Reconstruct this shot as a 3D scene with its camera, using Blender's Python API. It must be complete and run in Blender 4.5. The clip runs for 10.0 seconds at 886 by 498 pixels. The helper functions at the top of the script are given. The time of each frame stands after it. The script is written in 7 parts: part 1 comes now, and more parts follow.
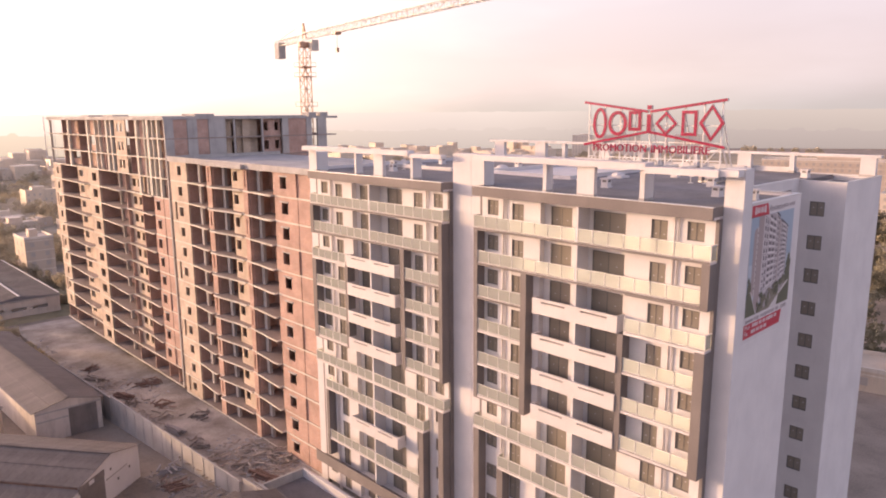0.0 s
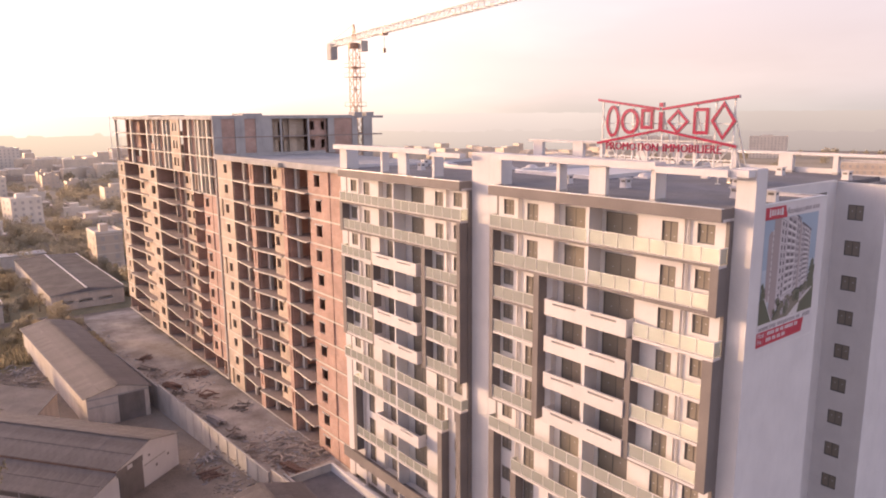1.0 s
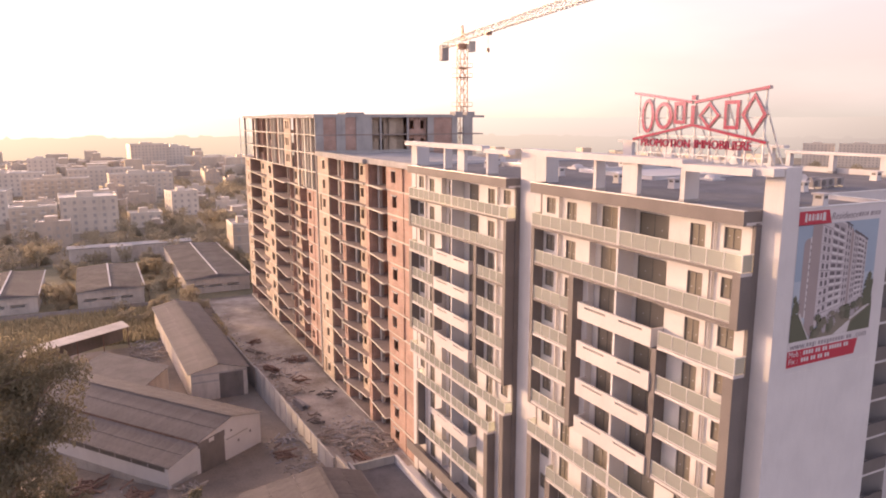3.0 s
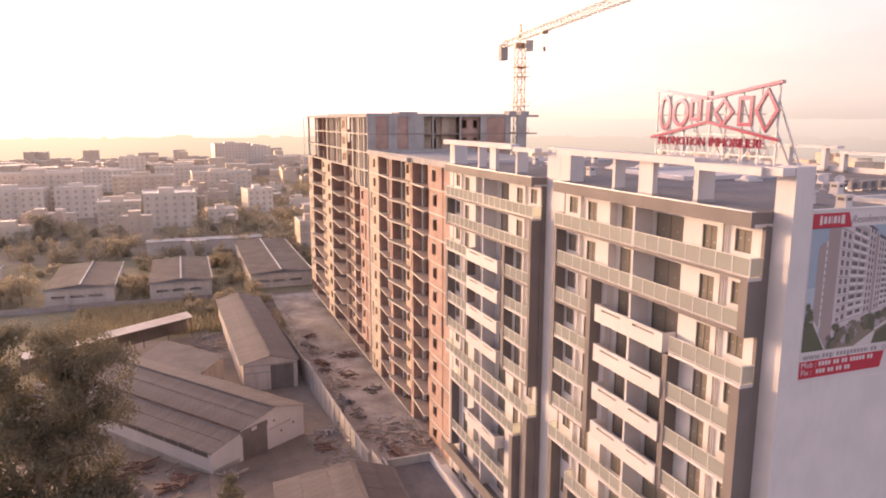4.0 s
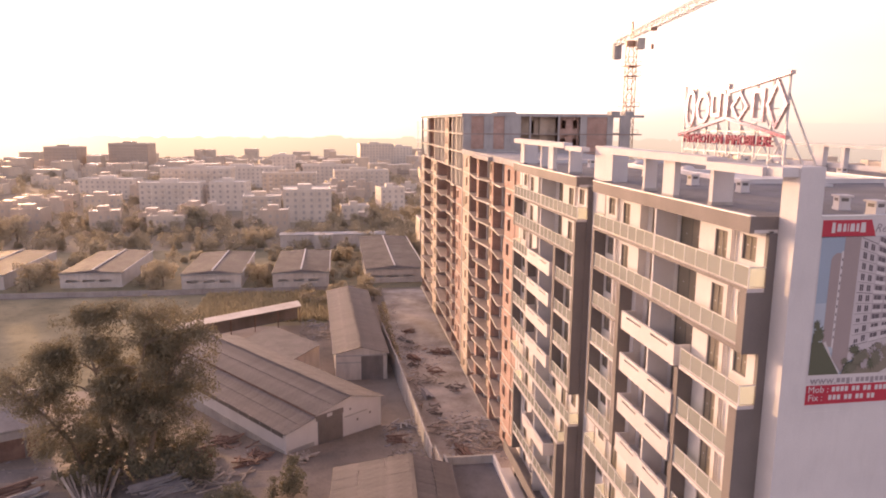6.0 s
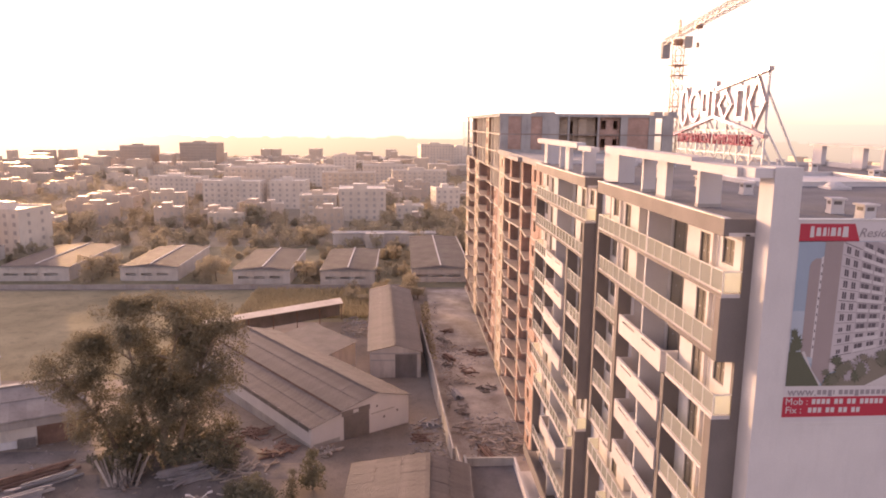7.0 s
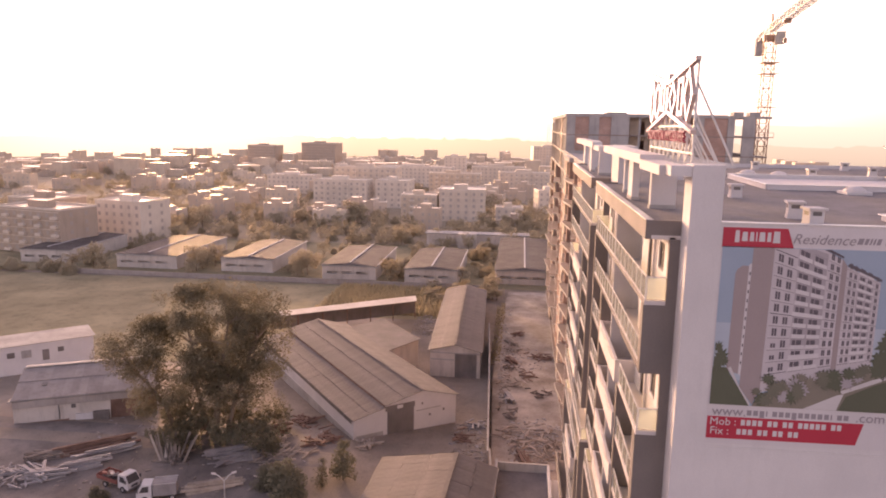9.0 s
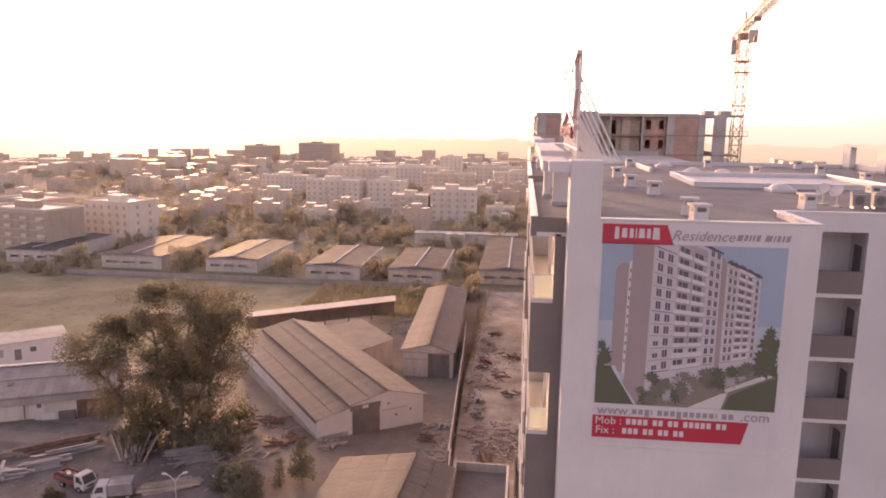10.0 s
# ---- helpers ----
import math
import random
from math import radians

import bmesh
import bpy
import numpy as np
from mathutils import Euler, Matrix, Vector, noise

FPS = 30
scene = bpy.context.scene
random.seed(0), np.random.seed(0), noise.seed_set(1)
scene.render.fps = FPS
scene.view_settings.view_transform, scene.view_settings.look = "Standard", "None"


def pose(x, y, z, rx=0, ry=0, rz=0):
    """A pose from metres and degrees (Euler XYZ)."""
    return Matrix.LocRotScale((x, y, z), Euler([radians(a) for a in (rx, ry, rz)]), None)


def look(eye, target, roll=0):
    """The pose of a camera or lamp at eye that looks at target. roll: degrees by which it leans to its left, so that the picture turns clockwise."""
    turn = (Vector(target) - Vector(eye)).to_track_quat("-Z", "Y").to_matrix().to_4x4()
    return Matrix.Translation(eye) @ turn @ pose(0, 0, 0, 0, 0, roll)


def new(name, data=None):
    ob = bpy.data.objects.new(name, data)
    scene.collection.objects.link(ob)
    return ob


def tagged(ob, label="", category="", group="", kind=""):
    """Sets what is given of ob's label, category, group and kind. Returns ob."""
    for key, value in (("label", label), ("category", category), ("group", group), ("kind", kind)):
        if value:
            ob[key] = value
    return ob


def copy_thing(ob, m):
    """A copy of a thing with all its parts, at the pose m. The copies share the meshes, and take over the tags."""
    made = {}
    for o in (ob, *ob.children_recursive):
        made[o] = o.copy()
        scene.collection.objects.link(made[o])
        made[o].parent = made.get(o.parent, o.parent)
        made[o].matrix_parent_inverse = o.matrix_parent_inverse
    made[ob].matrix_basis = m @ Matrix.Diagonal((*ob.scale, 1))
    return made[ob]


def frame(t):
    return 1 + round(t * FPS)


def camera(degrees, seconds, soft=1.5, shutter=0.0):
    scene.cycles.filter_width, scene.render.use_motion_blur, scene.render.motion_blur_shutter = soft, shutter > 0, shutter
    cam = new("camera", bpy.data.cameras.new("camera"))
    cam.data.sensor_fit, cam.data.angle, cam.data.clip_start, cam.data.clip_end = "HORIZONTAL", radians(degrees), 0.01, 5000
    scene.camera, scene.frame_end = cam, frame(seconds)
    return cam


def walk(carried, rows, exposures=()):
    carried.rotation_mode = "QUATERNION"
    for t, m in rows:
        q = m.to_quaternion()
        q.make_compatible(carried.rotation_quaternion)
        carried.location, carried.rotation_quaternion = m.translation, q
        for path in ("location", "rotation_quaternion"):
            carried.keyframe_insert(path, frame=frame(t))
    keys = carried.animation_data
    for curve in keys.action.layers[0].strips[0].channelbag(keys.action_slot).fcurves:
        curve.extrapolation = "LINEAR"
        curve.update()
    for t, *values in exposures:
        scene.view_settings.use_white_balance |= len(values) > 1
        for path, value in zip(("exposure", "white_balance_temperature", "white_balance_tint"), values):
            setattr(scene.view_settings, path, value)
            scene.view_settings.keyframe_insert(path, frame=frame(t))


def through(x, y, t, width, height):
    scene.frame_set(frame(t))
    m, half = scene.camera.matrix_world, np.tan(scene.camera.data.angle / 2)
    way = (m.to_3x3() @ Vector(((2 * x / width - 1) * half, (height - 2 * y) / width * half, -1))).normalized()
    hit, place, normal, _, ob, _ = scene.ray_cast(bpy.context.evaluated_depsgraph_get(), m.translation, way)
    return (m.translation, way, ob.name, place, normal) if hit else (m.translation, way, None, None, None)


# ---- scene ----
cam = camera(64.1, 10.0, soft=1.9)
PATH = [
    (0, (1.205, 1.903, 45.788), (-0.214, 3.261, 45.413), -0.4),
    (0.5, (2.571, 3.619, 45.665), (1.093, 4.915, 45.293), -0.4),
    (1, (4.036, 5.582, 45.521), (2.492, 6.798, 45.15), -0.4),
    (1.5, (5.236, 7.362, 45.356), (3.636, 8.505, 44.987), -0.3),
    (2, (6.487, 9.542, 45.13), (4.825, 10.593, 44.764), -0.2),
    (2.5, (7.501, 11.428, 44.911), (5.789, 12.397, 44.549), -0.1),
    (4, (10.283, 17.902, 44.434), (8.437, 18.584, 44.078), 0.1),
    (4.5, (10.916, 19.958, 44.29), (9.038, 20.548, 43.935), 0.2),
    (5, (11.576, 22.298, 44.198), (9.668, 22.781, 43.845), 0.2),
    (5.5, (11.992, 24.476, 44.094), (10.061, 24.863, 43.742), 0.3),
    (7, (12.817, 31.76, 43.878), (10.851, 31.877, 43.528), 0.6),
    (7.5, (12.81, 34.082, 43.863), (10.841, 34.12, 43.513), 0.6),
    (8, (12.75, 36.555, 43.77), (10.782, 36.504, 43.422), 0.7),
    (8.5, (12.544, 39.135, 43.684), (10.58, 38.993, 43.337), 0.7),
    (9, (12.257, 41.682, 43.59), (10.299, 41.467, 43.242), 0.9),
    (9.5, (11.855, 44.301, 43.475), (9.898, 44.078, 43.128), 1.0),
    (10, (11.318, 46.918, 43.459), (9.361, 46.698, 43.112), 0.8),
]
walk(cam, [(t, look(eye, target, roll)) for t, eye, target, roll in PATH],
     exposures=((0.0, 1.42, 7300, 45), (4.0, 1.45, 7700, 48), (10.0, 1.47, 8200, 53)))

# ---- world, sun, exposure ----
SUN_YAW, SUN_UP = 116.4, 5.5
to_sun = Vector((-math.sin(radians(SUN_YAW)) * math.cos(radians(SUN_UP)), math.cos(radians(SUN_YAW)) * math.cos(radians(SUN_UP)), math.sin(radians(SUN_UP))))
world = bpy.data.worlds.new("evening_sky")
scene.world = world
world.use_nodes = True
wn = world.node_tree.nodes
sky = wn.new("ShaderNodeTexSky")
sky.sky_type = "NISHITA"
sky.sun_disc = False
sky.sun_elevation = radians(SUN_UP)
sky.sun_rotation = math.atan2(to_sun.x, to_sun.y)
sky.air_density, sky.dust_density, sky.ozone_density = 1.0, 2.6, 1.5
# evening haze that brightens the sky towards the horizon, and thin high cloud
wl = world.node_tree.links
wc, ws = wn.new("ShaderNodeTexCoord"), wn.new("ShaderNodeSeparateXYZ")
wl.new(wc.outputs["Generated"], ws.inputs[0])
low_band = wn.new("ShaderNodeMapRange"); low_band.interpolation_type = "SMOOTHERSTEP"
low_band.inputs[1].default_value, low_band.inputs[2].default_value, low_band.inputs[3].default_value, low_band.inputs[4].default_value = -0.02, 0.37, 1.0, 0.0
wl.new(ws.outputs[2], low_band.inputs[0])
cloud_map = wn.new("ShaderNodeMapping"); cloud_map.inputs["Scale"].default_value = (2.0, 2.0, 9.0)
cloud = wn.new("ShaderNodeTexNoise"); cloud.inputs["Scale"].default_value = 1.3; cloud.inputs["Detail"].default_value = 5
wl.new(wc.outputs["Generated"], cloud_map.inputs[0]); wl.new(cloud_map.outputs[0], cloud.inputs["Vector"])
cloud_amount = wn.new("ShaderNodeMapRange"); cloud_amount.inputs[1].default_value, cloud_amount.inputs[2].default_value = 0.45, 0.75
cloud_amount.inputs[3].default_value, cloud_amount.inputs[4].default_value = 0.85, 1.25
wl.new(cloud.outputs[0], cloud_amount.inputs[0])
# the haze glows round the low sun and thins to a dull cream away from it
sunward = wn.new("ShaderNodeVectorMath"); sunward.operation = "DOT_PRODUCT"; sunward.inputs[1].default_value = to_sun
wl.new(wc.outputs["Generated"], sunward.inputs[0])
haze = wn.new("ShaderNodeValToRGB"); haze.color_ramp.interpolation = "EASE"
haze_stops = ((0.0, (0.15, 0.185, 0.205)), (0.38, (0.155, 0.205, 0.235)), (0.60, (0.275, 0.32, 0.295)), (0.80, (0.52, 0.50, 0.36)), (0.88, (0.90, 0.86, 0.64)), (0.95, (2.4, 2.2, 1.5)), (1.0, (4.0, 3.6, 2.3)))
for i, (place, tone) in enumerate(haze_stops):
    stop = haze.color_ramp.elements[i] if i < 2 else haze.color_ramp.elements.new(place)
    stop.position, stop.color = place, (*tone, 1)
half = wn.new("ShaderNodeMath"); half.operation = "MULTIPLY_ADD"; half.inputs[1].default_value, half.inputs[2].default_value = 0.5, 0.5
wl.new(sunward.outputs["Value"], half.inputs[0]); wl.new(half.outputs[0], haze.inputs[0])
haze_amount = wn.new("ShaderNodeMath"); haze_amount.operation = "MULTIPLY"
wl.new(low_band.outputs[0], haze_amount.inputs[0]); wl.new(cloud_amount.outputs[0], haze_amount.inputs[1])
haze_light = wn.new("ShaderNodeVectorMath"); haze_light.operation = "SCALE"
wl.new(haze.outputs[0], haze_light.inputs[0]); wl.new(haze_amount.outputs[0], haze_light.inputs["Scale"])
haze_gain = wn.new("ShaderNodeVectorMath"); haze_gain.operation = "SCALE"; haze_gain.inputs["Scale"].default_value = 1.9
wl.new(haze_light.outputs[0], haze_gain.inputs[0])
# a cream veil low over the whole horizon
veil = wn.new("ShaderNodeMapRange"); veil.interpolation_type = "SMOOTHSTEP"
veil.inputs[1].default_value, veil.inputs[2].default_value, veil.inputs[3].default_value, veil.inputs[4].default_value = -0.03, 0.11, 1.0, 0.0
veil_light = wn.new("ShaderNodeVectorMath"); veil_light.operation = "SCALE"; veil_light.inputs[0].default_value = (0.64, 0.715, 0.53)
wl.new(ws.outputs[2], veil.inputs[0]); wl.new(veil.outputs[0], veil_light.inputs["Scale"])
low_light = wn.new("ShaderNodeVectorMath"); low_light.operation = "ADD"
wl.new(haze_gain.outputs[0], low_light.inputs[0]); wl.new(veil_light.outputs[0], low_light.inputs[1])
total = wn.new("ShaderNodeMix"); total.data_type = "RGBA"; total.blend_type = "ADD"; total.inputs[0].default_value = 1.0
pale = wn.new("ShaderNodeHueSaturation")
dim = wn.new("ShaderNodeMapRange"); dim.inputs[1].default_value, dim.inputs[2].default_value, dim.inputs[3].default_value, dim.inputs[4].default_value = 0.0, 0.30, 0.62, 1.08
wl.new(ws.outputs[2], dim.inputs[0]); wl.new(dim.outputs[0], pale.inputs["Value"])
wash = wn.new("ShaderNodeMapRange"); wash.inputs[1].default_value, wash.inputs[2].default_value, wash.inputs[3].default_value, wash.inputs[4].default_value = 0.0, 0.30, 0.12, 0.75
wl.new(ws.outputs[2], wash.inputs[0]); wl.new(wash.outputs[0], pale.inputs["Saturation"])
wl.new(sky.outputs[0], pale.inputs["Color"]); wl.new(pale.outputs[0], total.inputs[6]); wl.new(low_light.outputs[0], total.inputs[7])
wl.new(total.outputs[2], wn["Background"].inputs[0])
wn["Background"].inputs[1].default_value = 0.203
sun = new("sun", bpy.data.lights.new("sun", "SUN"))
sun.data.energy, sun.data.angle, sun.data.color = 1.30, radians(0.9), (1.0, 0.765, 0.325)
sun.matrix_world = look(to_sun * 100, (0, 0, 0))


# ---- materials ----
def surface(name, low, high, scale=1.0, rough=0.85, bump=0.15, stain=0.25, metal=0.0, fine=14.0, per_piece=0.0):
    """A worn opaque surface: two sizes of mottling between two colours, darker stains, fine relief."""
    m = bpy.data.materials.new(name)
    m.use_nodes = True
    t, n = m.node_tree, m.node_tree.nodes
    b = n["Principled BSDF"]
    co = n.new("ShaderNodeTexCoord")
    big = n.new("ShaderNodeTexNoise"); big.inputs["Scale"].default_value = 0.35 * scale; big.inputs["Detail"].default_value = 6
    small = n.new("ShaderNodeTexNoise"); small.inputs["Scale"].default_value = fine * scale; small.inputs["Detail"].default_value = 4
    for x in (big, small):
        t.links.new(co.outputs["Object"], x.inputs["Vector"])
    add = n.new("ShaderNodeMath"); add.operation = "MULTIPLY_ADD"
    t.links.new(small.outputs[0], add.inputs[0]); add.inputs[1].default_value = 0.5
    t.links.new(big.outputs[0], add.inputs[2])
    ramp = n.new("ShaderNodeValToRGB")
    ramp.color_ramp.elements[0].position, ramp.color_ramp.elements[1].position = 0.55, 0.95
    ramp.color_ramp.elements[0].color, ramp.color_ramp.elements[1].color = (*low, 1), (*high, 1)
    t.links.new(add.outputs[0], ramp.inputs[0])
    col = ramp.outputs[0]
    if stain:
        st = n.new("ShaderNodeTexNoise"); st.inputs["Scale"].default_value = 0.9 * scale; st.inputs["Detail"].default_value = 8; st.inputs["Roughness"].default_value = 0.7
        mp = n.new("ShaderNodeMapping"); mp.inputs["Scale"].default_value = (1.6, 1.6, 0.35)
        t.links.new(co.outputs["Object"], mp.inputs[0]); t.links.new(mp.outputs[0], st.inputs["Vector"])
        sr = n.new("ShaderNodeMapRange"); sr.inputs[1].default_value, sr.inputs[2].default_value = 0.5, 0.8
        sr.inputs[3].default_value, sr.inputs[4].default_value = 1.0, 1.0 - stain
        t.links.new(st.outputs[0], sr.inputs[0])
        mx = n.new("ShaderNodeMix"); mx.data_type = "RGBA"; mx.blend_type = "MULTIPLY"; mx.inputs[0].default_value = 1.0
        t.links.new(col, mx.inputs[6]); t.links.new(sr.outputs[0], mx.inputs[7])
        col = mx.outputs[2]
    if per_piece:
        ob = n.new("ShaderNodeObjectInfo")
        pr = n.new("ShaderNodeMapRange"); pr.inputs[3].default_value, pr.inputs[4].default_value = 1 - per_piece, 1 + per_piece
        t.links.new(ob.outputs["Random"], pr.inputs[0])
        mx = n.new("ShaderNodeMix"); mx.data_type = "RGBA"; mx.blend_type = "MULTIPLY"; mx.inputs[0].default_value = 1.0
        t.links.new(col, mx.inputs[6]); t.links.new(pr.outputs[0], mx.inputs[7])
        col = mx.outputs[2]
    t.links.new(col, b.inputs["Base Color"])
    b.inputs["Roughness"].default_value, b.inputs["Metallic"].default_value = rough, metal
    if bump:
        bp = n.new("ShaderNodeBump"); bp.inputs["Strength"].default_value = bump; bp.inputs["Distance"].default_value = 0.03
        t.links.new(small.outputs[0], bp.inputs["Height"]); t.links.new(bp.outputs[0], b.inputs["Normal"])
    return m


def masonry(name, c1, c2, joint, width, height, gap=0.012, rough=0.9, mottling=0.5):
    """Coursed hollow brick or block, laid in the planes of the walls."""
    m = bpy.data.materials.new(name)
    m.use_nodes = True
    t, n = m.node_tree, m.node_tree.nodes
    b = n["Principled BSDF"]
    co = n.new("ShaderNodeTexCoord")
    sep = n.new("ShaderNodeSeparateXYZ"); com = n.new("ShaderNodeCombineXYZ"); s = n.new("ShaderNodeMath")
    t.links.new(co.outputs["Object"], sep.inputs[0])
    t.links.new(sep.outputs[0], s.inputs[0]); t.links.new(sep.outputs[1], s.inputs[1])
    t.links.new(s.outputs[0], com.inputs[0]); t.links.new(sep.outputs[2], com.inputs[1])
    br = n.new("ShaderNodeTexBrick"); br.inputs["Scale"].default_value = 1.0
    br.inputs["Brick Width"].default_value, br.inputs["Row Height"].default_value, br.inputs["Mortar Size"].default_value = width, height, gap
    br.inputs["Color1"].default_value, br.inputs["Color2"].default_value, br.inputs["Mortar"].default_value = (*c1, 1), (*c2, 1), (*joint, 1)
    t.links.new(com.outputs[0], br.inputs["Vector"])
    nz = n.new("ShaderNodeTexNoise"); nz.inputs["Scale"].default_value = 0.5; nz.inputs["Detail"].default_value = 8
    t.links.new(co.outputs["Object"], nz.inputs["Vector"])
    mr = n.new("ShaderNodeMapRange"); mr.inputs[3].default_value, mr.inputs[4].default_value = 1 - mottling, 1 + mottling * 0.6
    t.links.new(nz.outputs[0], mr.inputs[0])
    mx = n.new("ShaderNodeMix"); mx.data_type = "RGBA"; mx.blend_type = "MULTIPLY"; mx.inputs[0].default_value = 1.0
    t.links.new(br.outputs[0], mx.inputs[6]); t.links.new(mr.outputs[0], mx.inputs[7])
    t.links.new(mx.outputs[2], b.inputs["Base Color"])
    b.inputs["Roughness"].default_value = rough
    bp = n.new("ShaderNodeBump"); bp.inputs["Strength"].default_value = 0.5; bp.inputs["Distance"].default_value = 0.02; bp.invert = True
    t.links.new(br.outputs[1], bp.inputs["Height"]); t.links.new(bp.outputs[0], b.inputs["Normal"])
    return m


def sheeting(name, low, high, pitch, turn, rough=0.75):
    """Corrugated roofing: ribs across one direction, weathered in patches."""
    m = surface(name, low, high, 0.8, rough, 0.0, 0.35, per_piece=0.08)
    t, n = m.node_tree, m.node_tree.nodes
    b = n["Principled BSDF"]
    b.inputs["Specular IOR Level"].default_value = 0.2
    co = n.new("ShaderNodeTexCoord")
    mp = n.new("ShaderNodeMapping"); mp.inputs["Rotation"].default_value = (0, 0, turn)
    t.links.new(co.outputs["Object"], mp.inputs[0])
    wv = n.new("ShaderNodeTexWave"); wv.inputs["Scale"].default_value = 1.0 / pitch * 0.314; wv.inputs["Distortion"].default_value = 0.2
    t.links.new(mp.outputs[0], wv.inputs["Vector"])
    bp = n.new("ShaderNodeBump"); bp.inputs["Strength"].default_value = 0.6; bp.inputs["Distance"].default_value = 0.05
    t.links.new(wv.outputs[1], bp.inputs["Height"]); t.links.new(bp.outputs[0], b.inputs["Normal"])
    return m


def pane_glass(name, tint, gloss=0.03, clear=0.6, milky=0.0, through=0.3):
    """Thin window or balustrade glass: tinted see-through with a Fresnel mirror."""
    m = bpy.data.materials.new(name)
    m.use_nodes = True
    t, n = m.node_tree, m.node_tree.nodes
    n.remove(n["Principled BSDF"])
    tr = n.new("ShaderNodeBsdfTransparent"); tr.inputs[0].default_value = (*[c * clear for c in tint], 1)
    gl = n.new("ShaderNodeBsdfGlossy"); gl.inputs["Roughness"].default_value = gloss
    fr = n.new("ShaderNodeFresnel"); fr.inputs[0].default_value = 1.5
    body = tr.outputs[0]
    if milky:
        df = n.new("ShaderNodeBsdfDiffuse"); df.inputs[0].default_value = (*tint, 1)
        tl = n.new("ShaderNodeBsdfTranslucent"); tl.inputs[0].default_value = (*tint, 1)
        h = n.new("ShaderNodeMixShader"); h.inputs[0].default_value = through
        t.links.new(df.outputs[0], h.inputs[1]); t.links.new(tl.outputs[0], h.inputs[2])
        h2 = n.new("ShaderNodeMixShader"); h2.inputs[0].default_value = milky
        t.links.new(tr.outputs[0], h2.inputs[1]); t.links.new(h.outputs[0], h2.inputs[2])
        body = h2.outputs[0]
    mx = n.new("ShaderNodeMixShader")
    t.links.new(fr.outputs[0], mx.inputs[0]); t.links.new(body, mx.inputs[1]); t.links.new(gl.outputs[0], mx.inputs[2])
    t.links.new(mx.outputs[0], n["Material Output"].inputs[0])
    return m


def leafage(name, low, high, rough=0.6, through=0.5):
    m = bpy.data.materials.new(name)
    m.use_nodes = True
    t, n = m.node_tree, m.node_tree.nodes
    b = n["Principled BSDF"]
    g = n.new("ShaderNodeNewGeometry")
    rp = n.new("ShaderNodeValToRGB")
    rp.color_ramp.elements[0].color, rp.color_ramp.elements[1].color = (*low, 1), (*high, 1)
    t.links.new(g.outputs["Random Per Island"], rp.inputs[0])
    t.links.new(rp.outputs[0], b.inputs["Base Color"])
    b.inputs["Roughness"].default_value = rough
    tl = n.new("ShaderNodeBsdfTranslucent"); t.links.new(rp.outputs[0], tl.inputs[0])
    mx = n.new("ShaderNodeMixShader"); mx.inputs[0].default_value = through
    t.links.new(b.outputs[0], mx.inputs[1]); t.links.new(tl.outputs[0], mx.inputs[2])
    t.links.new(mx.outputs[0], n["Material Output"].inputs[0])
    return m


WHITE = surface("white_render", (0.60, 0.578, 0.578), (0.675, 0.65, 0.645), 1.0, 0.85, 0.05, 0.07)
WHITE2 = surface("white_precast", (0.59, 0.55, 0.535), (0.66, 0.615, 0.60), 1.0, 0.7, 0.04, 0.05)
TAUPE = surface("taupe_render", (0.175, 0.152, 0.145), (0.22, 0.192, 0.18), 1.0, 0.8, 0.05, 0.08)
CONCRETE = surface("raw_concrete", (0.36, 0.34, 0.33), (0.48, 0.46, 0.44), 1.0, 0.9, 0.2, 0.3)
BRICK = masonry("hollow_brick", (0.56, 0.345, 0.275), (0.49, 0.295, 0.235), (0.52, 0.43, 0.38), 0.31, 0.21)
BRICK_PALE = masonry("pale_hollow_brick", (0.63, 0.495, 0.385), (0.57, 0.435, 0.33), (0.56, 0.50, 0.43), 0.31, 0.21)
BITUMEN = surface("roof_felt", (0.14, 0.131, 0.136), (0.225, 0.21, 0.215), 0.6, 0.85, 0.08, 0.35)
ZINC = surface("galvanised_metal", (0.55, 0.55, 0.56), (0.68, 0.68, 0.69), 1.5, 0.4, 0.03, 0.2, 0.7)
DARK = surface("dim_room", (0.48, 0.45, 0.43), (0.58, 0.55, 0.53), 1.0, 0.9, 0.0, 0.2)
FRAME = surface("anthracite_window_frame", (0.13, 0.115, 0.11), (0.17, 0.155, 0.15), 2.0, 0.5, 0.0, 0.0)
SIGN_SIDE = surface("sign_sheet_metal", (0.52, 0.40, 0.36), (0.62, 0.50, 0.45), 1.0, 0.4, 0.0, 0.1)
SIGN_RED = surface("sign_red", (0.30, 0.018, 0.05), (0.37, 0.028, 0.065), 1.0, 0.13, 0.0, 0.1)
STEEL_WHITE = surface("painted_steel", (0.62, 0.60, 0.58), (0.75, 0.73, 0.71), 2.0, 0.5, 0.0, 0.2)
CRANE_PAINT = surface("crane_paint", (0.50, 0.46, 0.40), (0.62, 0.57, 0.50), 1.0, 0.5, 0.0, 0.25)
CRANE_RED = surface("crane_orange_paint", (0.42, 0.24, 0.16), (0.52, 0.31, 0.21), 1.0, 0.5, 0.0, 0.25)
DIRT = surface("bare_earth", (0.19, 0.152, 0.124), (0.35, 0.283, 0.232), 0.25, 0.92, 0.4, 0.35, fine=20)
YARD = surface("dusty_concrete_yard", (0.23, 0.19, 0.155), (0.54, 0.475, 0.415), 0.5, 0.9, 0.3, 0.4, fine=12)
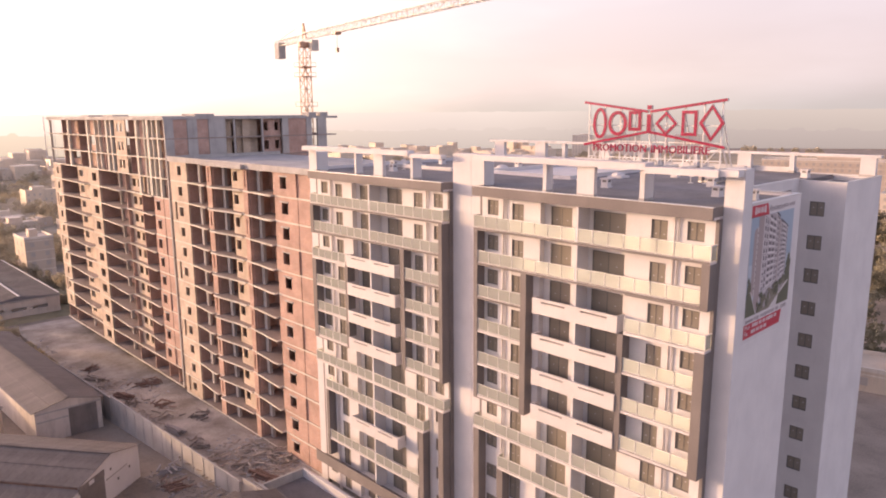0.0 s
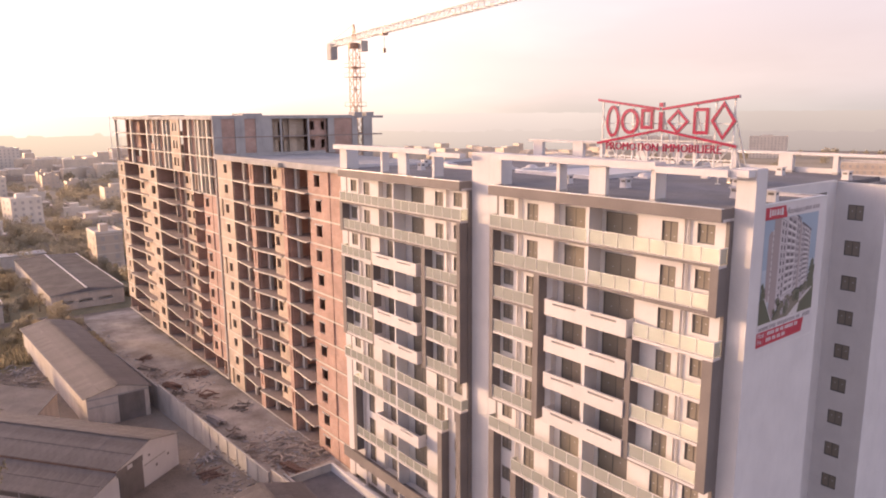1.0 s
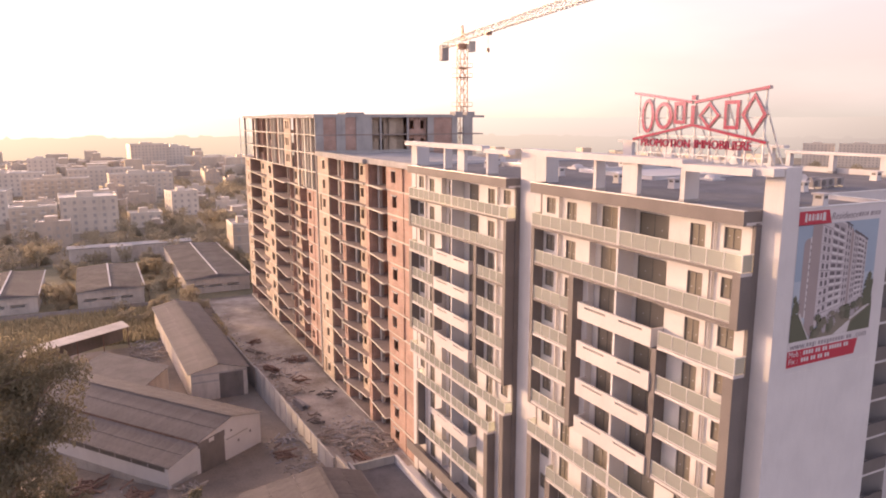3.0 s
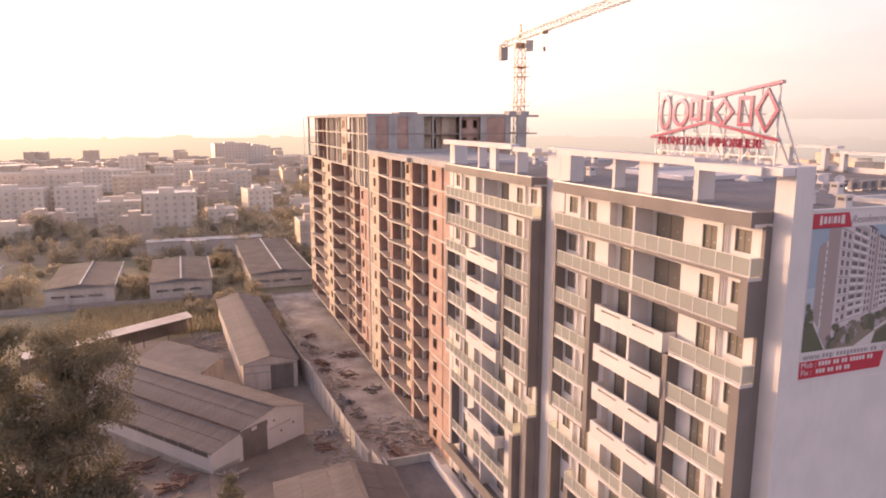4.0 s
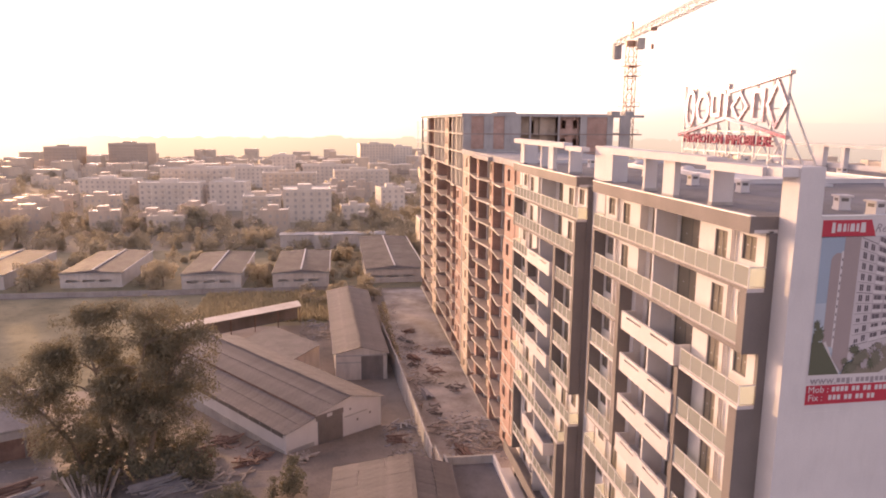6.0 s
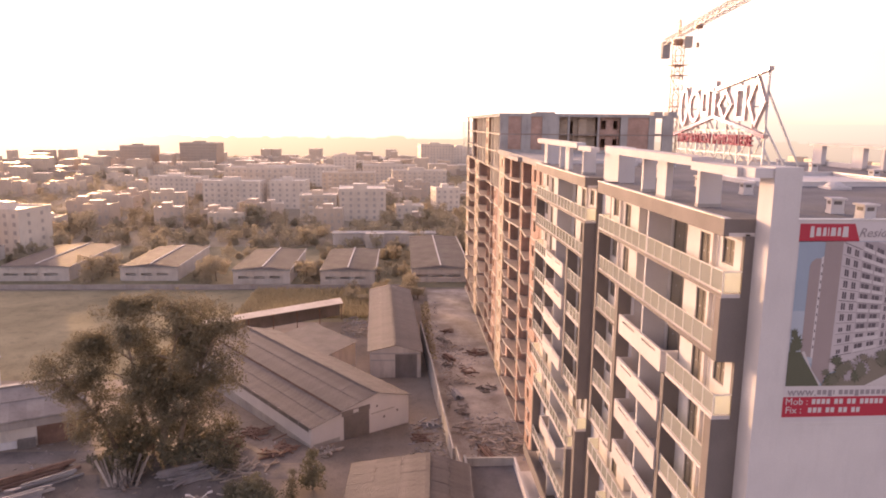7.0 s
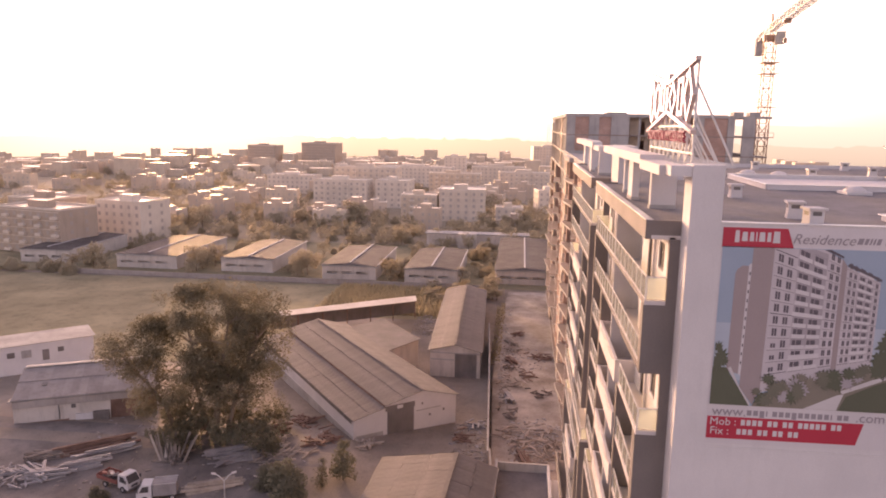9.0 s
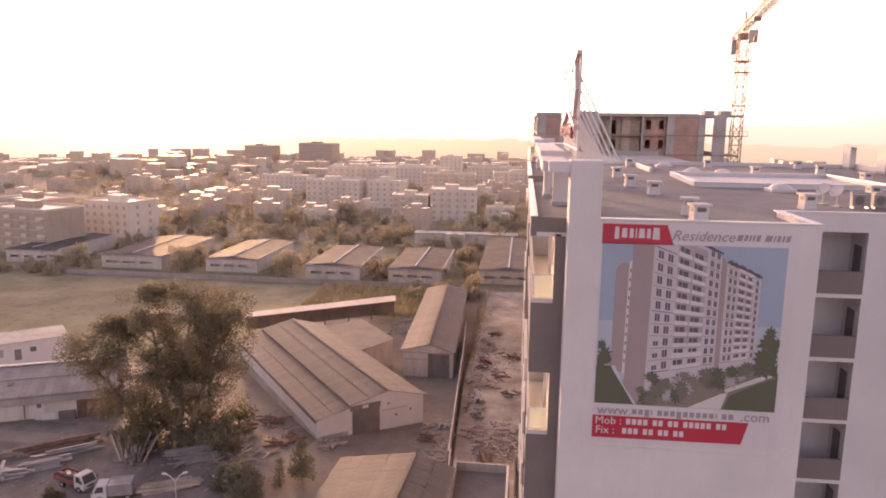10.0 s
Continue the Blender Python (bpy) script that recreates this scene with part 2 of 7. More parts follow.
TARMAC = surface("worn_tarmac", (0.13, 0.11, 0.10), (0.27, 0.23, 0.21), 0.5, 0.9, 0.2, 0.5)
FIELD = surface("dry_grass_soil", (0.20, 0.172, 0.10), (0.34, 0.285, 0.175), 0.3, 1.0, 0.4, 0.45)
SHED_WALL = surface("old_plaster", (0.52, 0.46, 0.41), (0.66, 0.60, 0.55), 0.7, 0.9, 0.1, 0.35)
GREY_WALL = surface("grey_cement_wall", (0.33, 0.31, 0.30), (0.47, 0.45, 0.43), 0.7, 0.9, 0.1, 0.35)
RUST = surface("rusty_metal", (0.17, 0.095, 0.07), (0.28, 0.17, 0.13), 1.5, 0.8, 0.1, 0.3)
TIMBER = surface("weathered_timber", (0.30, 0.245, 0.205), (0.47, 0.40, 0.345), 2.0, 0.9, 0.1, 0.3, per_piece=0.3)
BARK = surface("pale_bark", (0.20, 0.15, 0.11), (0.36, 0.29, 0.23), 1.5, 0.9, 0.3, 0.3)
# Milky olive body paints in the warm sky that the panes would mirror.
GLASS = pane_glass("window_glass", (0.55, 0.485, 0.41), 0.04, 1.0, 0.6)
RAIL_GLASS = pane_glass("frosted_balustrade_glass", (0.97, 1.0, 0.92), 0.1, 1.0, 0.33, 0.1)
LEAF = leafage("eucalyptus_leaves", (0.27, 0.235, 0.158), (0.34, 0.295, 0.20), 0.85, 0.25)
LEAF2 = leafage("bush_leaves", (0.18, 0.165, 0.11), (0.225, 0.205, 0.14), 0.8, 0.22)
# Distant leaves: evening haze is put into the base colour, hence so pale.
TOWN_LEAF = leafage("haze_toned_town_leaves", (0.42, 0.355, 0.25), (0.49, 0.42, 0.305), 0.8, 0.35)
REED = leafage("dry_reeds", (0.42, 0.345, 0.215), (0.48, 0.40, 0.255))
# Concrete in its sunlit tone: light on edges and posts put into colour.
LIT_SLAB = surface("sunlit_pale_slab", (0.56, 0.515, 0.45), (0.68, 0.635, 0.56), 1.0, 0.9, 0.15, 0.2)
# Dusty slab tops, with their shade darkened into the colour.
SHADED_SCREED = surface("shaded_dusty_screed", (0.27, 0.215, 0.19), (0.37, 0.30, 0.27), 0.8, 0.95, 0.15, 0.3)
OLD_WOOD = surface("grey_old_wood", (0.17, 0.135, 0.115), (0.30, 0.25, 0.22), 2.0, 0.9, 0.1, 0.3, per_piece=0.35)
PALE_STEEL = surface("dull_pale_steel", (0.26, 0.235, 0.235), (0.38, 0.355, 0.35), 1.5, 0.6, 0.05, 0.3)


# ---- building helpers ----
class Shape:
    """Vertices and faces of one mesh, gathered piece by piece."""

    def __init__(self):
        self.v, self.f = [], []

    def add(self, verts, faces):
        k = len(self.v)
        self.v += [tuple(p) for p in verts]
        self.f += [tuple(i + k for i in f) for f in faces]
        return self

    def box(self, x0, x1, y0, y1, z0, z1):
        x0, x1, y0, y1, z0, z1 = min(x0, x1), max(x0, x1), min(y0, y1), max(y0, y1), min(z0, z1), max(z0, z1)
        v = [(x, y, z) for z in (z0, z1) for y in (y0, y1) for x in (x0, x1)]
        return self.add(v, [(0, 2, 3, 1), (4, 5, 7, 6), (0, 1, 5, 4), (2, 6, 7, 3), (0, 4, 6, 2), (1, 3, 7, 5)])

    def bar(self, p, q, w, h=None, up=(0, 0, 1)):
        """A square bar from p to q."""
        p, q, h = Vector(p), Vector(q), h or w
        d = (q - p).normalized()
        a = d.cross(Vector(up))
        a = a.normalized() if a.length > 1e-4 else Vector((1, 0, 0))
        b = a.cross(d).normalized()
        a, b = a * w / 2, b * h / 2
        v = [c + s for c in (p, q) for s in (-a - b, a - b, a + b, -a + b)]
        return self.add(v, [(3, 2, 1, 0), (4, 5, 6, 7), (0, 1, 5, 4), (1, 2, 6, 5), (2, 3, 7, 6), (3, 0, 4, 7)])

    def tube(self, p, q, r0, r1=None, n=8):
        p, q, r1 = Vector(p), Vector(q), r0 if r1 is None else r1
        d = (q - p).normalized()
        a = d.orthogonal().normalized()
        b = d.cross(a)
        ring = [a * math.cos(2 * math.pi * i / n) + b * math.sin(2 * math.pi * i / n) for i in range(n)]
        v = [p + e * r0 for e in ring] + [q + e * r1 for e in ring]
        f = [(i, (i + 1) % n, n + (i + 1) % n, n + i) for i in range(n)]
        return self.add(v, f + [tuple(range(n))[::-1], tuple(range(n, 2 * n))])

    def prism(self, outline, z0, z1):
        n = len(outline)
        v = [(x, y, z0) for x, y in outline] + [(x, y, z1) for x, y in outline]
        f = [(i, (i + 1) % n, n + (i + 1) % n, n + i) for i in range(n)]
        return self.add(v, f + [tuple(range(n))[::-1], tuple(range(n, 2 * n))])

    def slab(self, corners, thick):
        """A sheet with thickness through four corners, thickened downwards."""
        v = [Vector(c) for c in corners]
        w = [c - Vector((0, 0, thick)) for c in v]
        return self.add(v + w, [(0, 1, 2, 3), (7, 6, 5, 4), (0, 4, 5, 1), (1, 5, 6, 2), (2, 6, 7, 3), (3, 7, 4, 0)])

    def wall(self, axis, a0, a1, b0, b1, z0, z1, holes=()):
        """A wall along x or y from a0 to a1, b0 to b1 thick, with holes (a0, a1, z0, z1) right through it."""
        a0, a1 = min(a0, a1), max(a0, a1)
        holes = [(max(a0, min(h[0], h[1])), min(a1, max(h[0], h[1])), max(z0, h[2]), min(z1, h[3])) for h in holes]
        cuts = sorted({a0, a1, *[c for h in holes for c in h[:2]]})
        for l, r in zip(cuts, cuts[1:]):
            mid = (l + r) / 2
            z = z0
            for h in sorted([h for h in holes if h[0] < mid < h[1]], key=lambda h: h[2]) + [(0, 0, z1, z1)]:
                if h[2] - z > 0.002:
                    self.box(*((l, r, b0, b1) if axis == "x" else (b0, b1, l, r)), z, h[2])
                z = max(z, h[3])
        return self

    def mesh(self, name, material):
        me = bpy.data.meshes.new(name)
        seen, at, verts = {}, [], []
        for p in self.v:
            key = (round(p[0], 4), round(p[1], 4), round(p[2], 4))
            if key not in seen:
                seen[key] = len(verts)
                verts.append(key)
            at.append(seen[key])
        me.from_pydata(verts, [], [tuple(at[i] for i in f) for f in self.f])
        me.materials.append(material)
        me.update()
        return me


def part(name, shape, material, parent=None, label="", at=None):
    me = shape.mesh(name, material) if isinstance(shape, Shape) else shape
    ob = new(name, me)
    if parent:
        ob.parent = parent
    if at is not None:
        ob.matrix_basis = at if isinstance(at, Matrix) else Matrix.Translation(at)
    if label:
        tagged(ob, label)
    return ob


def thing(name, label, category, group="", kind="", at=None):
    ob = new(name)
    if at is not None:
        ob.matrix_basis = at
    return tagged(ob, label, category, group, kind)


def words(name, text, size, material, parent, m, depth=0.03, shear=0.0, wide=1.0):
    """Lettering as a mesh, drawn with the built-in font."""
    cu = bpy.data.curves.new(name, "FONT")
    cu.body, cu.size, cu.extrude, cu.shear, cu.space_character = text, size, depth, shear, 1.0
    cu.align_x, cu.align_y, cu.resolution_u = "CENTER", "CENTER", 2
    ob = bpy.data.objects.new(name, cu)
    scene.collection.objects.link(ob)
    bpy.context.view_layer.update()
    me = bpy.data.meshes.new_from_object(ob.evaluated_get(bpy.context.evaluated_depsgraph_get()))
    bpy.data.objects.remove(ob)
    me.materials.clear()
    me.materials.append(material)
    return part(name, me, material, parent, "", m @ Matrix.Diagonal((wide, 1, 1, 1)))


def along(x, knots):
    """The height at x on a line through knots (x, z), which run from east to west."""
    for (xa, za), (xb, zb) in zip(knots, knots[1:]):
        if x >= xb:
            return za + (zb - za) * min(1.0, max(0.0, (xa - x) / (xa - xb)))
    return knots[-1][1]


def ground_z(x):
    """The land falls from the building plot to the workshops, and gently away beyond the field."""
    return along(x, ((-74, 0.0), (-84, -1.05), (-92, -1.6), (-112, -2.3), (-150, -2.4), (-190, -2.6), (-216, -3.0), (-616, -7.8)))


def yard_z(x):
    """The building yard stands a little above the workshops beside it."""
    return along(x, ((-88, 0.0), (-106, -0.45), (-124, -1.5), (-165, -1.8), (-182, -2.4)))


def land_z(x, y):
    return yard_z(x) if y > 37.4 and -182 < x < -60 else ground_z(x)


# ---- ground ----
gs = Shape()
xs = [-4500, -3000, -1800, -1000, -616, -420, -300, -216, -190, -150, -112, -92, -84, -74, -30, 0, 200, 900, 3000]
ys = [-4500, -1500, -500, -150, 0, 60, 150, 500, 1500, 4500]
gs.add([(x, y, ground_z(x)) for y in ys for x in xs],
       [(j * len(xs) + i, j * len(xs) + i + 1, (j + 1) * len(xs) + i + 1, (j + 1) * len(xs) + i) for j in range(len(ys) - 1) for i in range(len(xs) - 1)])
tagged(part("ground", gs, DIRT), "bare trodden brown earth around the building site", "ground", kind="structure")
yd = Shape()
strip = [(-62, 39.6), (-88, 38.4), (-106, 37.8), (-124, 37.6), (-165, 38.4), (-182, 39.0)]
yv = [(x, y, yard_z(x) + 0.012) for x, y in strip] + [(x, 72, yard_z(x) + 0.012) for x, _ in strip]
n = len(strip)
yd.add(yv + [(x, y, -3.2) for x, y, _ in yv], [(i, i + 1, n + i + 1, n + i) for i in range(n - 1)] + [(2 * n + i, 2 * n + i + 1, i + 1, i) for i in range(n - 1)] + [(n - 1, 2 * n - 1, 4 * n - 1, 3 * n - 1), (0, 2 * n, 3 * n, n)])
tagged(part("yard", yd, YARD), "pale dusty concrete yard strewn with builders' rubble", "yard", kind="structure")


# ---- the finished apartment blocks ----
STOREY, TOP = 3.17, 35.75
YF, YW, YR, YP = 47.47, 48.40, 49.0, 48.87   # balcony front, bay wall, loggia wall, pier front
WIDE = 22.3
ROOF = 39.42


def floor_z(k):
    return TOP - STOREY * k


def window_meshes(w, h, leaves):
    """Frame and pane of a window w wide and h high, standing in y = 0 with its lower left corner at the origin."""
    f, g = Shape(), Shape()
    t = 0.075
    f.box(0, w, -0.05, 0.06, 0, t).box(0, w, -0.05, 0.06, h - t, h)
    f.box(0, t, -0.05, 0.06, t, h - t).box(w - t, w, -0.05, 0.06, t, h - t)
    for i in range(1, leaves):
        f.box(w * i / leaves - 0.025, w * i / leaves + 0.025, -0.03, 0.05, t, h - t)
    for i in range(leaves):
        g.box(w * i / leaves + (0.025 if i else t), w * (i + 1) / leaves - (0.025 if i < leaves - 1 else t), 0.0, 0.012, t, h - t)
    return f.mesh("window", FRAME), g.mesh("pane", GLASS)


WINDOW_KINDS = {"small": window_meshes(1.3, 1.35, 2), "door": window_meshes(1.3, 2.35, 2), "wide": window_meshes(2.95, 2.4, 2), "mid": window_meshes(2.15, 2.4, 2)}
STICKER = Shape().tube((0, 0, 0), (0, -0.004, 0), 0.05, n=8).mesh("sticker", WHITE2)


def put_window(kind, x, y, z, parent):
    """A window or glazed door with its panes and the makers' stickers left on them."""
    fr, gl = WINDOW_KINDS[kind]
    w = part("window", fr, FRAME, parent, "", (x, y, z))
    part("pane", gl, GLASS, w)
    width = {"small": 1.3, "door": 1.3, "wide": 2.95, "mid": 2.15}[kind]
    for i in (0.25, 0.75):
        part("sticker", STICKER, WHITE2, w, "", (width * i, -0.004, 0.8 if kind == "small" else 1.3))
    return w


def glass_rail(x0, x1, y, z, slab, ends=()):
    """A balustrade of frosted panes along x at y, standing on z; ends: x at which it turns back to the wall."""
    n = max(1, round(abs(x1 - x0) / 1.35))
    w = (x1 - x0) / n
    rail = Shape()
    rail.box(x0, x1, y - 0.03, y + 0.03, z + 1.09, z + 1.14).box(x0, x1, y - 0.02, y + 0.02, z + 0.06, z + 0.10)
    for i in range(n + 1):
        rail.box(x0 + w * i - 0.022, x0 + w * i + 0.022, y - 0.03, y + 0.03, z, z + 1.1)
    pane = Shape().box(0.05, abs(w) - 0.05, -0.006, 0.006, 0.11, 1.08).mesh("glass_panel", RAIL_GLASS)
    for i in range(n):
        part("glass_panel", pane, RAIL_GLASS, slab, "", (min(x0 + w * i, x0 + w * (i + 1)), y, z)).visible_shadow = False
    for x in ends:
        rail.box(x - 0.03, x + 0.03, y, YW, z + 1.09, z + 1.14)
        part("glass_panel", Shape().box(x - 0.006, x + 0.006, y + 0.05, YW - 0.03, z + 0.08, z + 1.08), RAIL_GLASS, slab).visible_shadow = False
    part("handrail", rail, STEEL_WHITE, slab, "painted steel handrail and posts")


def solid_balcony(x0, x1, z, parent):
    """A white precast balcony front with two long slots, closed at both ends."""
    x0, x1 = min(x0, x1), max(x0, x1)
    s = Shape()
    mid, y0 = (x0 + x1) / 2, YF - 0.17
    slots = [(x0 + 0.9, mid - 0.75, z + 0.78, z + 0.93), (mid + 0.75, x1 - 0.9, z + 0.78, z + 0.93)]
    s.wall("x", x0, x1, y0, y0 + 0.14, z - 0.2, z + 1.12, slots)
    s.box(x0, x0 + 0.14, y0 + 0.14, YW, z - 0.2, z + 1.12).box(x1 - 0.14, x1, y0 + 0.14, YW, z - 0.2, z + 1.12)
    s.box(x0 + 0.14, x1 - 0.14, y0 + 0.14, YW, z - 0.2, z)
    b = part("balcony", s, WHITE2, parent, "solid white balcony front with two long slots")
    for a in slots:
        part("slot_backing", Shape().box(a[0], a[1], y0 + 0.144, y0 + 0.16, a[2], a[3]), TAUPE, b)
    part("capping", Shape().box(x0 - 0.02, x1 + 0.02, y0 - 0.02, y0 + 0.16, z + 1.12, z + 1.15), WHITE, b)


def apartment_block(ox, sgn, label):
    """One block of flats: ox is the free end of its balcony front, sgn the way along x in which it runs."""
    def X(u):
        return ox + sgn * u
    house = thing("apartment_building", label, "building", "finished blocks of flats")
    lo, hi = min(X(0), X(WIDE)), max(X(0), X(WIDE))
    # walls with real openings, storey by storey
    for k in range(0, 12):
        bay_a, bay_b, log = Shape(), Shape(), Shape()
        z = floor_z(k)
        z1 = z + STOREY - 0.2
        h = [(X(1.0), X(2.3), z + 1.15, z + 2.5), (X(3.8), X(5.1), z + 0.04, z + 2.39)]
        bay_a.wall("x", X(0), X(6.9), YW, YW + 0.25, z, z1, h)
        h2 = [(X(17.2), X(18.5), z + 0.04, z + 2.39), (X(20.1), X(21.4), z + 1.15, z + 2.5)]
        bay_b.wall("x", X(15.4), X(WIDE), YW, YW + 0.25, z, z1, h2)
        h3 = [(X(7.6), X(10.55), z + 0.04, z + 2.44), (X(12.6), X(14.75), z + 0.04, z + 2.44)] if sgn < 0 else [(X(7.55), X(9.7), z + 0.04, z + 2.44), (X(12.3), X(15.25), z + 0.04, z + 2.44)]
        log.wall("x", X(6.9), X(15.4), YR, YR + 0.25, z, z1, h3)
        for a in h[:1] + h2[1:]:
            put_window("small", min(a[0], a[1]), YW + 0.12, a[2], house)
        for a in h[1:] + h2[:1]:
            put_window("door", min(a[0], a[1]), YW + 0.12, a[2], house)
        for a in h3:
            put_window("wide" if abs(a[0] - a[1]) > 2.5 else "mid", min(a[0], a[1]), YR + 0.12, a[2], house)
        bay_a.box(X(6.9), X(6.9) - sgn * 0.25, YW + 0.25, YR + 0.25, z, z1)
        bay_b.box(X(15.4), X(15.4) + sgn * 0.25, YW + 0.25, YR + 0.25, z, z1)
        part("wall", bay_a, WHITE, house, "white rendered bay wall")
        part("wall", bay_b, WHITE, house, "white rendered bay wall")
        part("wall", log, WHITE, house, "white rendered loggia wall")
        part("dividing_fin", Shape().box(X(10.94), X(11.16), YF + 0.02, YR - 0.002, z, z1), WHITE, house)
    # floors behind the walls, partitions and dark rooms
    for k in range(0, 12):
        z = floor_z(k)
        part("floor_slab", Shape().box(lo, hi, YW, 52.6, z - 0.2, z), WHITE, house)
    for u in (3.05, 6.9, 11.05, 15.4, 19.3):
        part("partition", Shape().box(X(u) - 0.06, X(u) + 0.06, (YW if u in (3.05, 19.3) else YR) + 0.26, 52.5, 0, 38.8), DARK, house)
    part("partition", Shape().box(lo, hi, 52.6, 52.79, 0, 38.9), DARK, house)
    for u0, u1 in ((0.0, 0.25), (WIDE - 0.25, WIDE)):
        part("end_strip", Shape().box(X(u0) - (0.006 * sgn if u0 == 0 else 0), X(u1) + (0.006 * sgn if u0 else 0), YW - 0.004, YP + 0.01, 0, 38.61), TAUPE, house, "taupe rendered return")
        part("fascia_end", Shape().box(X(u0), X(u1), YF + 0.1, YP, 38.8, ROOF + 0.05), TAUPE, house)
    # balconies
    def slab(u0, u1, k):
        z = floor_z(k)
        s = Shape().box(X(u0), X(u1), YF - 0.02, YW, z - 0.2, z)
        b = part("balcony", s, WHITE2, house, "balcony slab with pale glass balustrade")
        if k < 2 or (k == 2 and u0 > 9):
            part("edge_trim", Shape().box(X(u0) + 0.004 * sgn, X(u1) - 0.004 * sgn, YF - 0.024, YF - 0.0205, z - 0.196, z - 0.004), TAUPE, b)
        return b

    def rail(u0, u1, k, ends=()):
        b = slab(u0, u1, k)
        for l, r in ([(u0, 10.94), (11.16, u1)] if u0 < 9 and u1 > 13 else [(u0, u1)]):
            glass_rail(X(l), X(r), YF + 0.03, floor_z(k), b, [X(e) for e in ends if l <= e <= r])
    rail(0.03, WIDE - 0.03, 0, (0.03, WIDE - 0.03))
    rail(0.6, 21.75, 1)
    rail(0.03, 6.5, 2, (0.03,))
    rail(16.65, 21.75, 2)
    for k in (3, 4, 5):
        rail(0.75, 6.5, k)
        rail(16.65, 21.75, k)
    for k in (2, 3, 4, 5, 8):
        solid_balcony(X(7.0), X(15.25), floor_z(k), house)
    rail(0.03, WIDE - 0.03, 6, (0.03, WIDE - 0.03))
    rail(1.85, 19.2, 7, (1.85, 19.2))
    rail(2.35, 18.5, 9)
    # dark framing fins and bands
    fins = [(0.0, 0.6, floor_z(2) + STOREY - 0.32, floor_z(0) - 0.2), (0.0, 0.75, floor_z(5) - 0.28, floor_z(2) - 0.2),
            (6.5, 7.0, floor_z(5) - 0.28, floor_z(2) - 0.2), (16.05, 16.65, floor_z(5) - 0.28, floor_z(1) - 0.2),
            (21.75, 22.2, floor_z(5) - 0.28, floor_z(0) - 0.2), (1.85, 2.35, floor_z(10) + 0.9, floor_z(7) - 0.2),
            (18.5, 19.2, floor_z(10) + 0.9, floor_z(7) - 0.2), (21.5, 22.2, 0, floor_z(6) - 0.2)]
    for u0, u1, z0, z1 in fins:
        part("framing_fin", Shape().box(X(u0), X(u1), YF - 0.06, YW, z0, z1), TAUPE, house, "taupe rendered framing fin")
    for u0, u1, z in ((0.75, 6.5, floor_z(5) - 0.28), (16.65, 21.75, floor_z(5) - 0.28), (0.6, 6.5, floor_z(1) - 0.28)):
        part("framing_band", Shape().box(X(u0), X(u1), YF - 0.06, YW, z, z + 0.078), TAUPE, house)
    part("canopy_band", Shape().box(lo - 0.1, hi + 0.1, YF - 0.55, YF - 0.4, floor_z(10) - 0.35, floor_z(10) + 0.95).box(lo, hi, YF - 0.4, YW, floor_z(10) - 0.3, floor_z(10) - 0.05), TAUPE, house, "taupe parapet band above the ground storey")
    # roof edge, piers, roof
    part("fascia", Shape().box(lo, hi, YF - 0.17, YF + 0.1, 38.62, ROOF + 0.06), TAUPE, house, "taupe fascia along the roof edge")
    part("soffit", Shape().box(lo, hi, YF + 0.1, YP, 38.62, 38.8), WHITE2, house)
    part("coping", Shape().box(lo, hi, YF - 0.2, YF + 0.14, ROOF + 0.06, ROOF + 0.10), ZINC, house)
    for u in (3.05, 19.3):
        s = Shape().box(X(u) - 0.3, X(u) - 0.14, YW - 0.12, YW, 0, 38.6)
        s.tube((X(u) + 0.12, YW - 0.1, 0), (X(u) + 0.12, YW - 0.1, 38.6), 0.06)
        part("downpipe", s, WHITE2, house, "white downpipe and pilaster")
    return house


block_b = apartment_block(-20.15, -1, "ten-storey white apartment block with taupe frames and glass balconies")
block_a = apartment_block(-68.75, 1, "white and taupe apartment block beside the brick shell")


# masses behind the fronts, piers and gable wall
def box_part(name, b, material, parent, label=""):
    return part(name, Shape().box(*b), material, parent, label)


EAST, COURT, BACK = -18.8, -23.5, 82.0
WING = -19.4
part("gable_wall", Shape().box(EAST - 0.3, EAST, 50.2, 59.1, 0, 39.6), WHITE, block_b, "blank white gable wall")
part("pier", Shape().box(-20.15, EAST, YP, 50.2, 0, 42.05), WHITE, block_b, "tall white corner pier")
box_part("pier", (-44.03, -42.45, YP, 50.2, 0, 42.15), WHITE, block_b, "white pier at the joint between the blocks")
box_part("pier", (-46.45, -44.06, YP, 50.2, 0, 42.15), WHITE, block_a, "white pier at the joint between the blocks")
box_part("pier", (-70.3, -68.75, YP - 0.3, 50.2, 0, 42.05), WHITE, block_a, "white end pier beside the brick building")
box_part("rear_body", (-44.05, -27.4, 52.8, BACK, 0, 38.9), WHITE, block_b)
box_part("rear_body", (-70.3, -44.06, 52.8, BACK, 0, 38.9), WHITE, block_a)
box_part("infill", (-27.39, EAST - 0.301, 52.8, 59.09, 0, 38.9), WHITE, block_b)
box_part("infill", (-20.1, EAST - 0.301, 50.21, 52.79, 0, 38.9), WHITE, block_b)
box_part("infill", (-46.45, -44.06, 50.21, 52.79, 0, 38.9), WHITE, block_a)
box_part("infill", (-44.05, -42.45, 50.21, 52.79, 0, 38.9), WHITE, block_b)
box_part("infill", (-70.3, -68.75, 50.21, 52.79, 0, 38.9), WHITE, block_a)
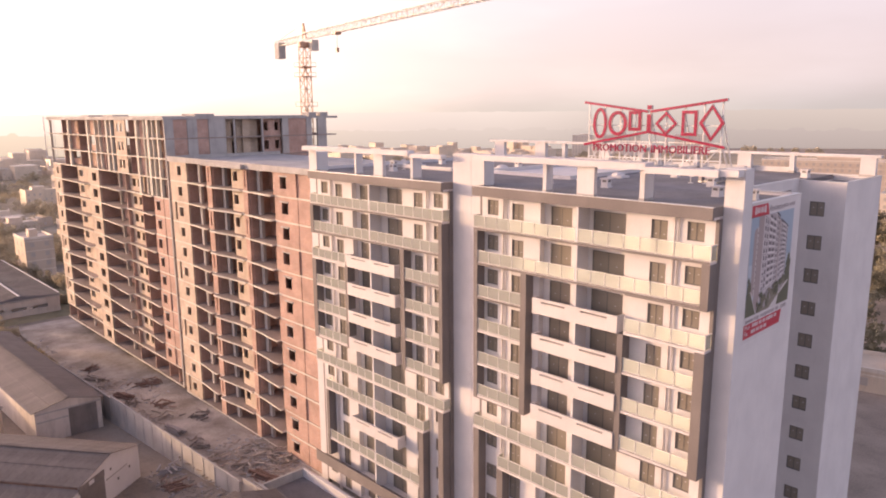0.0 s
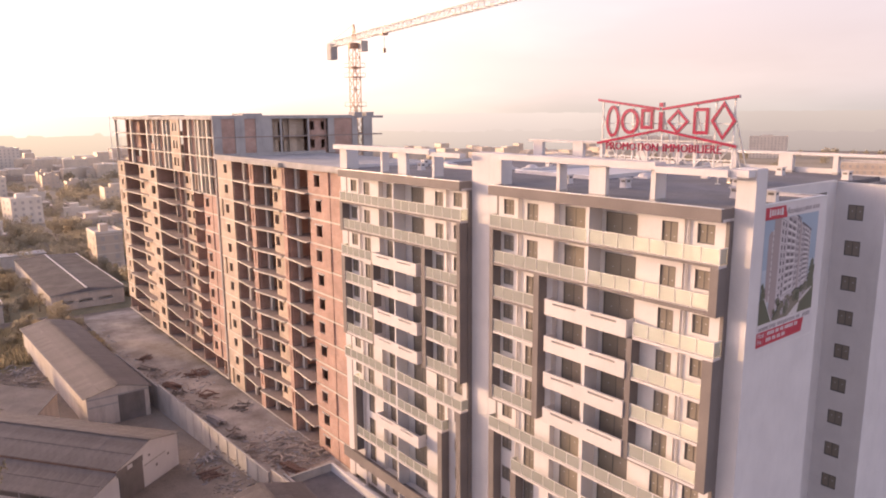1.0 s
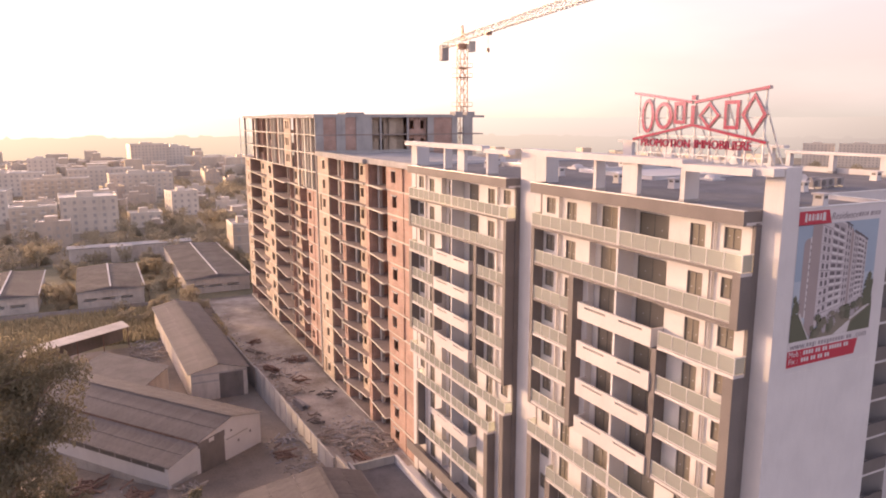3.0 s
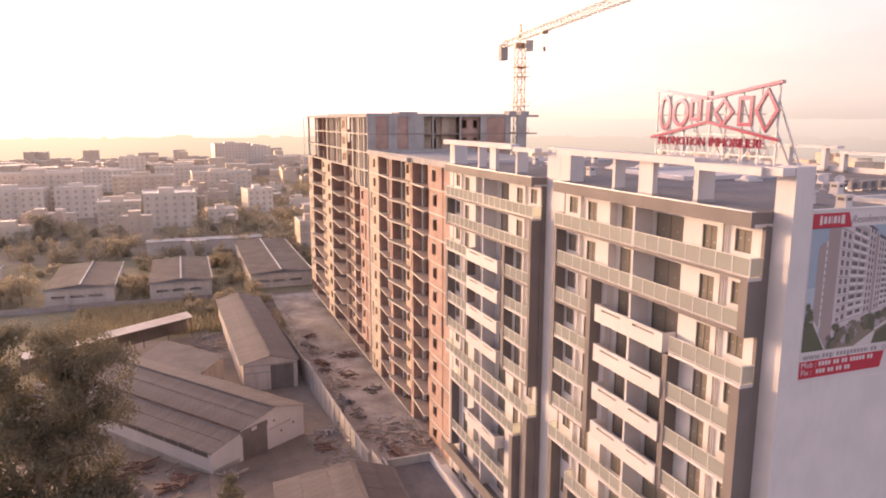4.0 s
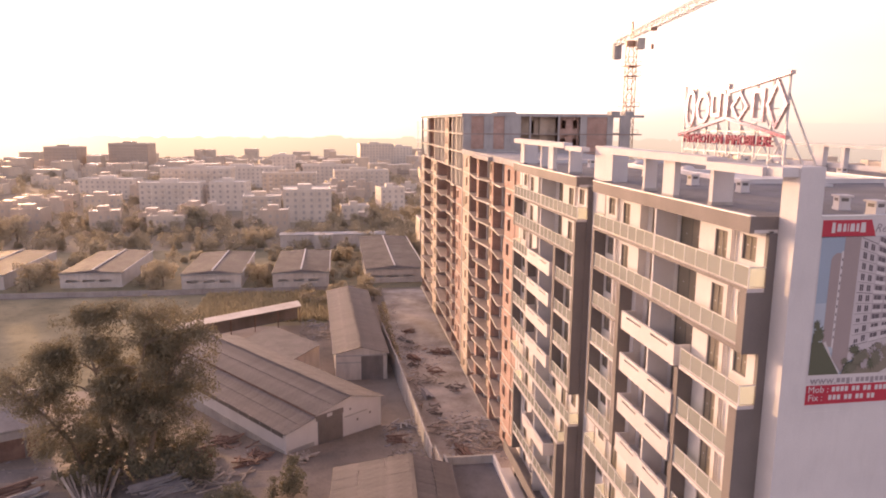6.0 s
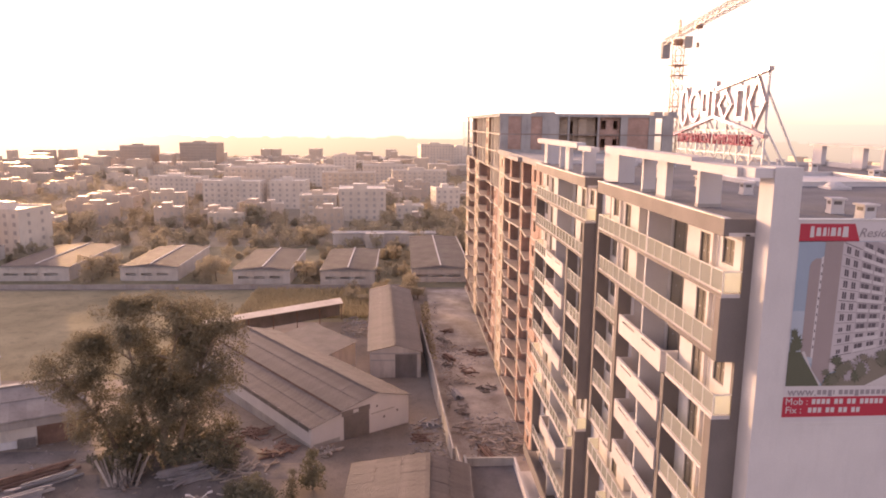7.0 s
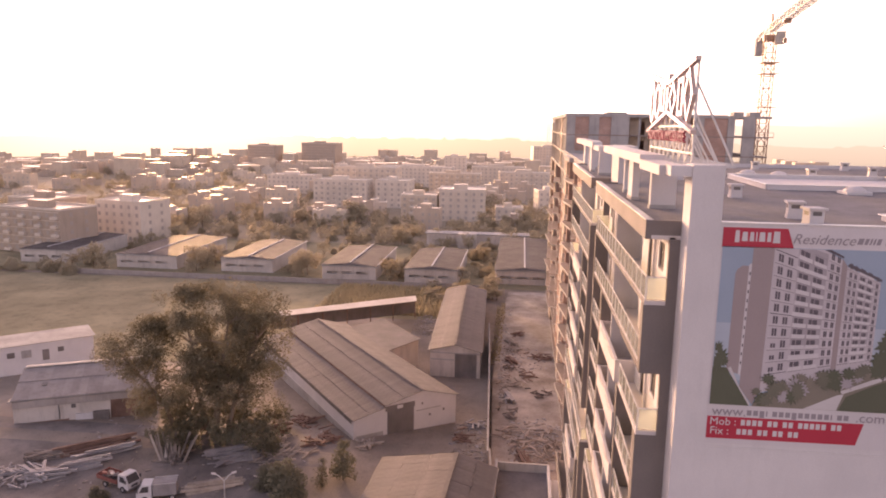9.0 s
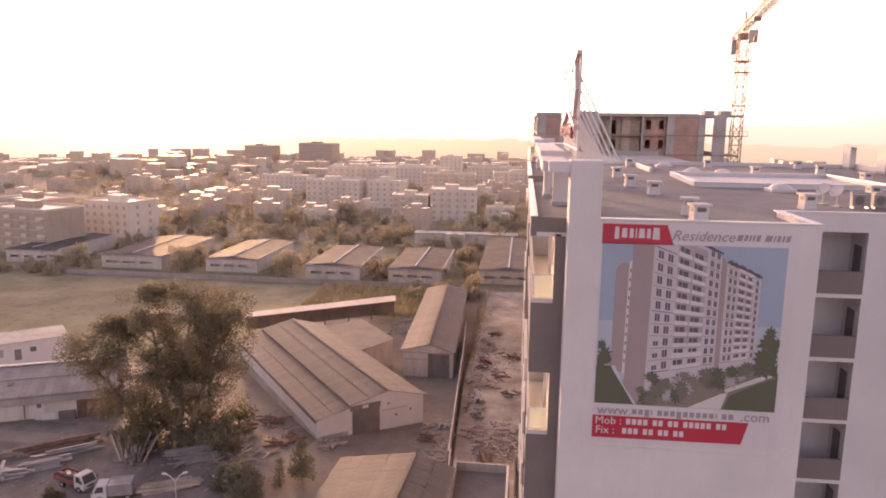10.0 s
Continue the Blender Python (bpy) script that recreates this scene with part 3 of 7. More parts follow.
# light court behind the gable: recessed balconies in its inner wall, then a stair wing with a window on every landing
holes = [(-22.4, -21.1, floor_z(k) + 0.5, floor_z(k) + 1.85) for k in range(0, 12)]
part("wing_wall", Shape().wall("x", COURT, WING, 71.7, 72.0, 0, 39.45, holes), WHITE, block_b, "white wing wall with a column of windows")
part("wing_wall", Shape().box(WING - 0.3, WING, 72.0, BACK - 0.3, 0, 39.45), WHITE, block_b, "white wing wall")
box_part("wing_room", (COURT + 0.01, WING - 0.31, 74.0, BACK - 0.31, 0, 38.5), DARK, block_b)
box_part("wing_back", (-27.39, WING, BACK - 0.3, BACK - 0.002, 0, 39.45), WHITE, block_b)
for h in holes:
    put_window("small", h[0], 71.82, h[2], block_b)
niches = [(a, b, floor_z(k), floor_z(k) + STOREY - 0.2) for k in range(0, 12) for a, b in ((60.2, 63.07), (66.0, 69.9))]
part("court_wall", Shape().wall("y", 59.1, 71.7, COURT - 0.25, COURT, 0, 39.6, niches), WHITE, block_b, "white wall of the light court")
part("court_body", Shape().box(-27.39, -25.5, 59.1, BACK - 0.31, 0, 38.9).box(-25.5, COURT - 0.251, 63.2, 65.9, 0, 38.9).box(-25.5, COURT - 0.251, 70.0, BACK - 0.31, 0, 38.9), WHITE, block_b)
for k in range(0, 12):
    z = floor_z(k)
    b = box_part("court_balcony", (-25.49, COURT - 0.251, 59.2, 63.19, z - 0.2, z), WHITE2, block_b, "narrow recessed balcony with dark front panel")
    part("front_panel", Shape().box(COURT - 0.1, COURT + 0.03, 60.21, 63.06, z + 0.01, z + 1.1), TAUPE, b, "dark solid front panel")
    part("side_door", Shape().box(-25.0, -24.3, 63.14, 63.195, z + 0.01, z + 2.2), FRAME, b)
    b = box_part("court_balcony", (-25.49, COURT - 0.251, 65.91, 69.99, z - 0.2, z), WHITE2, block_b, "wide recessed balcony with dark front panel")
    part("front_panel", Shape().box(COURT - 0.1, COURT + 0.03, 66.01, 69.89, z + 0.01, z + 1.1), TAUPE, b, "dark solid front panel")
    part("balcony_door", Shape().box(-25.495, -25.44, 66.6, 68.0, z + 0.01, z + 2.2), FRAME, b, "dark glazed balcony door")
    part("back_panel", Shape().box(-25.495, -25.46, 68.3, 69.9, z + 0.01, z + 2.7), TAUPE, b, "dark taupe panel on part of the back wall")

# roofs
for q in ((-42.44, -20.4, YF + 0.11, YP - 0.02, 38.9, ROOF - 0.06), (-44.04, EAST - 0.31, 50.23, 59.09, 38.91, ROOF - 0.06), (-42.43, -20.17, YP - 0.02, 50.23, 38.91, ROOF - 0.06),
          (-44.04, COURT - 0.26, 59.09, BACK - 0.31, 38.91, ROOF - 0.06), (COURT - 0.26, WING - 0.31, 72.0, BACK - 0.31, 38.51, 38.8)):
    box_part("roof", q, BITUMEN, block_b, "flat grey felted roof")
for q in ((-68.5, -46.7, YF + 0.11, YP - 0.02, 38.9, ROOF - 0.06), (-68.73, -46.47, YP - 0.02, 50.23, 38.91, ROOF - 0.06), (-70.3, -44.06, 50.23, BACK - 0.31, 38.91, ROOF - 0.06)):
    box_part("roof", q, BITUMEN, block_a, "flat grey felted roof")
part("parapet", Shape().box(COURT, EAST - 0.31, 58.85, 59.1, 38.91, 39.6), WHITE, block_b)
cop = Shape().box(EAST - 0.36, EAST + 0.03, 50.21, 59.13, 39.6, 39.66).box(COURT - 0.3, EAST - 0.36, 58.8, 59.13, 39.6, 39.66).box(COURT - 0.3, COURT + 0.03, 59.13, 71.66, 39.6, 39.66).box(COURT + 0.04, WING + 0.03, 71.66, 72.04, 39.45, 39.51).box(WING - 0.34, WING + 0.03, 72.04, BACK, 39.45, 39.51)
part("coping", cop, ZINC, block_b, "pale metal coping on the parapet")
box_part("parapet", (-70.3, -44.06, BACK - 0.25, BACK, 39.36, 39.9), WHITE, block_a)
box_part("parapet", (-44.04, -27.4, BACK - 0.25, BACK, 39.36, 39.9), WHITE, block_b)
box_part("parapet", (-70.3, -70.05, 50.21, BACK - 0.26, 39.36, 39.75), WHITE, block_a)


def roof_frame(parent, beams, posts):
    """A concrete pergola along the roof edge: flat beams on short pillars."""
    for b in beams:
        box_part("roof_beam", b, WHITE, parent, "white concrete pergola beam")
    for b in posts:
        p = box_part("roof_pillar", b, WHITE, parent)
        part("flashing", Shape().box(b[0] - 0.03, b[1] + 0.03, b[2] - 0.03, b[3] + 0.03, ROOF - 0.06, ROOF + 0.14), CONCRETE, p)


roof_frame(block_b, [(-42.45, -25.6, YF + 0.25, YP + 0.1, 41.72, 42.2), (-25.6, -20.15, YF + 0.25, YP - 0.01, 41.5, 41.95), (-20.15, -18.9, YF + 0.5, YP - 0.01, 41.55, 42.0)],
           [(-35.3, -34.95, 48.3, 49.2, ROOF - 0.06, 41.72), (-31.75, -30.15, 48.1, 48.5, ROOF - 0.06, 41.72), (-26.4, -26.0, 48.45, 49.75, ROOF - 0.06, 41.72)])
roof_frame(block_a, [(-70.4, -51.6, YF + 0.25, YP - 0.31, 41.75, 42.25), (-51.6, -47.0, YF + 0.35, YP - 0.31, 41.6, 42.0)],
           [(-61.1, -60.75, 48.3, 49.2, ROOF - 0.06, 41.75), (-57.5, -56.0, 48.1, 48.5, ROOF - 0.06, 41.75), (-52.0, -51.65, 48.4, 49.6, ROOF - 0.06, 41.75)])
roof_frame(block_b, [(-44.0, -19.4, 81.0, 81.9, 41.2, 41.48)],
           [(a, b, 81.1, 81.69, ROOF - 0.06, 41.2) for a, b in ((-43.9, -43.4), (-38.9, -38.4), (-33.6, -32.1), (-28.0, -27.5))] + [(-21.2, -19.8, 81.1, 81.69, 38.8, 41.2)])
roof_frame(block_a, [(-71.2, -44.2, 81.0, 81.9, 41.7, 41.98)],
           [(a, b, 81.1, 81.69, ROOF - 0.06, 41.7) for a, b in ((-70.2, -68.4), (-62.6, -60.8), (-57.9, -57.4), (-52.0, -50.4), (-46.2, -45.7))])


# ---- the two unfinished brick shells ----
def shell_floor(parent, k, z, H, bays, y0):
    """One storey of a brick shell. bays: (x0, x1, kind); walls stand on the slab at z, H high to the next slab."""
    zt = z + H - 0.2
    for x0, x1, kind in bays:
        w = x1 - x0
        if kind == "solid":
            c = (x0 + x1) / 2 - 0.3
            hole = [(c - 0.75, c + 0.75, z + 0.9, z + 2.4)]
            part("brick_wall", Shape().wall("x", x0, x1, y0 - (0.14 if k % 3 == 1 else 0.0), y0 + 0.25, z, zt, hole), BRICK, parent)
            part("lintel", Shape().box(c - 0.95, c + 0.95, y0 - 0.16, y0 + 0.2, z + 2.4, z + 2.58), CONCRETE, parent)
        elif kind == "slit":
            c = x0 + w * 0.55
            hole = [(c - 0.6, c + 0.7, z + 0.9, z + 2.3)] + ([(x0 + 1.1, x0 + 1.8, z + 0.2, zt)] if k % 3 == 0 else [])
            part("brick_wall", Shape().wall("x", x0, x1, y0, y0 + 0.25, z, zt, hole), BRICK_PALE, parent)
            part("lintel", Shape().box(c - 0.8, c + 0.9, y0 - 0.06, y0 + 0.2, z + 2.3, z + 2.5), LIT_SLAB, parent)
        elif kind == "blank":
            part("brick_wall", Shape().box(x0 + 0.06, x1, y0 + 0.06, y0 + 0.3, z, zt), BRICK, parent)
        elif kind == "slot":
            # a narrow front pier, pierced by a tall slot on every other storey
            part("brick_pier", Shape().wall("x", x0, x1, y0 - 0.1, y0 + 0.25, z, zt, [(x0 + w * 0.35, x0 + w * 0.62, z + 0.5, z + 2.6)] if k % 2 else ()), BRICK, parent)
        elif kind == "pier":
            part("brick_pier", Shape().wall("x", x0, x1, y0 - 0.1, y0 + 0.25, z, zt, [(x0 + w * 0.35, x1 - w * 0.25, z + 0.7, z + 2.3)] if w > 1.6 else ()), BRICK_PALE, parent)
        elif kind == "twin":
            part("brick_wall", Shape().wall("x", x0, x1, y0 + 0.9, y0 + 1.15, z, zt, [(x0 + w * 0.2, x0 + w * 0.42, z + 0.8, z + 2.2), (x0 + w * 0.58, x0 + w * 0.8, z + 0.8, z + 2.2)]), BRICK_PALE, parent)
        elif kind in ("open", "open2"):
            # loggia: back wall with a door, cross wall, column
            hole = [(x0 + w * 0.55, x0 + w * 0.8, z, z + 2.3)]
            if kind == "open2":
                hole += [(x0 + w * 0.1, x0 + w * 0.3, z, z + 2.4)]
            part("brick_wall", Shape().wall("x", x0, x1, y0 + 3.2, y0 + 3.4, z, zt, hole), BRICK, parent)
            if kind == "open2":
                part("brick_wall", Shape().wall("x", x0 + w * 0.52, x1 - 0.02, y0 + 0.6, y0 + 0.8, z, zt, [(x0 + w * 0.57, x0 + w * 0.70, z + 1.0, z + 2.35)]), BRICK_PALE, parent)
                part("lintel", Shape().box(x0 + w * 0.55, x0 + w * 0.72, y0 + 0.55, y0 + 0.75, z + 2.35, z + 2.5), LIT_SLAB, parent)
        part("cross_wall", Shape().box(x0 - 0.1, x0 + 0.1, y0 + 0.26, y0 + 3.2, z, zt), BRICK, parent)


def shell_slab(parent, x0, x1, y0, y1, z, lips, floor=None):
    """A floor slab with balcony lips that swing out beyond the front, and an added edge strip in a sunlit tone."""
    s, front = Shape().box(x0, x1, y0 - 0.04, y1, z - 0.2, z), [(x0, y0 - 0.04)]
    for a, b, d0, d1 in lips:
        edge = [(a + (b - a) * i / 6, y0 - 0.04 - d0 - (d1 - d0) * (0.5 - 0.5 * math.cos(math.pi * i / 6))) for i in range(7)]
        s.prism([(a, y0 - 0.04)] + edge + [(b, y0 - 0.04)], z - 0.2, z)
        front += [(a, y0 - 0.04)] + edge + [(b, y0 - 0.04)]
    front.append((x1, y0 - 0.04))
    slab = part("floor_slab", s, floor or SHADED_SCREED, parent, "bare concrete floor slab")
    rim = Shape()
    for p, q in zip(front, front[1:]):
        if math.dist(p, q) > 0.01:
            rim.bar((p[0], p[1] - 0.015, z - 0.095), (q[0], q[1] - 0.015, z - 0.095), 0.03, 0.22)
    part("slab_edge", rim, LIT_SLAB, slab, "slab edge strip in a painted sunlit tone")


def brick_shell():
    c = thing("unfinished_building", "unfinished twelve-storey shell of red hollow brick and concrete slabs", "building", "unfinished shells")
    y0, H, zr = 48.87, 3.24, 39.0
    bays = [(-110.9, -104.8, "slit"), (-104.8, -97.9, "open"), (-97.9, -96.4, "slot"), (-96.4, -87.0, "open2"), (-87.0, -85.9, "slot"),
            (-85.9, -79.05, "open"), (-79.05, -73.7, "solid"), (-73.7, -70.45, "blank")]
    for k in range(13):
        z = zr - H * k
        if 0 < k < 13:
            shell_floor(c, k, z, H, bays if k < 12 else [(a, b, "open" if t in ("open", "open2") else t) for a, b, t in bays], y0)
        shell_slab(c, -110.9, -70.45, y0, 69.0, z, [] if k == 0 or k > 11 else [(-104.6, -97.9, 0.1, 0.5), (-96.4, -87.6, 0.9, 0.25), (-85.9, -79.2, 0.2, 0.6)], None if k else CONCRETE)
    for x in (-110.6, -73.7, -70.8):
        part("column", Shape().box(x - 0.2, x + 0.2, y0 + 0.102, y0 + 0.6, 0, 38.8), CONCRETE, c, "bare concrete column")
    for x in (-102.7, -94.8, -84.8):
        part("column", Shape().box(x - 0.35, x + 0.35, y0 + 1.0, y0 + 1.45, 0, 38.8), CONCRETE, c, "bare concrete column")
    part("side_wall", Shape().box(-70.7, -70.46, y0 + 0.26, 69, 0, 38.8), BRICK, c)
    part("side_wall", Shape().box(-110.9, -110.66, y0 + 0.26, 69, 0, 38.8), BRICK, c)
    part("rear_wall", Shape().box(-110.6, -70.7, 68.8, 69.0, 0, 38.8).box(-110.6, -70.7, 55.4, 55.6, 0, 38.8), BRICK, c)
    part("parapet", Shape().box(-110.9, -70.45, y0 - 0.3, y0 - 0.05, 38.7, 39.5).box(-110.9, -110.7, y0 - 0.05, 69, 39.0, 39.5).box(-98.0, -86.0, y0 - 0.9, y0 - 0.3, 38.7, 39.3).box(-79.3, -70.4, y0 - 0.5, y0 - 0.3, 38.8, 39.4), CONCRETE, c, "raw concrete roof upstand")
    return c


brick_shell()


def tall_shell():
    d = thing("unfinished_building", "tall unfinished shell with open concrete frame on top storeys", "building", "unfinished shells")
    y0, H, zr = 49.0, 3.22, 45.45
    bays = [(-174.0, -168.5, "slit"), (-168.5, -150.5, "open2"), (-150.5, -144.5, "pier"), (-144.5, -131.5, "open"), (-131.5, -124.5, "twin"),
            (-124.5, -118.5, "open"), (-118.5, -114.6, "solid"), (-114.6, -112.3, "blank")]
    for k in range(15):
        z = zr - H * k
        x0 = -174.0
        if 4 <= k <= 14:
            b = (list(bays[:5]) if k == 4 else list(bays)) if k < 14 else [(a, e, "open" if t != "pier" else t) for a, e, t in bays]
            shell_floor(d, k, z, H, b, y0)
        if 0 < k <= 4:
            # open frame: slim posts, a few partitions set back, one brick panel
            zt = z + H - 0.2
            near_end = k == 4
            for x, w in ((-173.7, 0.12), (-161.0, 0.5), (-149.2, 0.45), (-144.9, 0.2), (-142.6, 0.2), (-138.6, 0.42), (-136.2, 0.25), (-124.2, 0.4), (-120.8, 0.16), (-119.2, 0.4), (-117.2, 0.14), (-115.2, 0.3)):
                if near_end and x < -124.4:
                    continue
                part("post", Shape().box(x - w, x + w, y0 + 0.02, y0 + 0.5, z, zt), LIT_SLAB, d)
            if not near_end:
                part("brick_wall", Shape().wall("x", -134.4, -129.2, y0 + 0.1, y0 + 0.3, z, zt, [(-133.2, -132.1, z + 0.8, z + 2.3), (-131.4, -130.6, z + 0.8, z + 2.3)]), BRICK_PALE, d)
            for i, (a, e, back) in enumerate(((-166.8, -161.8, 2.2), (-156.2, -150.2, 2.0), (-146.5, -143.6, 1.6), (-141.5, -139.4, 1.4), (-128.8, -125.2, 1.8), (-122.8, -121.3, 1.2), (-114.6, -112.6, 1.4))):
                if near_end and a < -124:
                    continue
                part("brick_wall", Shape().box(a, e, y0 + back, y0 + back + 0.2, z, zt if (i + k) % 3 or i > 1 else z + 1.2), BRICK, d)
                part("cross_wall", Shape().box(a - 0.1, a + 0.1, y0 + 0.6, y0 + 3.0, z, zt), BRICK, d)
        shell_slab(d, x0, -112.0, y0, 82.2, z, [] if k < 4 or k > 12 else [(-168, -151, 0.9 if k % 2 else 0.2, 0.2 if k % 2 else 0.9), (-144.4, -131.6, 0.3, 0.9), (-124.4, -118.6, 0.1, 0.4)])
    # end wall: concrete strips, brick panels and an open loggia
    ends = [(48.9, 50.4, CONCRETE), (50.4, 52.7, BRICK), (52.7, 54.4, CONCRETE), (54.4, 56.4, BRICK), (56.4, 59.4, CONCRETE), (70.4, 71.65, CONCRETE), (71.65, 75.45, BRICK), (75.45, 76.6, CONCRETE), (77.9, 79.9, CONCRETE)]
    for k in range(1, 15):
        z = zr - H * k
        for a, e, m in ends:
            proud = 0.12 if m is CONCRETE else 0.0
            part("end_panel", Shape().box(-112.3, -112.0 + proud, a + 0.01, e - 0.01, max(z, 0), z + H - 0.2), m, d)
        part("loggia_wall", Shape().wall("y", 59.4, 66.3, -113.9, -113.7, z, z + H - 0.2, [(61.3, 62.3, z, z + 2.3)]), BRICK if k > 2 else BRICK_PALE, d)
        part("brick_wall", Shape().wall("y", 66.6, 70.4, -112.8, -112.6, z, z + H - 0.2, [(67.0, 67.9, z + 0.9, z + 2.4), (69.2, 70.0, z + 0.9, z + 2.4)]), BRICK, d)
        part("partition", Shape().box(-113.4, -113.2, 63.2, 64.6, z, z + H - 0.2), BRICK_PALE, d)
        part("partition", Shape().box(-118.2, -118.0, 58.4, 78.0, z, z + H - 0.2), BRICK, d)
        part("loggia_post", Shape().box(-112.35, -112.05, 61.0, 61.3, z, z + H - 0.2), CONCRETE, d)
        part("loggia_post", Shape().box(-112.35, -112.02, 66.3, 66.6, z, z + H - 0.2), CONCRETE, d)
        west = -143 if k < 4 else -171
        part("rear_wall", Shape().box(west, -116, 58.0, 58.2, z, z + H - 0.2).box(west, -116, 74.8, 75.0, z, z + H - 0.2), BRICK, d)
    for x in (-171, -161, -147.5, -138, -126, -116):
        part("column", Shape().box(x - 0.2, x + 0.2, y0 + 1.4, y0 + 1.9, 0, 35.6), CONCRETE, d, "bare concrete column")
    part("roof_upstand", Shape().box(-174.2, -111.8, y0 - 0.25, y0 - 0.05, 45.1, 45.75).box(-112.0, -111.8, y0 - 0.05, 75.4, 45.2, 45.75).box(-112.0, -111.85, 75.4, 82.4, 45.2, 45.6), CONCRETE, d, "raw concrete edge beam")
    for q in ((-121, -116, 56.0, 59.5, 45.4, 46.1), (-148, -143, 52, 55, 45.4, 46.0), (-114.6, -112.4, 76.4, 78.0, 45.5, 46.3), (-114.6, -112.4, 79.0, 80.6, 45.5, 46.3), (-158, -154, 51, 54, 45.4, 46.0)):
        part("tank_base", Shape().box(*q), CONCRETE, d)
    # scaffold poles at the far corner
    sc = Shape()
    for x, y in ((-175.6, 48.4), (-175.6, 50.4), (-173.0, 47.8)):
        sc.tube((x, y, 34), (x, y, 46), 0.05, n=5)
    for z in (35.8, 39.0, 42.2, 45.4):
        sc.tube((-175.6, 48.4, z), (-173.0, 47.8, z), 0.05, n=5).tube((-175.6, 48.4, z), (-175.6, 50.4, z), 0.05, n=5)
    part("scaffold", sc, ZINC, d, "steel scaffold poles at the corner")
    return d


tall_shell()


# ---- tower crane ----
def lattice(s, p, q, w, step, up):
    """Four chords with zigzag bracing from p to q."""
    p, q = Vector(p), Vector(q)
    d = (q - p).normalized()
    a = d.cross(Vector(up)).normalized() * w / 2
    b = a.cross(d).normalized() * w / 2
    corners = [a + b, -a + b, -a - b, a - b]
    for c in corners:
        s.bar(p + c, q + c, w * 0.085, up=up)
    n = max(1, int((q - p).length / step))
    for i in range(n):
        u, v = p + (q - p) * i / n, p + (q - p) * (i + 1) / n
        for j in range(4):
            c, e = corners[j], corners[(j + 1) % 4]
            s.bar(u + (c if i % 2 else e), v + (e if i % 2 else c), w * 0.06, up=up)
            s.bar(v + c, v + e, w * 0.06, up=up)


crane = thing("tower_crane", "pale tower crane standing behind the unfinished shell", "crane")
cx, cy, cz = -127.5, 85.9, 61.0
jd = Vector((0.987, -0.161, 0.0))
ms = Shape(); lattice(ms, (cx, cy, 0), (cx, cy, cz - 1.5), 1.7, 2.1, (0, 1, 0))
part("mast", ms, CRANE_RED, crane, "lattice mast with horizontal working collars")
for z in (36.0, 42.0, 47.5, 53.5, 55.5):
    pl = Shape().box(cx - 1.6, cx + 1.6, cy - 1.6, cy + 1.6, z, z + 0.12)
    for a in (-1.6, 1.6):
        pl.tube((cx + a, cy - 1.6, z + 0.9), (cx + a, cy + 1.6, z + 0.9), 0.04, n=4).tube((cx - 1.6, cy + a, z + 0.9), (cx + 1.6, cy + a, z + 0.9), 0.04, n=4)
        for e in (-1.6, 1.6):
            pl.tube((cx + a, cy + e, z), (cx + a, cy + e, z + 0.9), 0.04, n=4)
    part("platform", pl, CRANE_RED, crane)
part("slewing_ring", Shape().tube((cx, cy, cz - 1.6), (cx, cy, cz - 0.6), 1.3, n=12), CRANE_RED, crane)
jb = Shape(); lattice(jb, Vector((cx, cy, cz + 0.6)), Vector((cx, cy, cz + 0.6)) + jd * 62, 1.15, 1.7, (0, 0, 1))
part("jib", jb, CRANE_PAINT, crane, "long lattice jib")
cj = Shape(); lattice(cj, Vector((cx, cy, cz + 0.3)), Vector((cx, cy, cz + 0.3)) - jd * 14, 1.2, 1.8, (0, 0, 1))
part("counter_jib", cj, CRANE_PAINT, crane)
cwp = Vector((cx, cy, cz)) - jd * 13
part("counterweight", Shape().bar(cwp + Vector((0, 0, 0.4)), cwp + Vector((0, 0, -3.0)), 1.6, 2.4, up=jd), CONCRETE, crane, "concrete counterweight blocks")
part("tower_head", Shape().bar((cx - 0.5, cy, cz), (cx, cy, cz + 3.2), 0.3).bar((cx + 0.8, cy, cz), (cx, cy, cz + 3.2), 0.3).bar((cx, cy, cz + 3.2), cwp + Vector((0, 0, 1.0)), 0.1), CRANE_RED, crane)
cabp = Vector((cx, cy, cz - 1.2)) + jd * 1.8 + Vector((0.25, 1.2, 0))
part("cab", Shape().bar(cabp - Vector((0, 0, 1.1)), cabp + Vector((0, 0, 1.0)), 1.5, 1.8, up=jd), CRANE_PAINT, crane, "operator's cab")
hk = Vector((cx, cy, cz + 0.2)) + jd * 15.2
part("hook_block", Shape().bar(hk, hk - Vector((0, 0, 0.6)), 1.2, up=jd).tube(hk, hk - Vector((0, 0, 3.2)), 0.05, n=4).bar(hk - Vector((0, 0, 3.0)), hk - Vector((0, 0, 3.8)), 0.5, up=jd), CRANE_RED, crane)


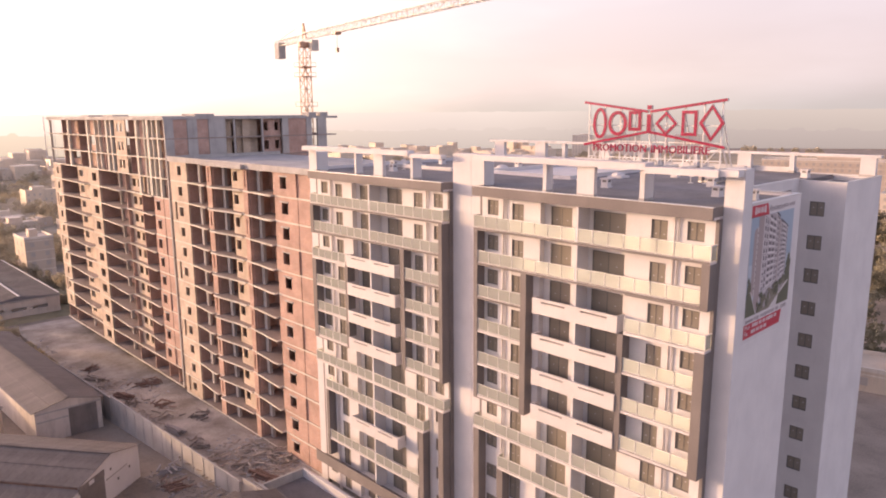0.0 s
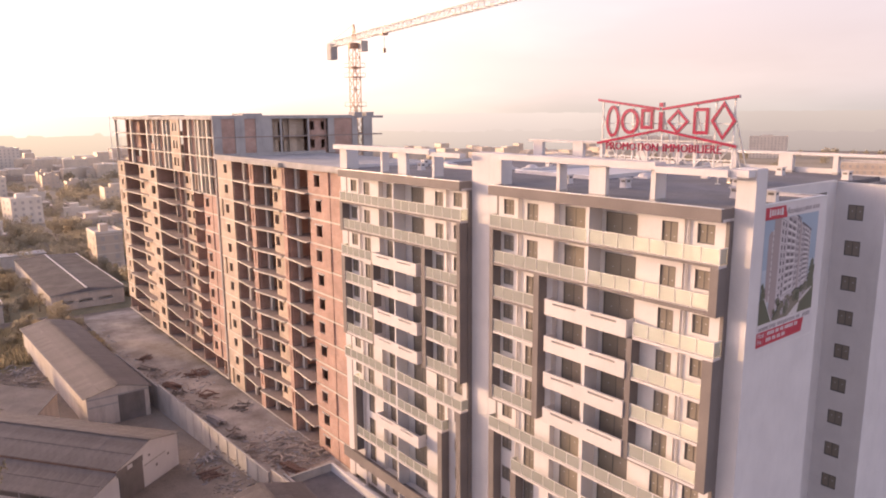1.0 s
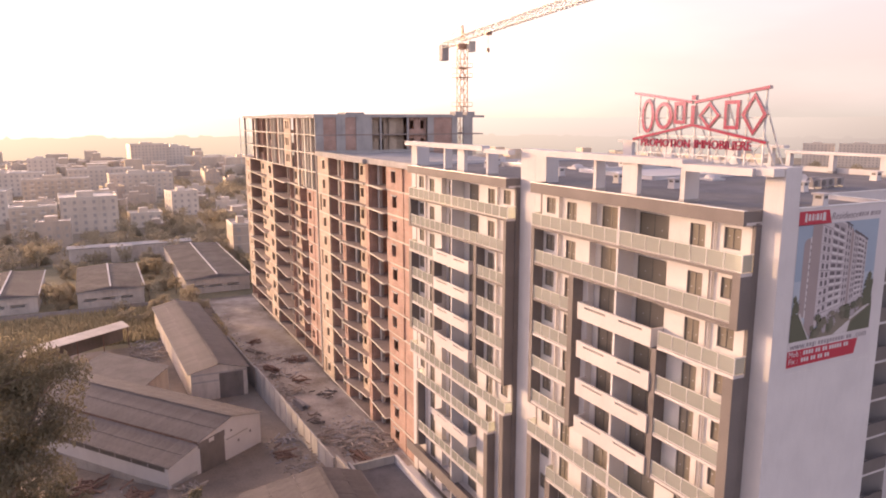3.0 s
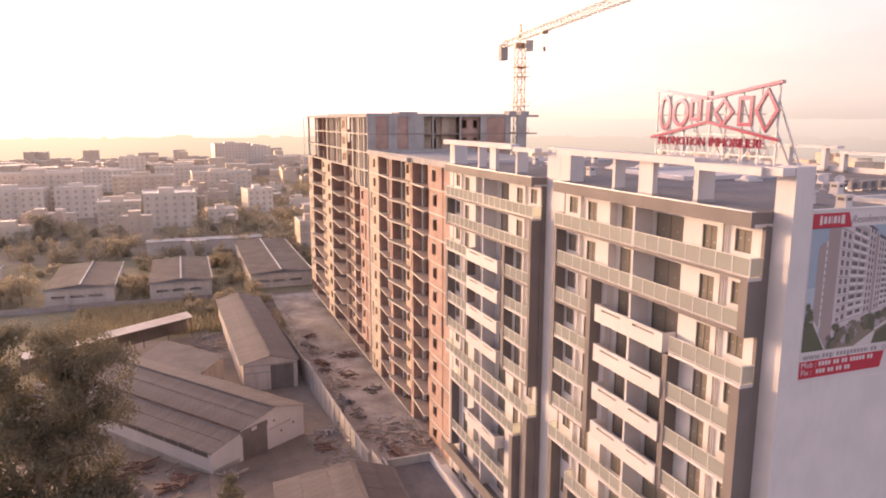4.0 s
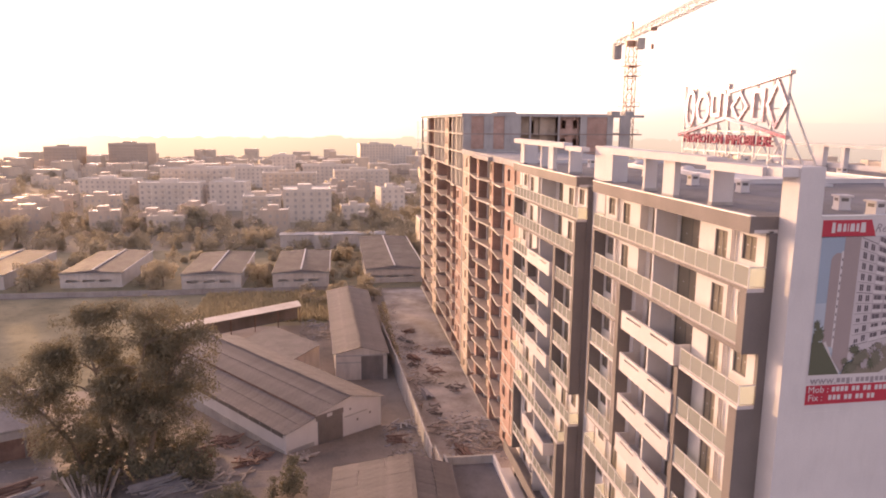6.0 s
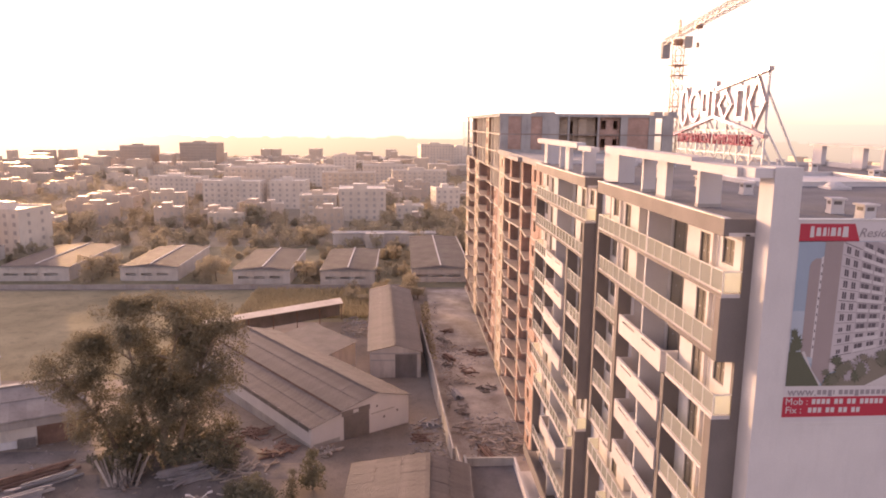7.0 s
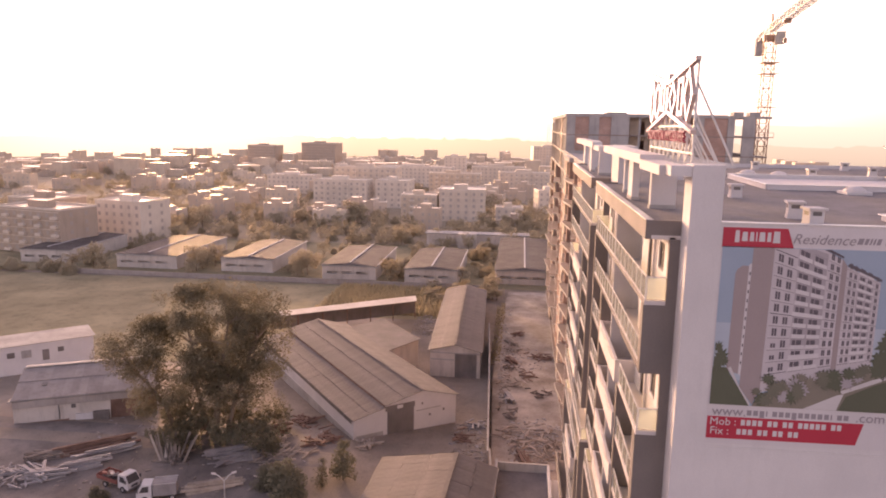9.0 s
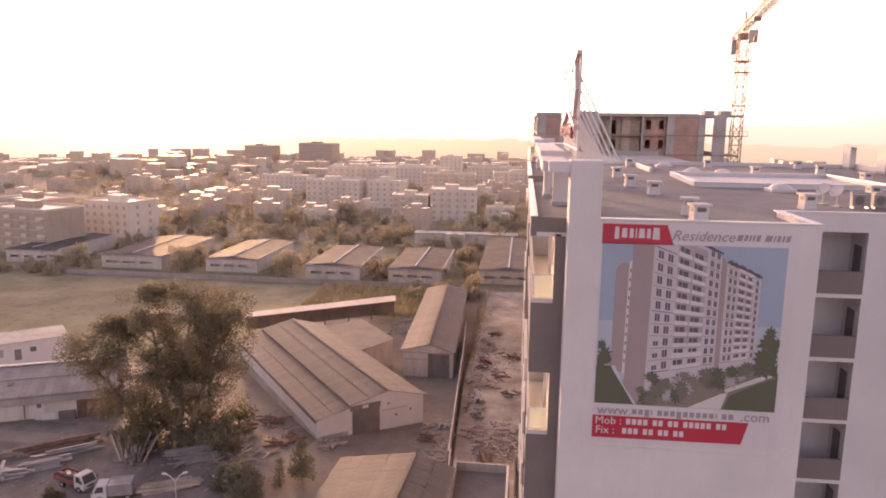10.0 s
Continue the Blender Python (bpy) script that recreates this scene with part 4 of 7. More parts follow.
# ---- things on the finished roof ----
def rooftop_sign():
    """A red company sign on a white steel frame; its name is shown as plain shapes."""
    s = thing("rooftop_sign", "large red lettered advertising sign on a white steel frame", "sign")
    y = 49.05
    L, C, R = -31.35, -25.75, -19.95
    for a, b, z0, z1 in ((L, C - 0.1, 46.65, 45.9), (C + 0.1, R, 45.9, 46.65), (L, C, 43.4, 44.45), (C, R, 44.45, 43.45)):
        p = part("sign_rail", Shape().bar((a, y + 0.08, z0), (b, y + 0.08, z1), 0.24, 0.18), SIGN_SIDE, s, "slanting rail with a red front")
        part("face", Shape().bar((a, y - 0.047, z0), (b, y - 0.047, z1), 0.012, 0.18), SIGN_RED, p, "glossy red face")

    def band(outer, inner, y0, y1):
        """A closed flat band between two outlines (x, z), one welded piece."""
        n = len(outer)
        v = [(x, yy, z) for o, q in zip(outer, inner) for x, z, yy in ((*o, y0), (*q, y0), (*q, y1), (*o, y1))]
        return Shape().add(v, [(4 * i + j, 4 * ((i + 1) % n) + j, 4 * ((i + 1) % n) + (j + 1) % 4, 4 * i + (j + 1) % 4) for i in range(n) for j in range(4)])

    def ring(cx, cz, rx, rz, t, n=22, turn=0.0):
        """Outlines of an oval, or of a diamond or square with n = 4."""
        p = [2 * math.pi * i / n + turn for i in range(n)]
        return [[(cx + (rx + k * t / 2) * math.cos(q), cz + (rz + k * t / 2) * math.sin(q)) for q in p] for k in (1.0, -1.0)]

    def square(x0, x1, z0, z1, t=0.24):
        return [[(x0 + k, z0 + k), (x1 - k, z0 + k), (x1 - k, z1 - k), (x0 + k, z1 - k)] for k in (0.0, t)]
    # seven plain shapes stand for the name: pale sheet-metal bodies with red faces
    for lines in (ring(-29.9, 45.05, 0.5, 1.05, 0.24), ring(-28.35, 45.05, 0.68, 0.80, 0.25), square(-27.4, -26.35, 44.5, 45.95),
                  ring(-24.35, 45.05, 0.74, 0.74, 0.25, 4), square(-23.15, -22.0, 44.2, 45.95, 0.22), ring(-20.95, 45.1, 0.78, 1.12, 0.27, 4)):
        p = part("shape", band(*lines, y - 0.05, y + 0.12), SIGN_SIDE, s, "red-faced shape with pale metal sides")
        part("face", band(*lines, y - 0.062, y - 0.0505), SIGN_RED, p, "glossy red face")
    for z0, z1 in ((44.45, 45.7), (46.05, 46.35)):
        p = part("shape", Shape().box(-25.88, -25.54, y - 0.05, y + 0.2, z0, z1), SIGN_SIDE, s)
        part("face", Shape().box(-25.88, -25.54, y - 0.062, y - 0.0505, z0, z1), SIGN_RED, p, "glossy red face")
    words("lettering", "PROMOTION", 0.80, SIGN_RED, s, pose(-28.13, y - 0.05, 43.2, 90, 0, 0), 0.06, 0.0, 0.98)
    words("lettering", "IMMOBILIERE", 0.80, SIGN_RED, s, pose(-23.2, y - 0.05, 43.2, 90, 0, 0), 0.06, 0.0, 0.98)
    # frame: uprights, raking struts and rails
    for i, x in enumerate((-31.0, -29.6, -28.2, -26.9, -25.7, -24.4, -23.0, -21.6, -20.3)):
        top = 46.6 - 0.75 * (1 - abs(x - C) / 5.7)
        part("upright", Shape().box(x - 0.04, x + 0.04, y + 0.14, y + 0.24, 42.0, top), STEEL_WHITE, s)
        part("raking_strut", Shape().bar((x, y + 0.2, 43.9), (x, y + 1.3, 42.05), 0.08), STEEL_WHITE, s)
        part("outrigger", Shape().box(x - 0.06, x + 0.06, 48.7, y + 2.1, 41.9, 42.02), STEEL_WHITE, s)
        if i in (0, 2, 4, 6, 8):
            part("raking_strut", Shape().bar((x, y + 0.2, 45.6), (x, y + 2.0, 42.05), 0.08), STEEL_WHITE, s)
        if i < 8:
            x2 = x + 1.35
            part("brace", Shape().bar((x, y + 0.2, 42.1), (x2, y + 0.2, 43.6), 0.06), STEEL_WHITE, s)
    for z in (42.5, 43.7, 44.9):
        part("cross_rail", Shape().bar((-31.1, y + 0.2, z), (-20.2, y + 0.2, z), 0.07), STEEL_WHITE, s)
    s.matrix_basis = pose(-0.5, 0, -0.05)
    return s


rooftop_sign()


def banner():
    """The advertising banner on the gable, flat, built up of printed fields."""
    def ink(name, c):
        return surface(name, c, tuple(min(1, v * 1.12) for v in c), 1.0, 0.5, 0.0, 0.05)
    paper, red, blue = ink("banner_white", (0.58, 0.55, 0.56)), ink("banner_red", (0.50, 0.035, 0.06)), ink("banner_sky", (0.275, 0.365, 0.455))
    pale, wall_c, side_c, green, dark, grey, path = ink("banner_pale_sky", (0.38, 0.45, 0.52)), ink("print_facade", (0.50, 0.46, 0.48)), ink("print_side", (0.33, 0.27, 0.27)), ink("print_green", (0.10, 0.11, 0.075)), ink("print_dark", (0.115, 0.098, 0.115)), ink("print_grey", (0.28, 0.25, 0.27)), ink("print_path", (0.55, 0.52, 0.52))
    moss, olive, shade_c = ink("print_moss", (0.21, 0.185, 0.15)), ink("print_olive", (0.15, 0.145, 0.11)), ink("print_shade", (0.36, 0.325, 0.345))
    b = thing("advertising_banner", "printed banner of an apartment block hung on the gable wall", "banner")

    def field(name, pts, layer, material, label=""):
        """A printed field: corners (across, up) in metres from the banner's lower near corner."""
        x0, x1 = EAST + 0.012 + 0.004 * (layer - 1), EAST + 0.012 + 0.004 * layer
        n = len(pts)
        v = [(x0, 50.25 + a, 29.65 + h) for a, h in pts] + [(x1, 50.25 + a, 29.65 + h) for a, h in pts]
        f = [(i, (i + 1) % n, n + (i + 1) % n, n + i) for i in range(n)] + [tuple(range(n))[::-1], tuple(range(n, 2 * n))]
        return part(name, Shape().add(v, f), material, b, label)

    def rect(a0, a1, h0, h1):
        return [(a0, h0), (a1, h0), (a1, h1), (a0, h1)]
    field("sheet", [(0, 0), (7.95, 0.1), (8.05, 9.88), (0.05, 9.85)], 0, paper, "white printed sheet")
    field("logo_band", [(0.05, 8.95), (3.0, 8.95), (2.7, 9.8), (0.05, 9.8)], 1, red, "red corner band")
    for a, w, h in ((0.55, 0.20, 0.52), (0.84, 0.24, 0.40), (1.16, 0.18, 0.40), (1.41, 0.06, 0.40), (1.54, 0.26, 0.40), (1.87, 0.17, 0.40), (2.11, 0.30, 0.50)):
        field("logo_shape", [(a, 9.42 - h / 2), (a + w, 9.42 - h / 2), (a + w * 0.9, 9.42 + h / 2), (a + w * 0.1, 9.42 + h / 2)], 2, paper)
    words("lettering", "Residence", 0.62, grey, b, pose(EAST + 0.03, 54.4, 29.65 + 9.36, 90, 0, 90), 0.003, 0.35, 1.0)
    for a, w in ((5.5, 0.22), (5.78, 0.14), (5.98, 0.08), (6.12, 0.08), (6.26, 0.16), (6.62, 0.26), (6.95, 0.07), (7.08, 0.14), (7.28, 0.1), (7.44, 0.16)):
        field("lettering_bar", [(a, 9.22), (a + w, 9.22), (a + w + 0.07, 9.48), (a + 0.07, 9.48)], 1, grey)
    # the picture: sky, tower and gable, two fronts with their storeys, planting
    field("print_sky", rect(0.08, 7.6, 1.85, 8.98), 1, blue)
    field("print_sky", rect(0.08, 7.6, 3.0, 5.6), 2, pale)
    field("print_tower", [(0.67, 3.4), (1.18, 3.3), (1.24, 8.15), (0.98, 8.16), (0.78, 8.0), (0.70, 7.8)], 3, side_c)
    field("print_strip", [(1.18, 3.3), (1.32, 3.2), (1.40, 8.3), (1.24, 8.2)], 3, paper)
    for k in range(11):
        field("print_window", rect(1.22 + 0.006 * k, 1.27 + 0.006 * k, 3.75 + 0.4 * k, 3.89 + 0.4 * k), 4, dark)
    field("print_side", [(1.28, 2.72), (1.87, 1.93), (2.16, 2.6), (2.23, 8.96), (1.36, 8.96)], 4, side_c)

    def level(a, h):
        """The height, at a across, of a level line that starts h up at the near edge of the front."""
        return 5.3 + (h - 5.3) * (1 - 0.105 * (a - 2.25))

    def patch(name, a0, a1, h0, h1, layer, material):
        if level(a0, h1) < 8.94:
            field(name, [(a0, level(a0, h0)), (a1, level(a1, h0)), (a1, level(a1, h1)), (a0, level(a0, h1))], layer, material)
    field("print_front", [(2.16, 2.5), (5.0, level(5.0, 2.5)), (5.0, level(5.0, 9.85)), (4.25, 8.96), (2.23, 8.96)], 4, wall_c)
    field("print_side", [(5.0, 3.3), (5.22, 3.4), (5.22, 8.3), (5.0, 8.6)], 4, side_c)
    field("print_front", [(5.22, 3.4), (6.63, 3.5), (6.63, level(6.63, 9.6)), (5.22, level(5.22, 9.6))], 4, wall_c)
    field("print_bay", [(3.22, level(3.22, 4.6)), (4.42, level(4.42, 4.6)), (4.42, level(4.42, 9.8)), (3.9, 8.95), (3.22, 8.95)], 5, shade_c)
    field("print_bay", [(5.72, level(5.72, 4.6)), (6.35, level(6.35, 4.6)), (6.35, level(6.35, 9.2)), (5.72, level(5.72, 9.2))], 5, shade_c)
    for k in range(12):
        h = 3.35 + 0.56 * k
        low_ = k < 3
        for a, w in ((2.42, 0.2), (2.82, 0.2), (4.55, 0.13), (4.80, 0.12), (5.34, 0.1), (5.54, 0.1), (6.44, 0.1)):
            tall = 0.2 if low_ and a < 2.6 else 0.34
            patch("print_window", a, a + w * 0.44, h + 0.08, h + 0.08 + tall, 6, dark)
            patch("print_window", a + w * 0.56, a + w, h + 0.08, h + 0.08 + tall, 6, dark)
        for a, w in ((3.30, 0.46), (3.90, 0.42), (5.78, 0.24), (6.10, 0.2)):
            patch("print_doorway", a, a + w * 0.3, h + 0.12, h + 0.44, 6, dark)
            patch("print_doorway", a + w * 0.36, a + w * 0.82, h + 0.12, h + 0.44, 6, dark)
        wide = ((3.19, 4.45), (5.69, 6.37)) if k in (1, 5, 9) else ((3.24, 3.80), (3.86, 4.40), (5.74, 6.05), (6.08, 6.33))
        for a0, a1 in wide:
            patch("print_balcony", a0, a1, h - 0.03, h + (0.18 if k != 1 else 0.24), 7, paper)
            patch("print_shade", a0, a1, h - 0.07, h - 0.03, 7, grey)
        for a0, a1 in ((2.27, 3.18), (4.46, 4.98), (5.24, 5.68), (6.38, 6.62)):
            patch("print_ledge", a0, a1, h - 0.045, h - 0.005, 7, grey if k % 5 else dark)
            patch("print_ledge", a0, a1, h - 0.005, h + 0.03, 7, paper)
    field("print_roof", [(4.25, 8.95), (5.04, 8.62), (5.04, 8.70), (4.5, 8.97)], 8, dark)
    field("print_roof", [(5.22, 8.29), (6.66, 7.66), (6.66, 7.76), (5.30, 8.40)], 8, dark)
    field("print_lawn", [(0.08, 1.85), (1.77, 1.85), (0.66, 3.58), (0.08, 3.58)], 5, green)
    field("print_garden_wall", [(1.28, 2.72), (1.80, 1.95), (1.75, 1.86), (0.72, 3.55), (0.85, 3.62)], 6, path)
    field("print_lawn", [(1.87, 1.85), (7.66, 1.85), (7.66, 3.6), (6.6, 3.65), (5.1, 3.4), (3.2, 2.8), (2.1, 2.4)], 8, moss)
    field("print_lawn", [(5.5, 1.85), (7.66, 1.85), (7.66, 3.4), (6.9, 3.1), (5.75, 2.5)], 9, green)
    field("print_path", [(4.04, 1.86), (5.42, 1.86), (5.66, 2.62), (5.40, 2.56)], 10, path)
    field("print_path", [(5.6, 2.62), (6.78, 3.12), (7.6, 3.5), (7.6, 3.62), (6.7, 3.3), (5.5, 2.75)], 10, path)
    rnd = random.Random(5)

    def foliage(name, a, h, r, tall, layer, material):
        ring_ = []
        for k in range(20):
            q, m = k * math.pi / 10, (1.15 if k % 2 else 0.62) * rnd.uniform(0.75, 1.15)
            ring_.append((min(7.6, max(0.1, a + r * m * math.cos(q))), max(1.87, h + r * tall * m * math.sin(q))))
        field(name, ring_, layer, material)
    for i in range(40):
        a = rnd.uniform(2.0, 6.6)
        foliage("print_shrub", a, 2.35 + 0.27 * (a - 2.0) + rnd.uniform(-0.3, 0.35) * (1.3 if a < 4 else 0.8), rnd.uniform(0.16, 0.36), rnd.uniform(0.8, 1.3), 11 + 0.25 * i, (moss, green, olive, shade_c)[i % 4 if i % 3 else 2])
    for i, (a, h) in enumerate(((2.45, 3.15), (4.7, 3.45), (5.75, 3.6), (2.95, 2.8), (5.15, 3.5))):
        foliage("print_palm", a, h, 0.34, 0.8, 21 + 0.25 * i, olive if i % 2 else green)
    for i, (a, h, r) in enumerate(((7.2, 5.3, 0.28), (7.15, 4.9, 0.42), (7.3, 4.45, 0.42), (6.95, 4.3, 0.36), (7.2, 3.95, 0.5), (6.9, 3.8, 0.4), (7.45, 3.7, 0.3), (7.5, 4.9, 0.2), (0.25, 4.5, 0.22), (0.4, 4.1, 0.3), (0.25, 3.8, 0.3), (0.55, 3.85, 0.2))):
        foliage("print_tree", a, h, r, 1.2, 9 + 0.25 * i, green)
    # address and telephone lines
    words("lettering", "www.", 0.62, grey, b, pose(EAST + 0.03, 51.2, 29.65 + 1.53, 90, 0, 90), 0.003)
    words("lettering", ".com", 0.62, grey, b, pose(EAST + 0.03, 57.15, 29.65 + 1.55, 90, 0, 90), 0.003)
    for i in range(16):
        a = 1.72 + 0.272 * i
        w = 0.06 if i == 3 or i == 13 else 0.2
        field("lettering_bar", rect(a, a + w, 1.39 - (0.08 if i in (2, 7) else 0), 1.63), 1, grey)
    field("telephone_band", [(0.04, 0.24), (6.4, 0.28), (6.66, 1.29), (0.04, 1.28)], 1, red, "red band with telephone lines")
    words("lettering", "Mob :", 0.50, paper, b, pose(EAST + 0.03, 50.98, 29.65 + 1.04, 90, 0, 90), 0.003)
    words("lettering", "Fix :", 0.50, paper, b, pose(EAST + 0.03, 50.85, 29.65 + 0.60, 90, 0, 90), 0.003)
    for start, h, groups in ((1.5, 1.04, (4, 2, 2, 5, 2)), (1.35, 0.60, (3, 2, 2, 2))):
        a = start
        for count in groups:
            for _ in range(count):
                field("lettering_bar", rect(a, a + 0.18, h - 0.13, h + 0.13), 2, paper)
                a += 0.245
            a += 0.16
    lash = Shape()
    for z in (29.5, 39.62):
        lash.tube((EAST + 0.02, 50.3, z), (EAST + 0.02, 58.3, z), 0.012, n=4)
    part("lashing", lash, STEEL_WHITE, b)


banner()


def roof_vent():
    v = thing("roof_vent", "small white masonry vent outlet on the flat roof", "vent", "roof vents")
    part("body", Shape().box(-0.35, 0.35, -0.35, 0.35, 0, 0.15).box(-0.32, 0.32, -0.32, 0.32, 0.15, 0.75), WHITE, v)
    part("opening", Shape().box(-0.2, 0.2, -0.33, 0.33, 0.5, 0.68).box(-0.33, 0.33, -0.2, 0.2, 0.5, 0.68), FRAME, v)
    part("cap", Shape().box(-0.42, 0.42, -0.42, 0.42, 0.75, 0.84), WHITE2, v)
    return v


vent = roof_vent()
RZ = ROOF - 0.055
spots = [(-33.5, 54.9), (-23.4, 54.8), (-20.6, 54.6), (-39.4, 54.3), (-48.2, 54.5), (-53.8, 67.1), (-67.0, 75.4), (-58.4, 74.3), (-48.0, 73.7), (-34.0, 67.9), (-61.6, 54.2),
         (-66.0, 58.0), (-31.0, 76.5), (-24.5, 76.0), (-65.8, 66.0), (-27.2, 61.6)]
vent.matrix_basis = pose(*spots[0], RZ)
for i, (x, y) in enumerate(spots[1:]):
    copy_thing(vent, pose(x, y, RZ, 0, 0, (i * 37) % 20 - 10))


def upstand(pts, label):
    s = thing("roof_upstand", label, "roof curb", "roof curbs")
    for (x0, y0), (x1, y1) in zip(pts, pts[1:]):
        part("curb", Shape().bar((x0, y0, RZ + 0.17), (x1, y1, RZ + 0.17), 0.25, 0.34), WHITE, s)
        part("capping", Shape().bar((x0, y0, RZ + 0.36), (x1, y1, RZ + 0.36), 0.34, 0.05), ZINC, s)


upstand([(-51.6, 59.5), (-40.2, 59.0), (-40.3, 72.3), (-51.8, 72.3), (-51.6, 59.5)], "low white curb around a sunken part of the roof")
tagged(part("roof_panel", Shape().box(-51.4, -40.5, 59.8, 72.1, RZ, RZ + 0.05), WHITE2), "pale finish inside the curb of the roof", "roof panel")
upstand([(-66.0, 58.6), (-56.5, 58.6)], "low white curb beside the roof joint")
hatch = thing("roof_hatch", "domed white skylight on the roof", "skylight", "roof skylights")
dome = Shape()
for i in range(6):
    for j in range(10):
        def P(a, c):
            return (0.7 * math.cos(a) * math.cos(c), 0.7 * math.cos(a) * math.sin(c), 0.2 + 0.35 * math.sin(a))
        a0, a1, c0, c1 = i * math.pi / 12, (i + 1) * math.pi / 12, j * math.pi / 5, (j + 1) * math.pi / 5
        dome.add([P(a0, c0), P(a0, c1), P(a1, c1), P(a1, c0)], [(0, 1, 2, 3)])
part("dome", dome, WHITE2, hatch, "milky dome")
part("curb", Shape().box(-0.8, 0.8, -0.8, 0.8, 0, 0.2), WHITE, hatch)
hatch.matrix_basis = pose(-38.0, 63.9, RZ)
for x, y in ((-55.6, 62.2), (-54.0, 64.4), (-65.7, 61.5)):
    copy_thing(hatch, pose(x, y, RZ))


def dish():
    d = thing("satellite_dish", "white satellite dish on a short roof mast", "dish", "satellite dishes")
    s = Shape()
    n = 14
    for r0, r1 in ((0.0, 0.15), (0.15, 0.28), (0.28, 0.37)):
        for j in range(n):
            a, b = 2 * math.pi * j / n, 2 * math.pi * (j + 1) / n
            s.add([(r0 * math.cos(a), -r0 * r0 * 0.45 , r0 * math.sin(a)), (r0 * math.cos(b), -r0 * r0 * 0.45, r0 * math.sin(b)), (r1 * math.cos(b), -r1 * r1 * 0.45, r1 * math.sin(b)), (r1 * math.cos(a), -r1 * r1 * 0.45, r1 * math.sin(a))], [(0, 1, 2, 3)])
    part("reflector", s, WHITE2, d, "", pose(0, -0.1, 0.85, -35, 0, 0))
    part("mast", Shape().tube((0, 0, 0), (0, 0, 0.85), 0.04).box(-0.2, 0.2, -0.2, 0.2, 0, 0.05), ZINC, d)
    part("feed_arm", Shape().bar((0, -0.1, 0.5), (0, -0.7, 0.95), 0.03).box(-0.05, 0.05, -0.77, -0.65, 0.9, 1.02), ZINC, d)
    return d


dd = dish()
dd.matrix_basis = pose(-30.1, 63.5, RZ, 0, 0, 40)
for x, y, r in ((-28.8, 63.7, 35), (-63.0, 57.0, 60)):
    copy_thing(dd, pose(x, y, RZ, 0, 0, r))


def cooler():
    c = thing("air_conditioner", "dull grey outdoor air conditioner unit on the roof", "air conditioner", "roof air conditioners")
    part("casing", Shape().box(-0.45, 0.45, -0.17, 0.17, 0.12, 0.75), PALE_STEEL, c)
    part("fan_grille", Shape().tube((-0.1, -0.172, 0.43), (-0.1, -0.185, 0.43), 0.24, n=16), FRAME, c)
    part("foot", Shape().box(-0.4, -0.34, -0.2, 0.2, 0, 0.12), ZINC, c)
    part("foot", Shape().box(0.34, 0.4, -0.2, 0.2, 0, 0.12), ZINC, c)
    return c


ac = cooler()
ac.matrix_basis = pose(-28.4, 64.7, RZ, 0, 0, 90)
for x, y, r in ((-28.5, 65.8, 90), (-28.7, 66.9, 90), (-29.8, 65.3, 80), (-29.9, 66.5, 95), (-28.8, 68.1, 90)):
    copy_thing(ac, pose(x, y, RZ, 0, 0, r))


# ---- compound wall, basin, sheds ----
def compound_wall(p, q, top, label, step=3.0, finish=None):
    w = thing("compound_wall", label, "wall", kind="structure")
    p, q = Vector((*p, 0)), Vector((*q, 0))
    n = int((q - p).length / step)
    for i in range(n):
        a, b = p + (q - p) * i / n, p + (q - p) * (i + 1) / n
        zb = min(ground_z(a.x), ground_z(b.x)) - 0.2
        d = (b - a).normalized() * 0.14
        part("panel", Shape().bar((a.x + d.x, a.y + d.y, (zb + top) / 2), (b.x - d.x, b.y - d.y, (zb + top) / 2), 0.14, top - zb), finish or GREY_WALL, w)
        part("post", Shape().box(a.x - 0.14, a.x + 0.14, a.y - 0.14, a.y + 0.14, zb, top + 0.08), finish or GREY_WALL, w)
    part("coping", Shape().bar((p.x, p.y, top + 0.03), (q.x, q.y, top + 0.03), 0.2, 0.05), finish or CONCRETE, w)


compound_wall((-72.9, 38.5), (-112.0, 36.9), 2.3, "grey cement panel wall along the yard")
compound_wall((-112.0, 36.9), (-134.0, 35.8), 1.9, "grey cement panel wall along the yard")
compound_wall((-48.0, 40.2), (-72.7, 38.8), 2.75, "pale block wall beside the basin")
basin = thing("water_basin", "low concrete walled basin beside the finished block", "basin")
part("wall", Shape().box(-71.0, -70.7, 39.6, 46.3, 0, 2.0), CONCRETE, basin)
part("wall", Shape().box(-70.7, -50.0, 46.0, 46.3, 0, 2.0), WHITE, basin)
part("wall", Shape().box(-70.7, -50.0, 39.6, 39.9, 0, 2.5), CONCRETE, basin)
part("floor", Shape().box(-70.7, -50.0, 39.9, 46.0, 0, 0.9), BITUMEN, basin, "smooth grey basin floor")
terrace = thing("terrace", "pale paved terrace in front of the flats", "terrace", kind="structure")
part("paving", Shape().box(-70.2, -40, 46.35, 48.2, 0, 0.35), WHITE, terrace)


DOOR_GREY = surface("dull_metal_door", (0.16, 0.14, 0.13), (0.24, 0.21, 0.20), 1.0, 0.6, 0.05, 0.3)


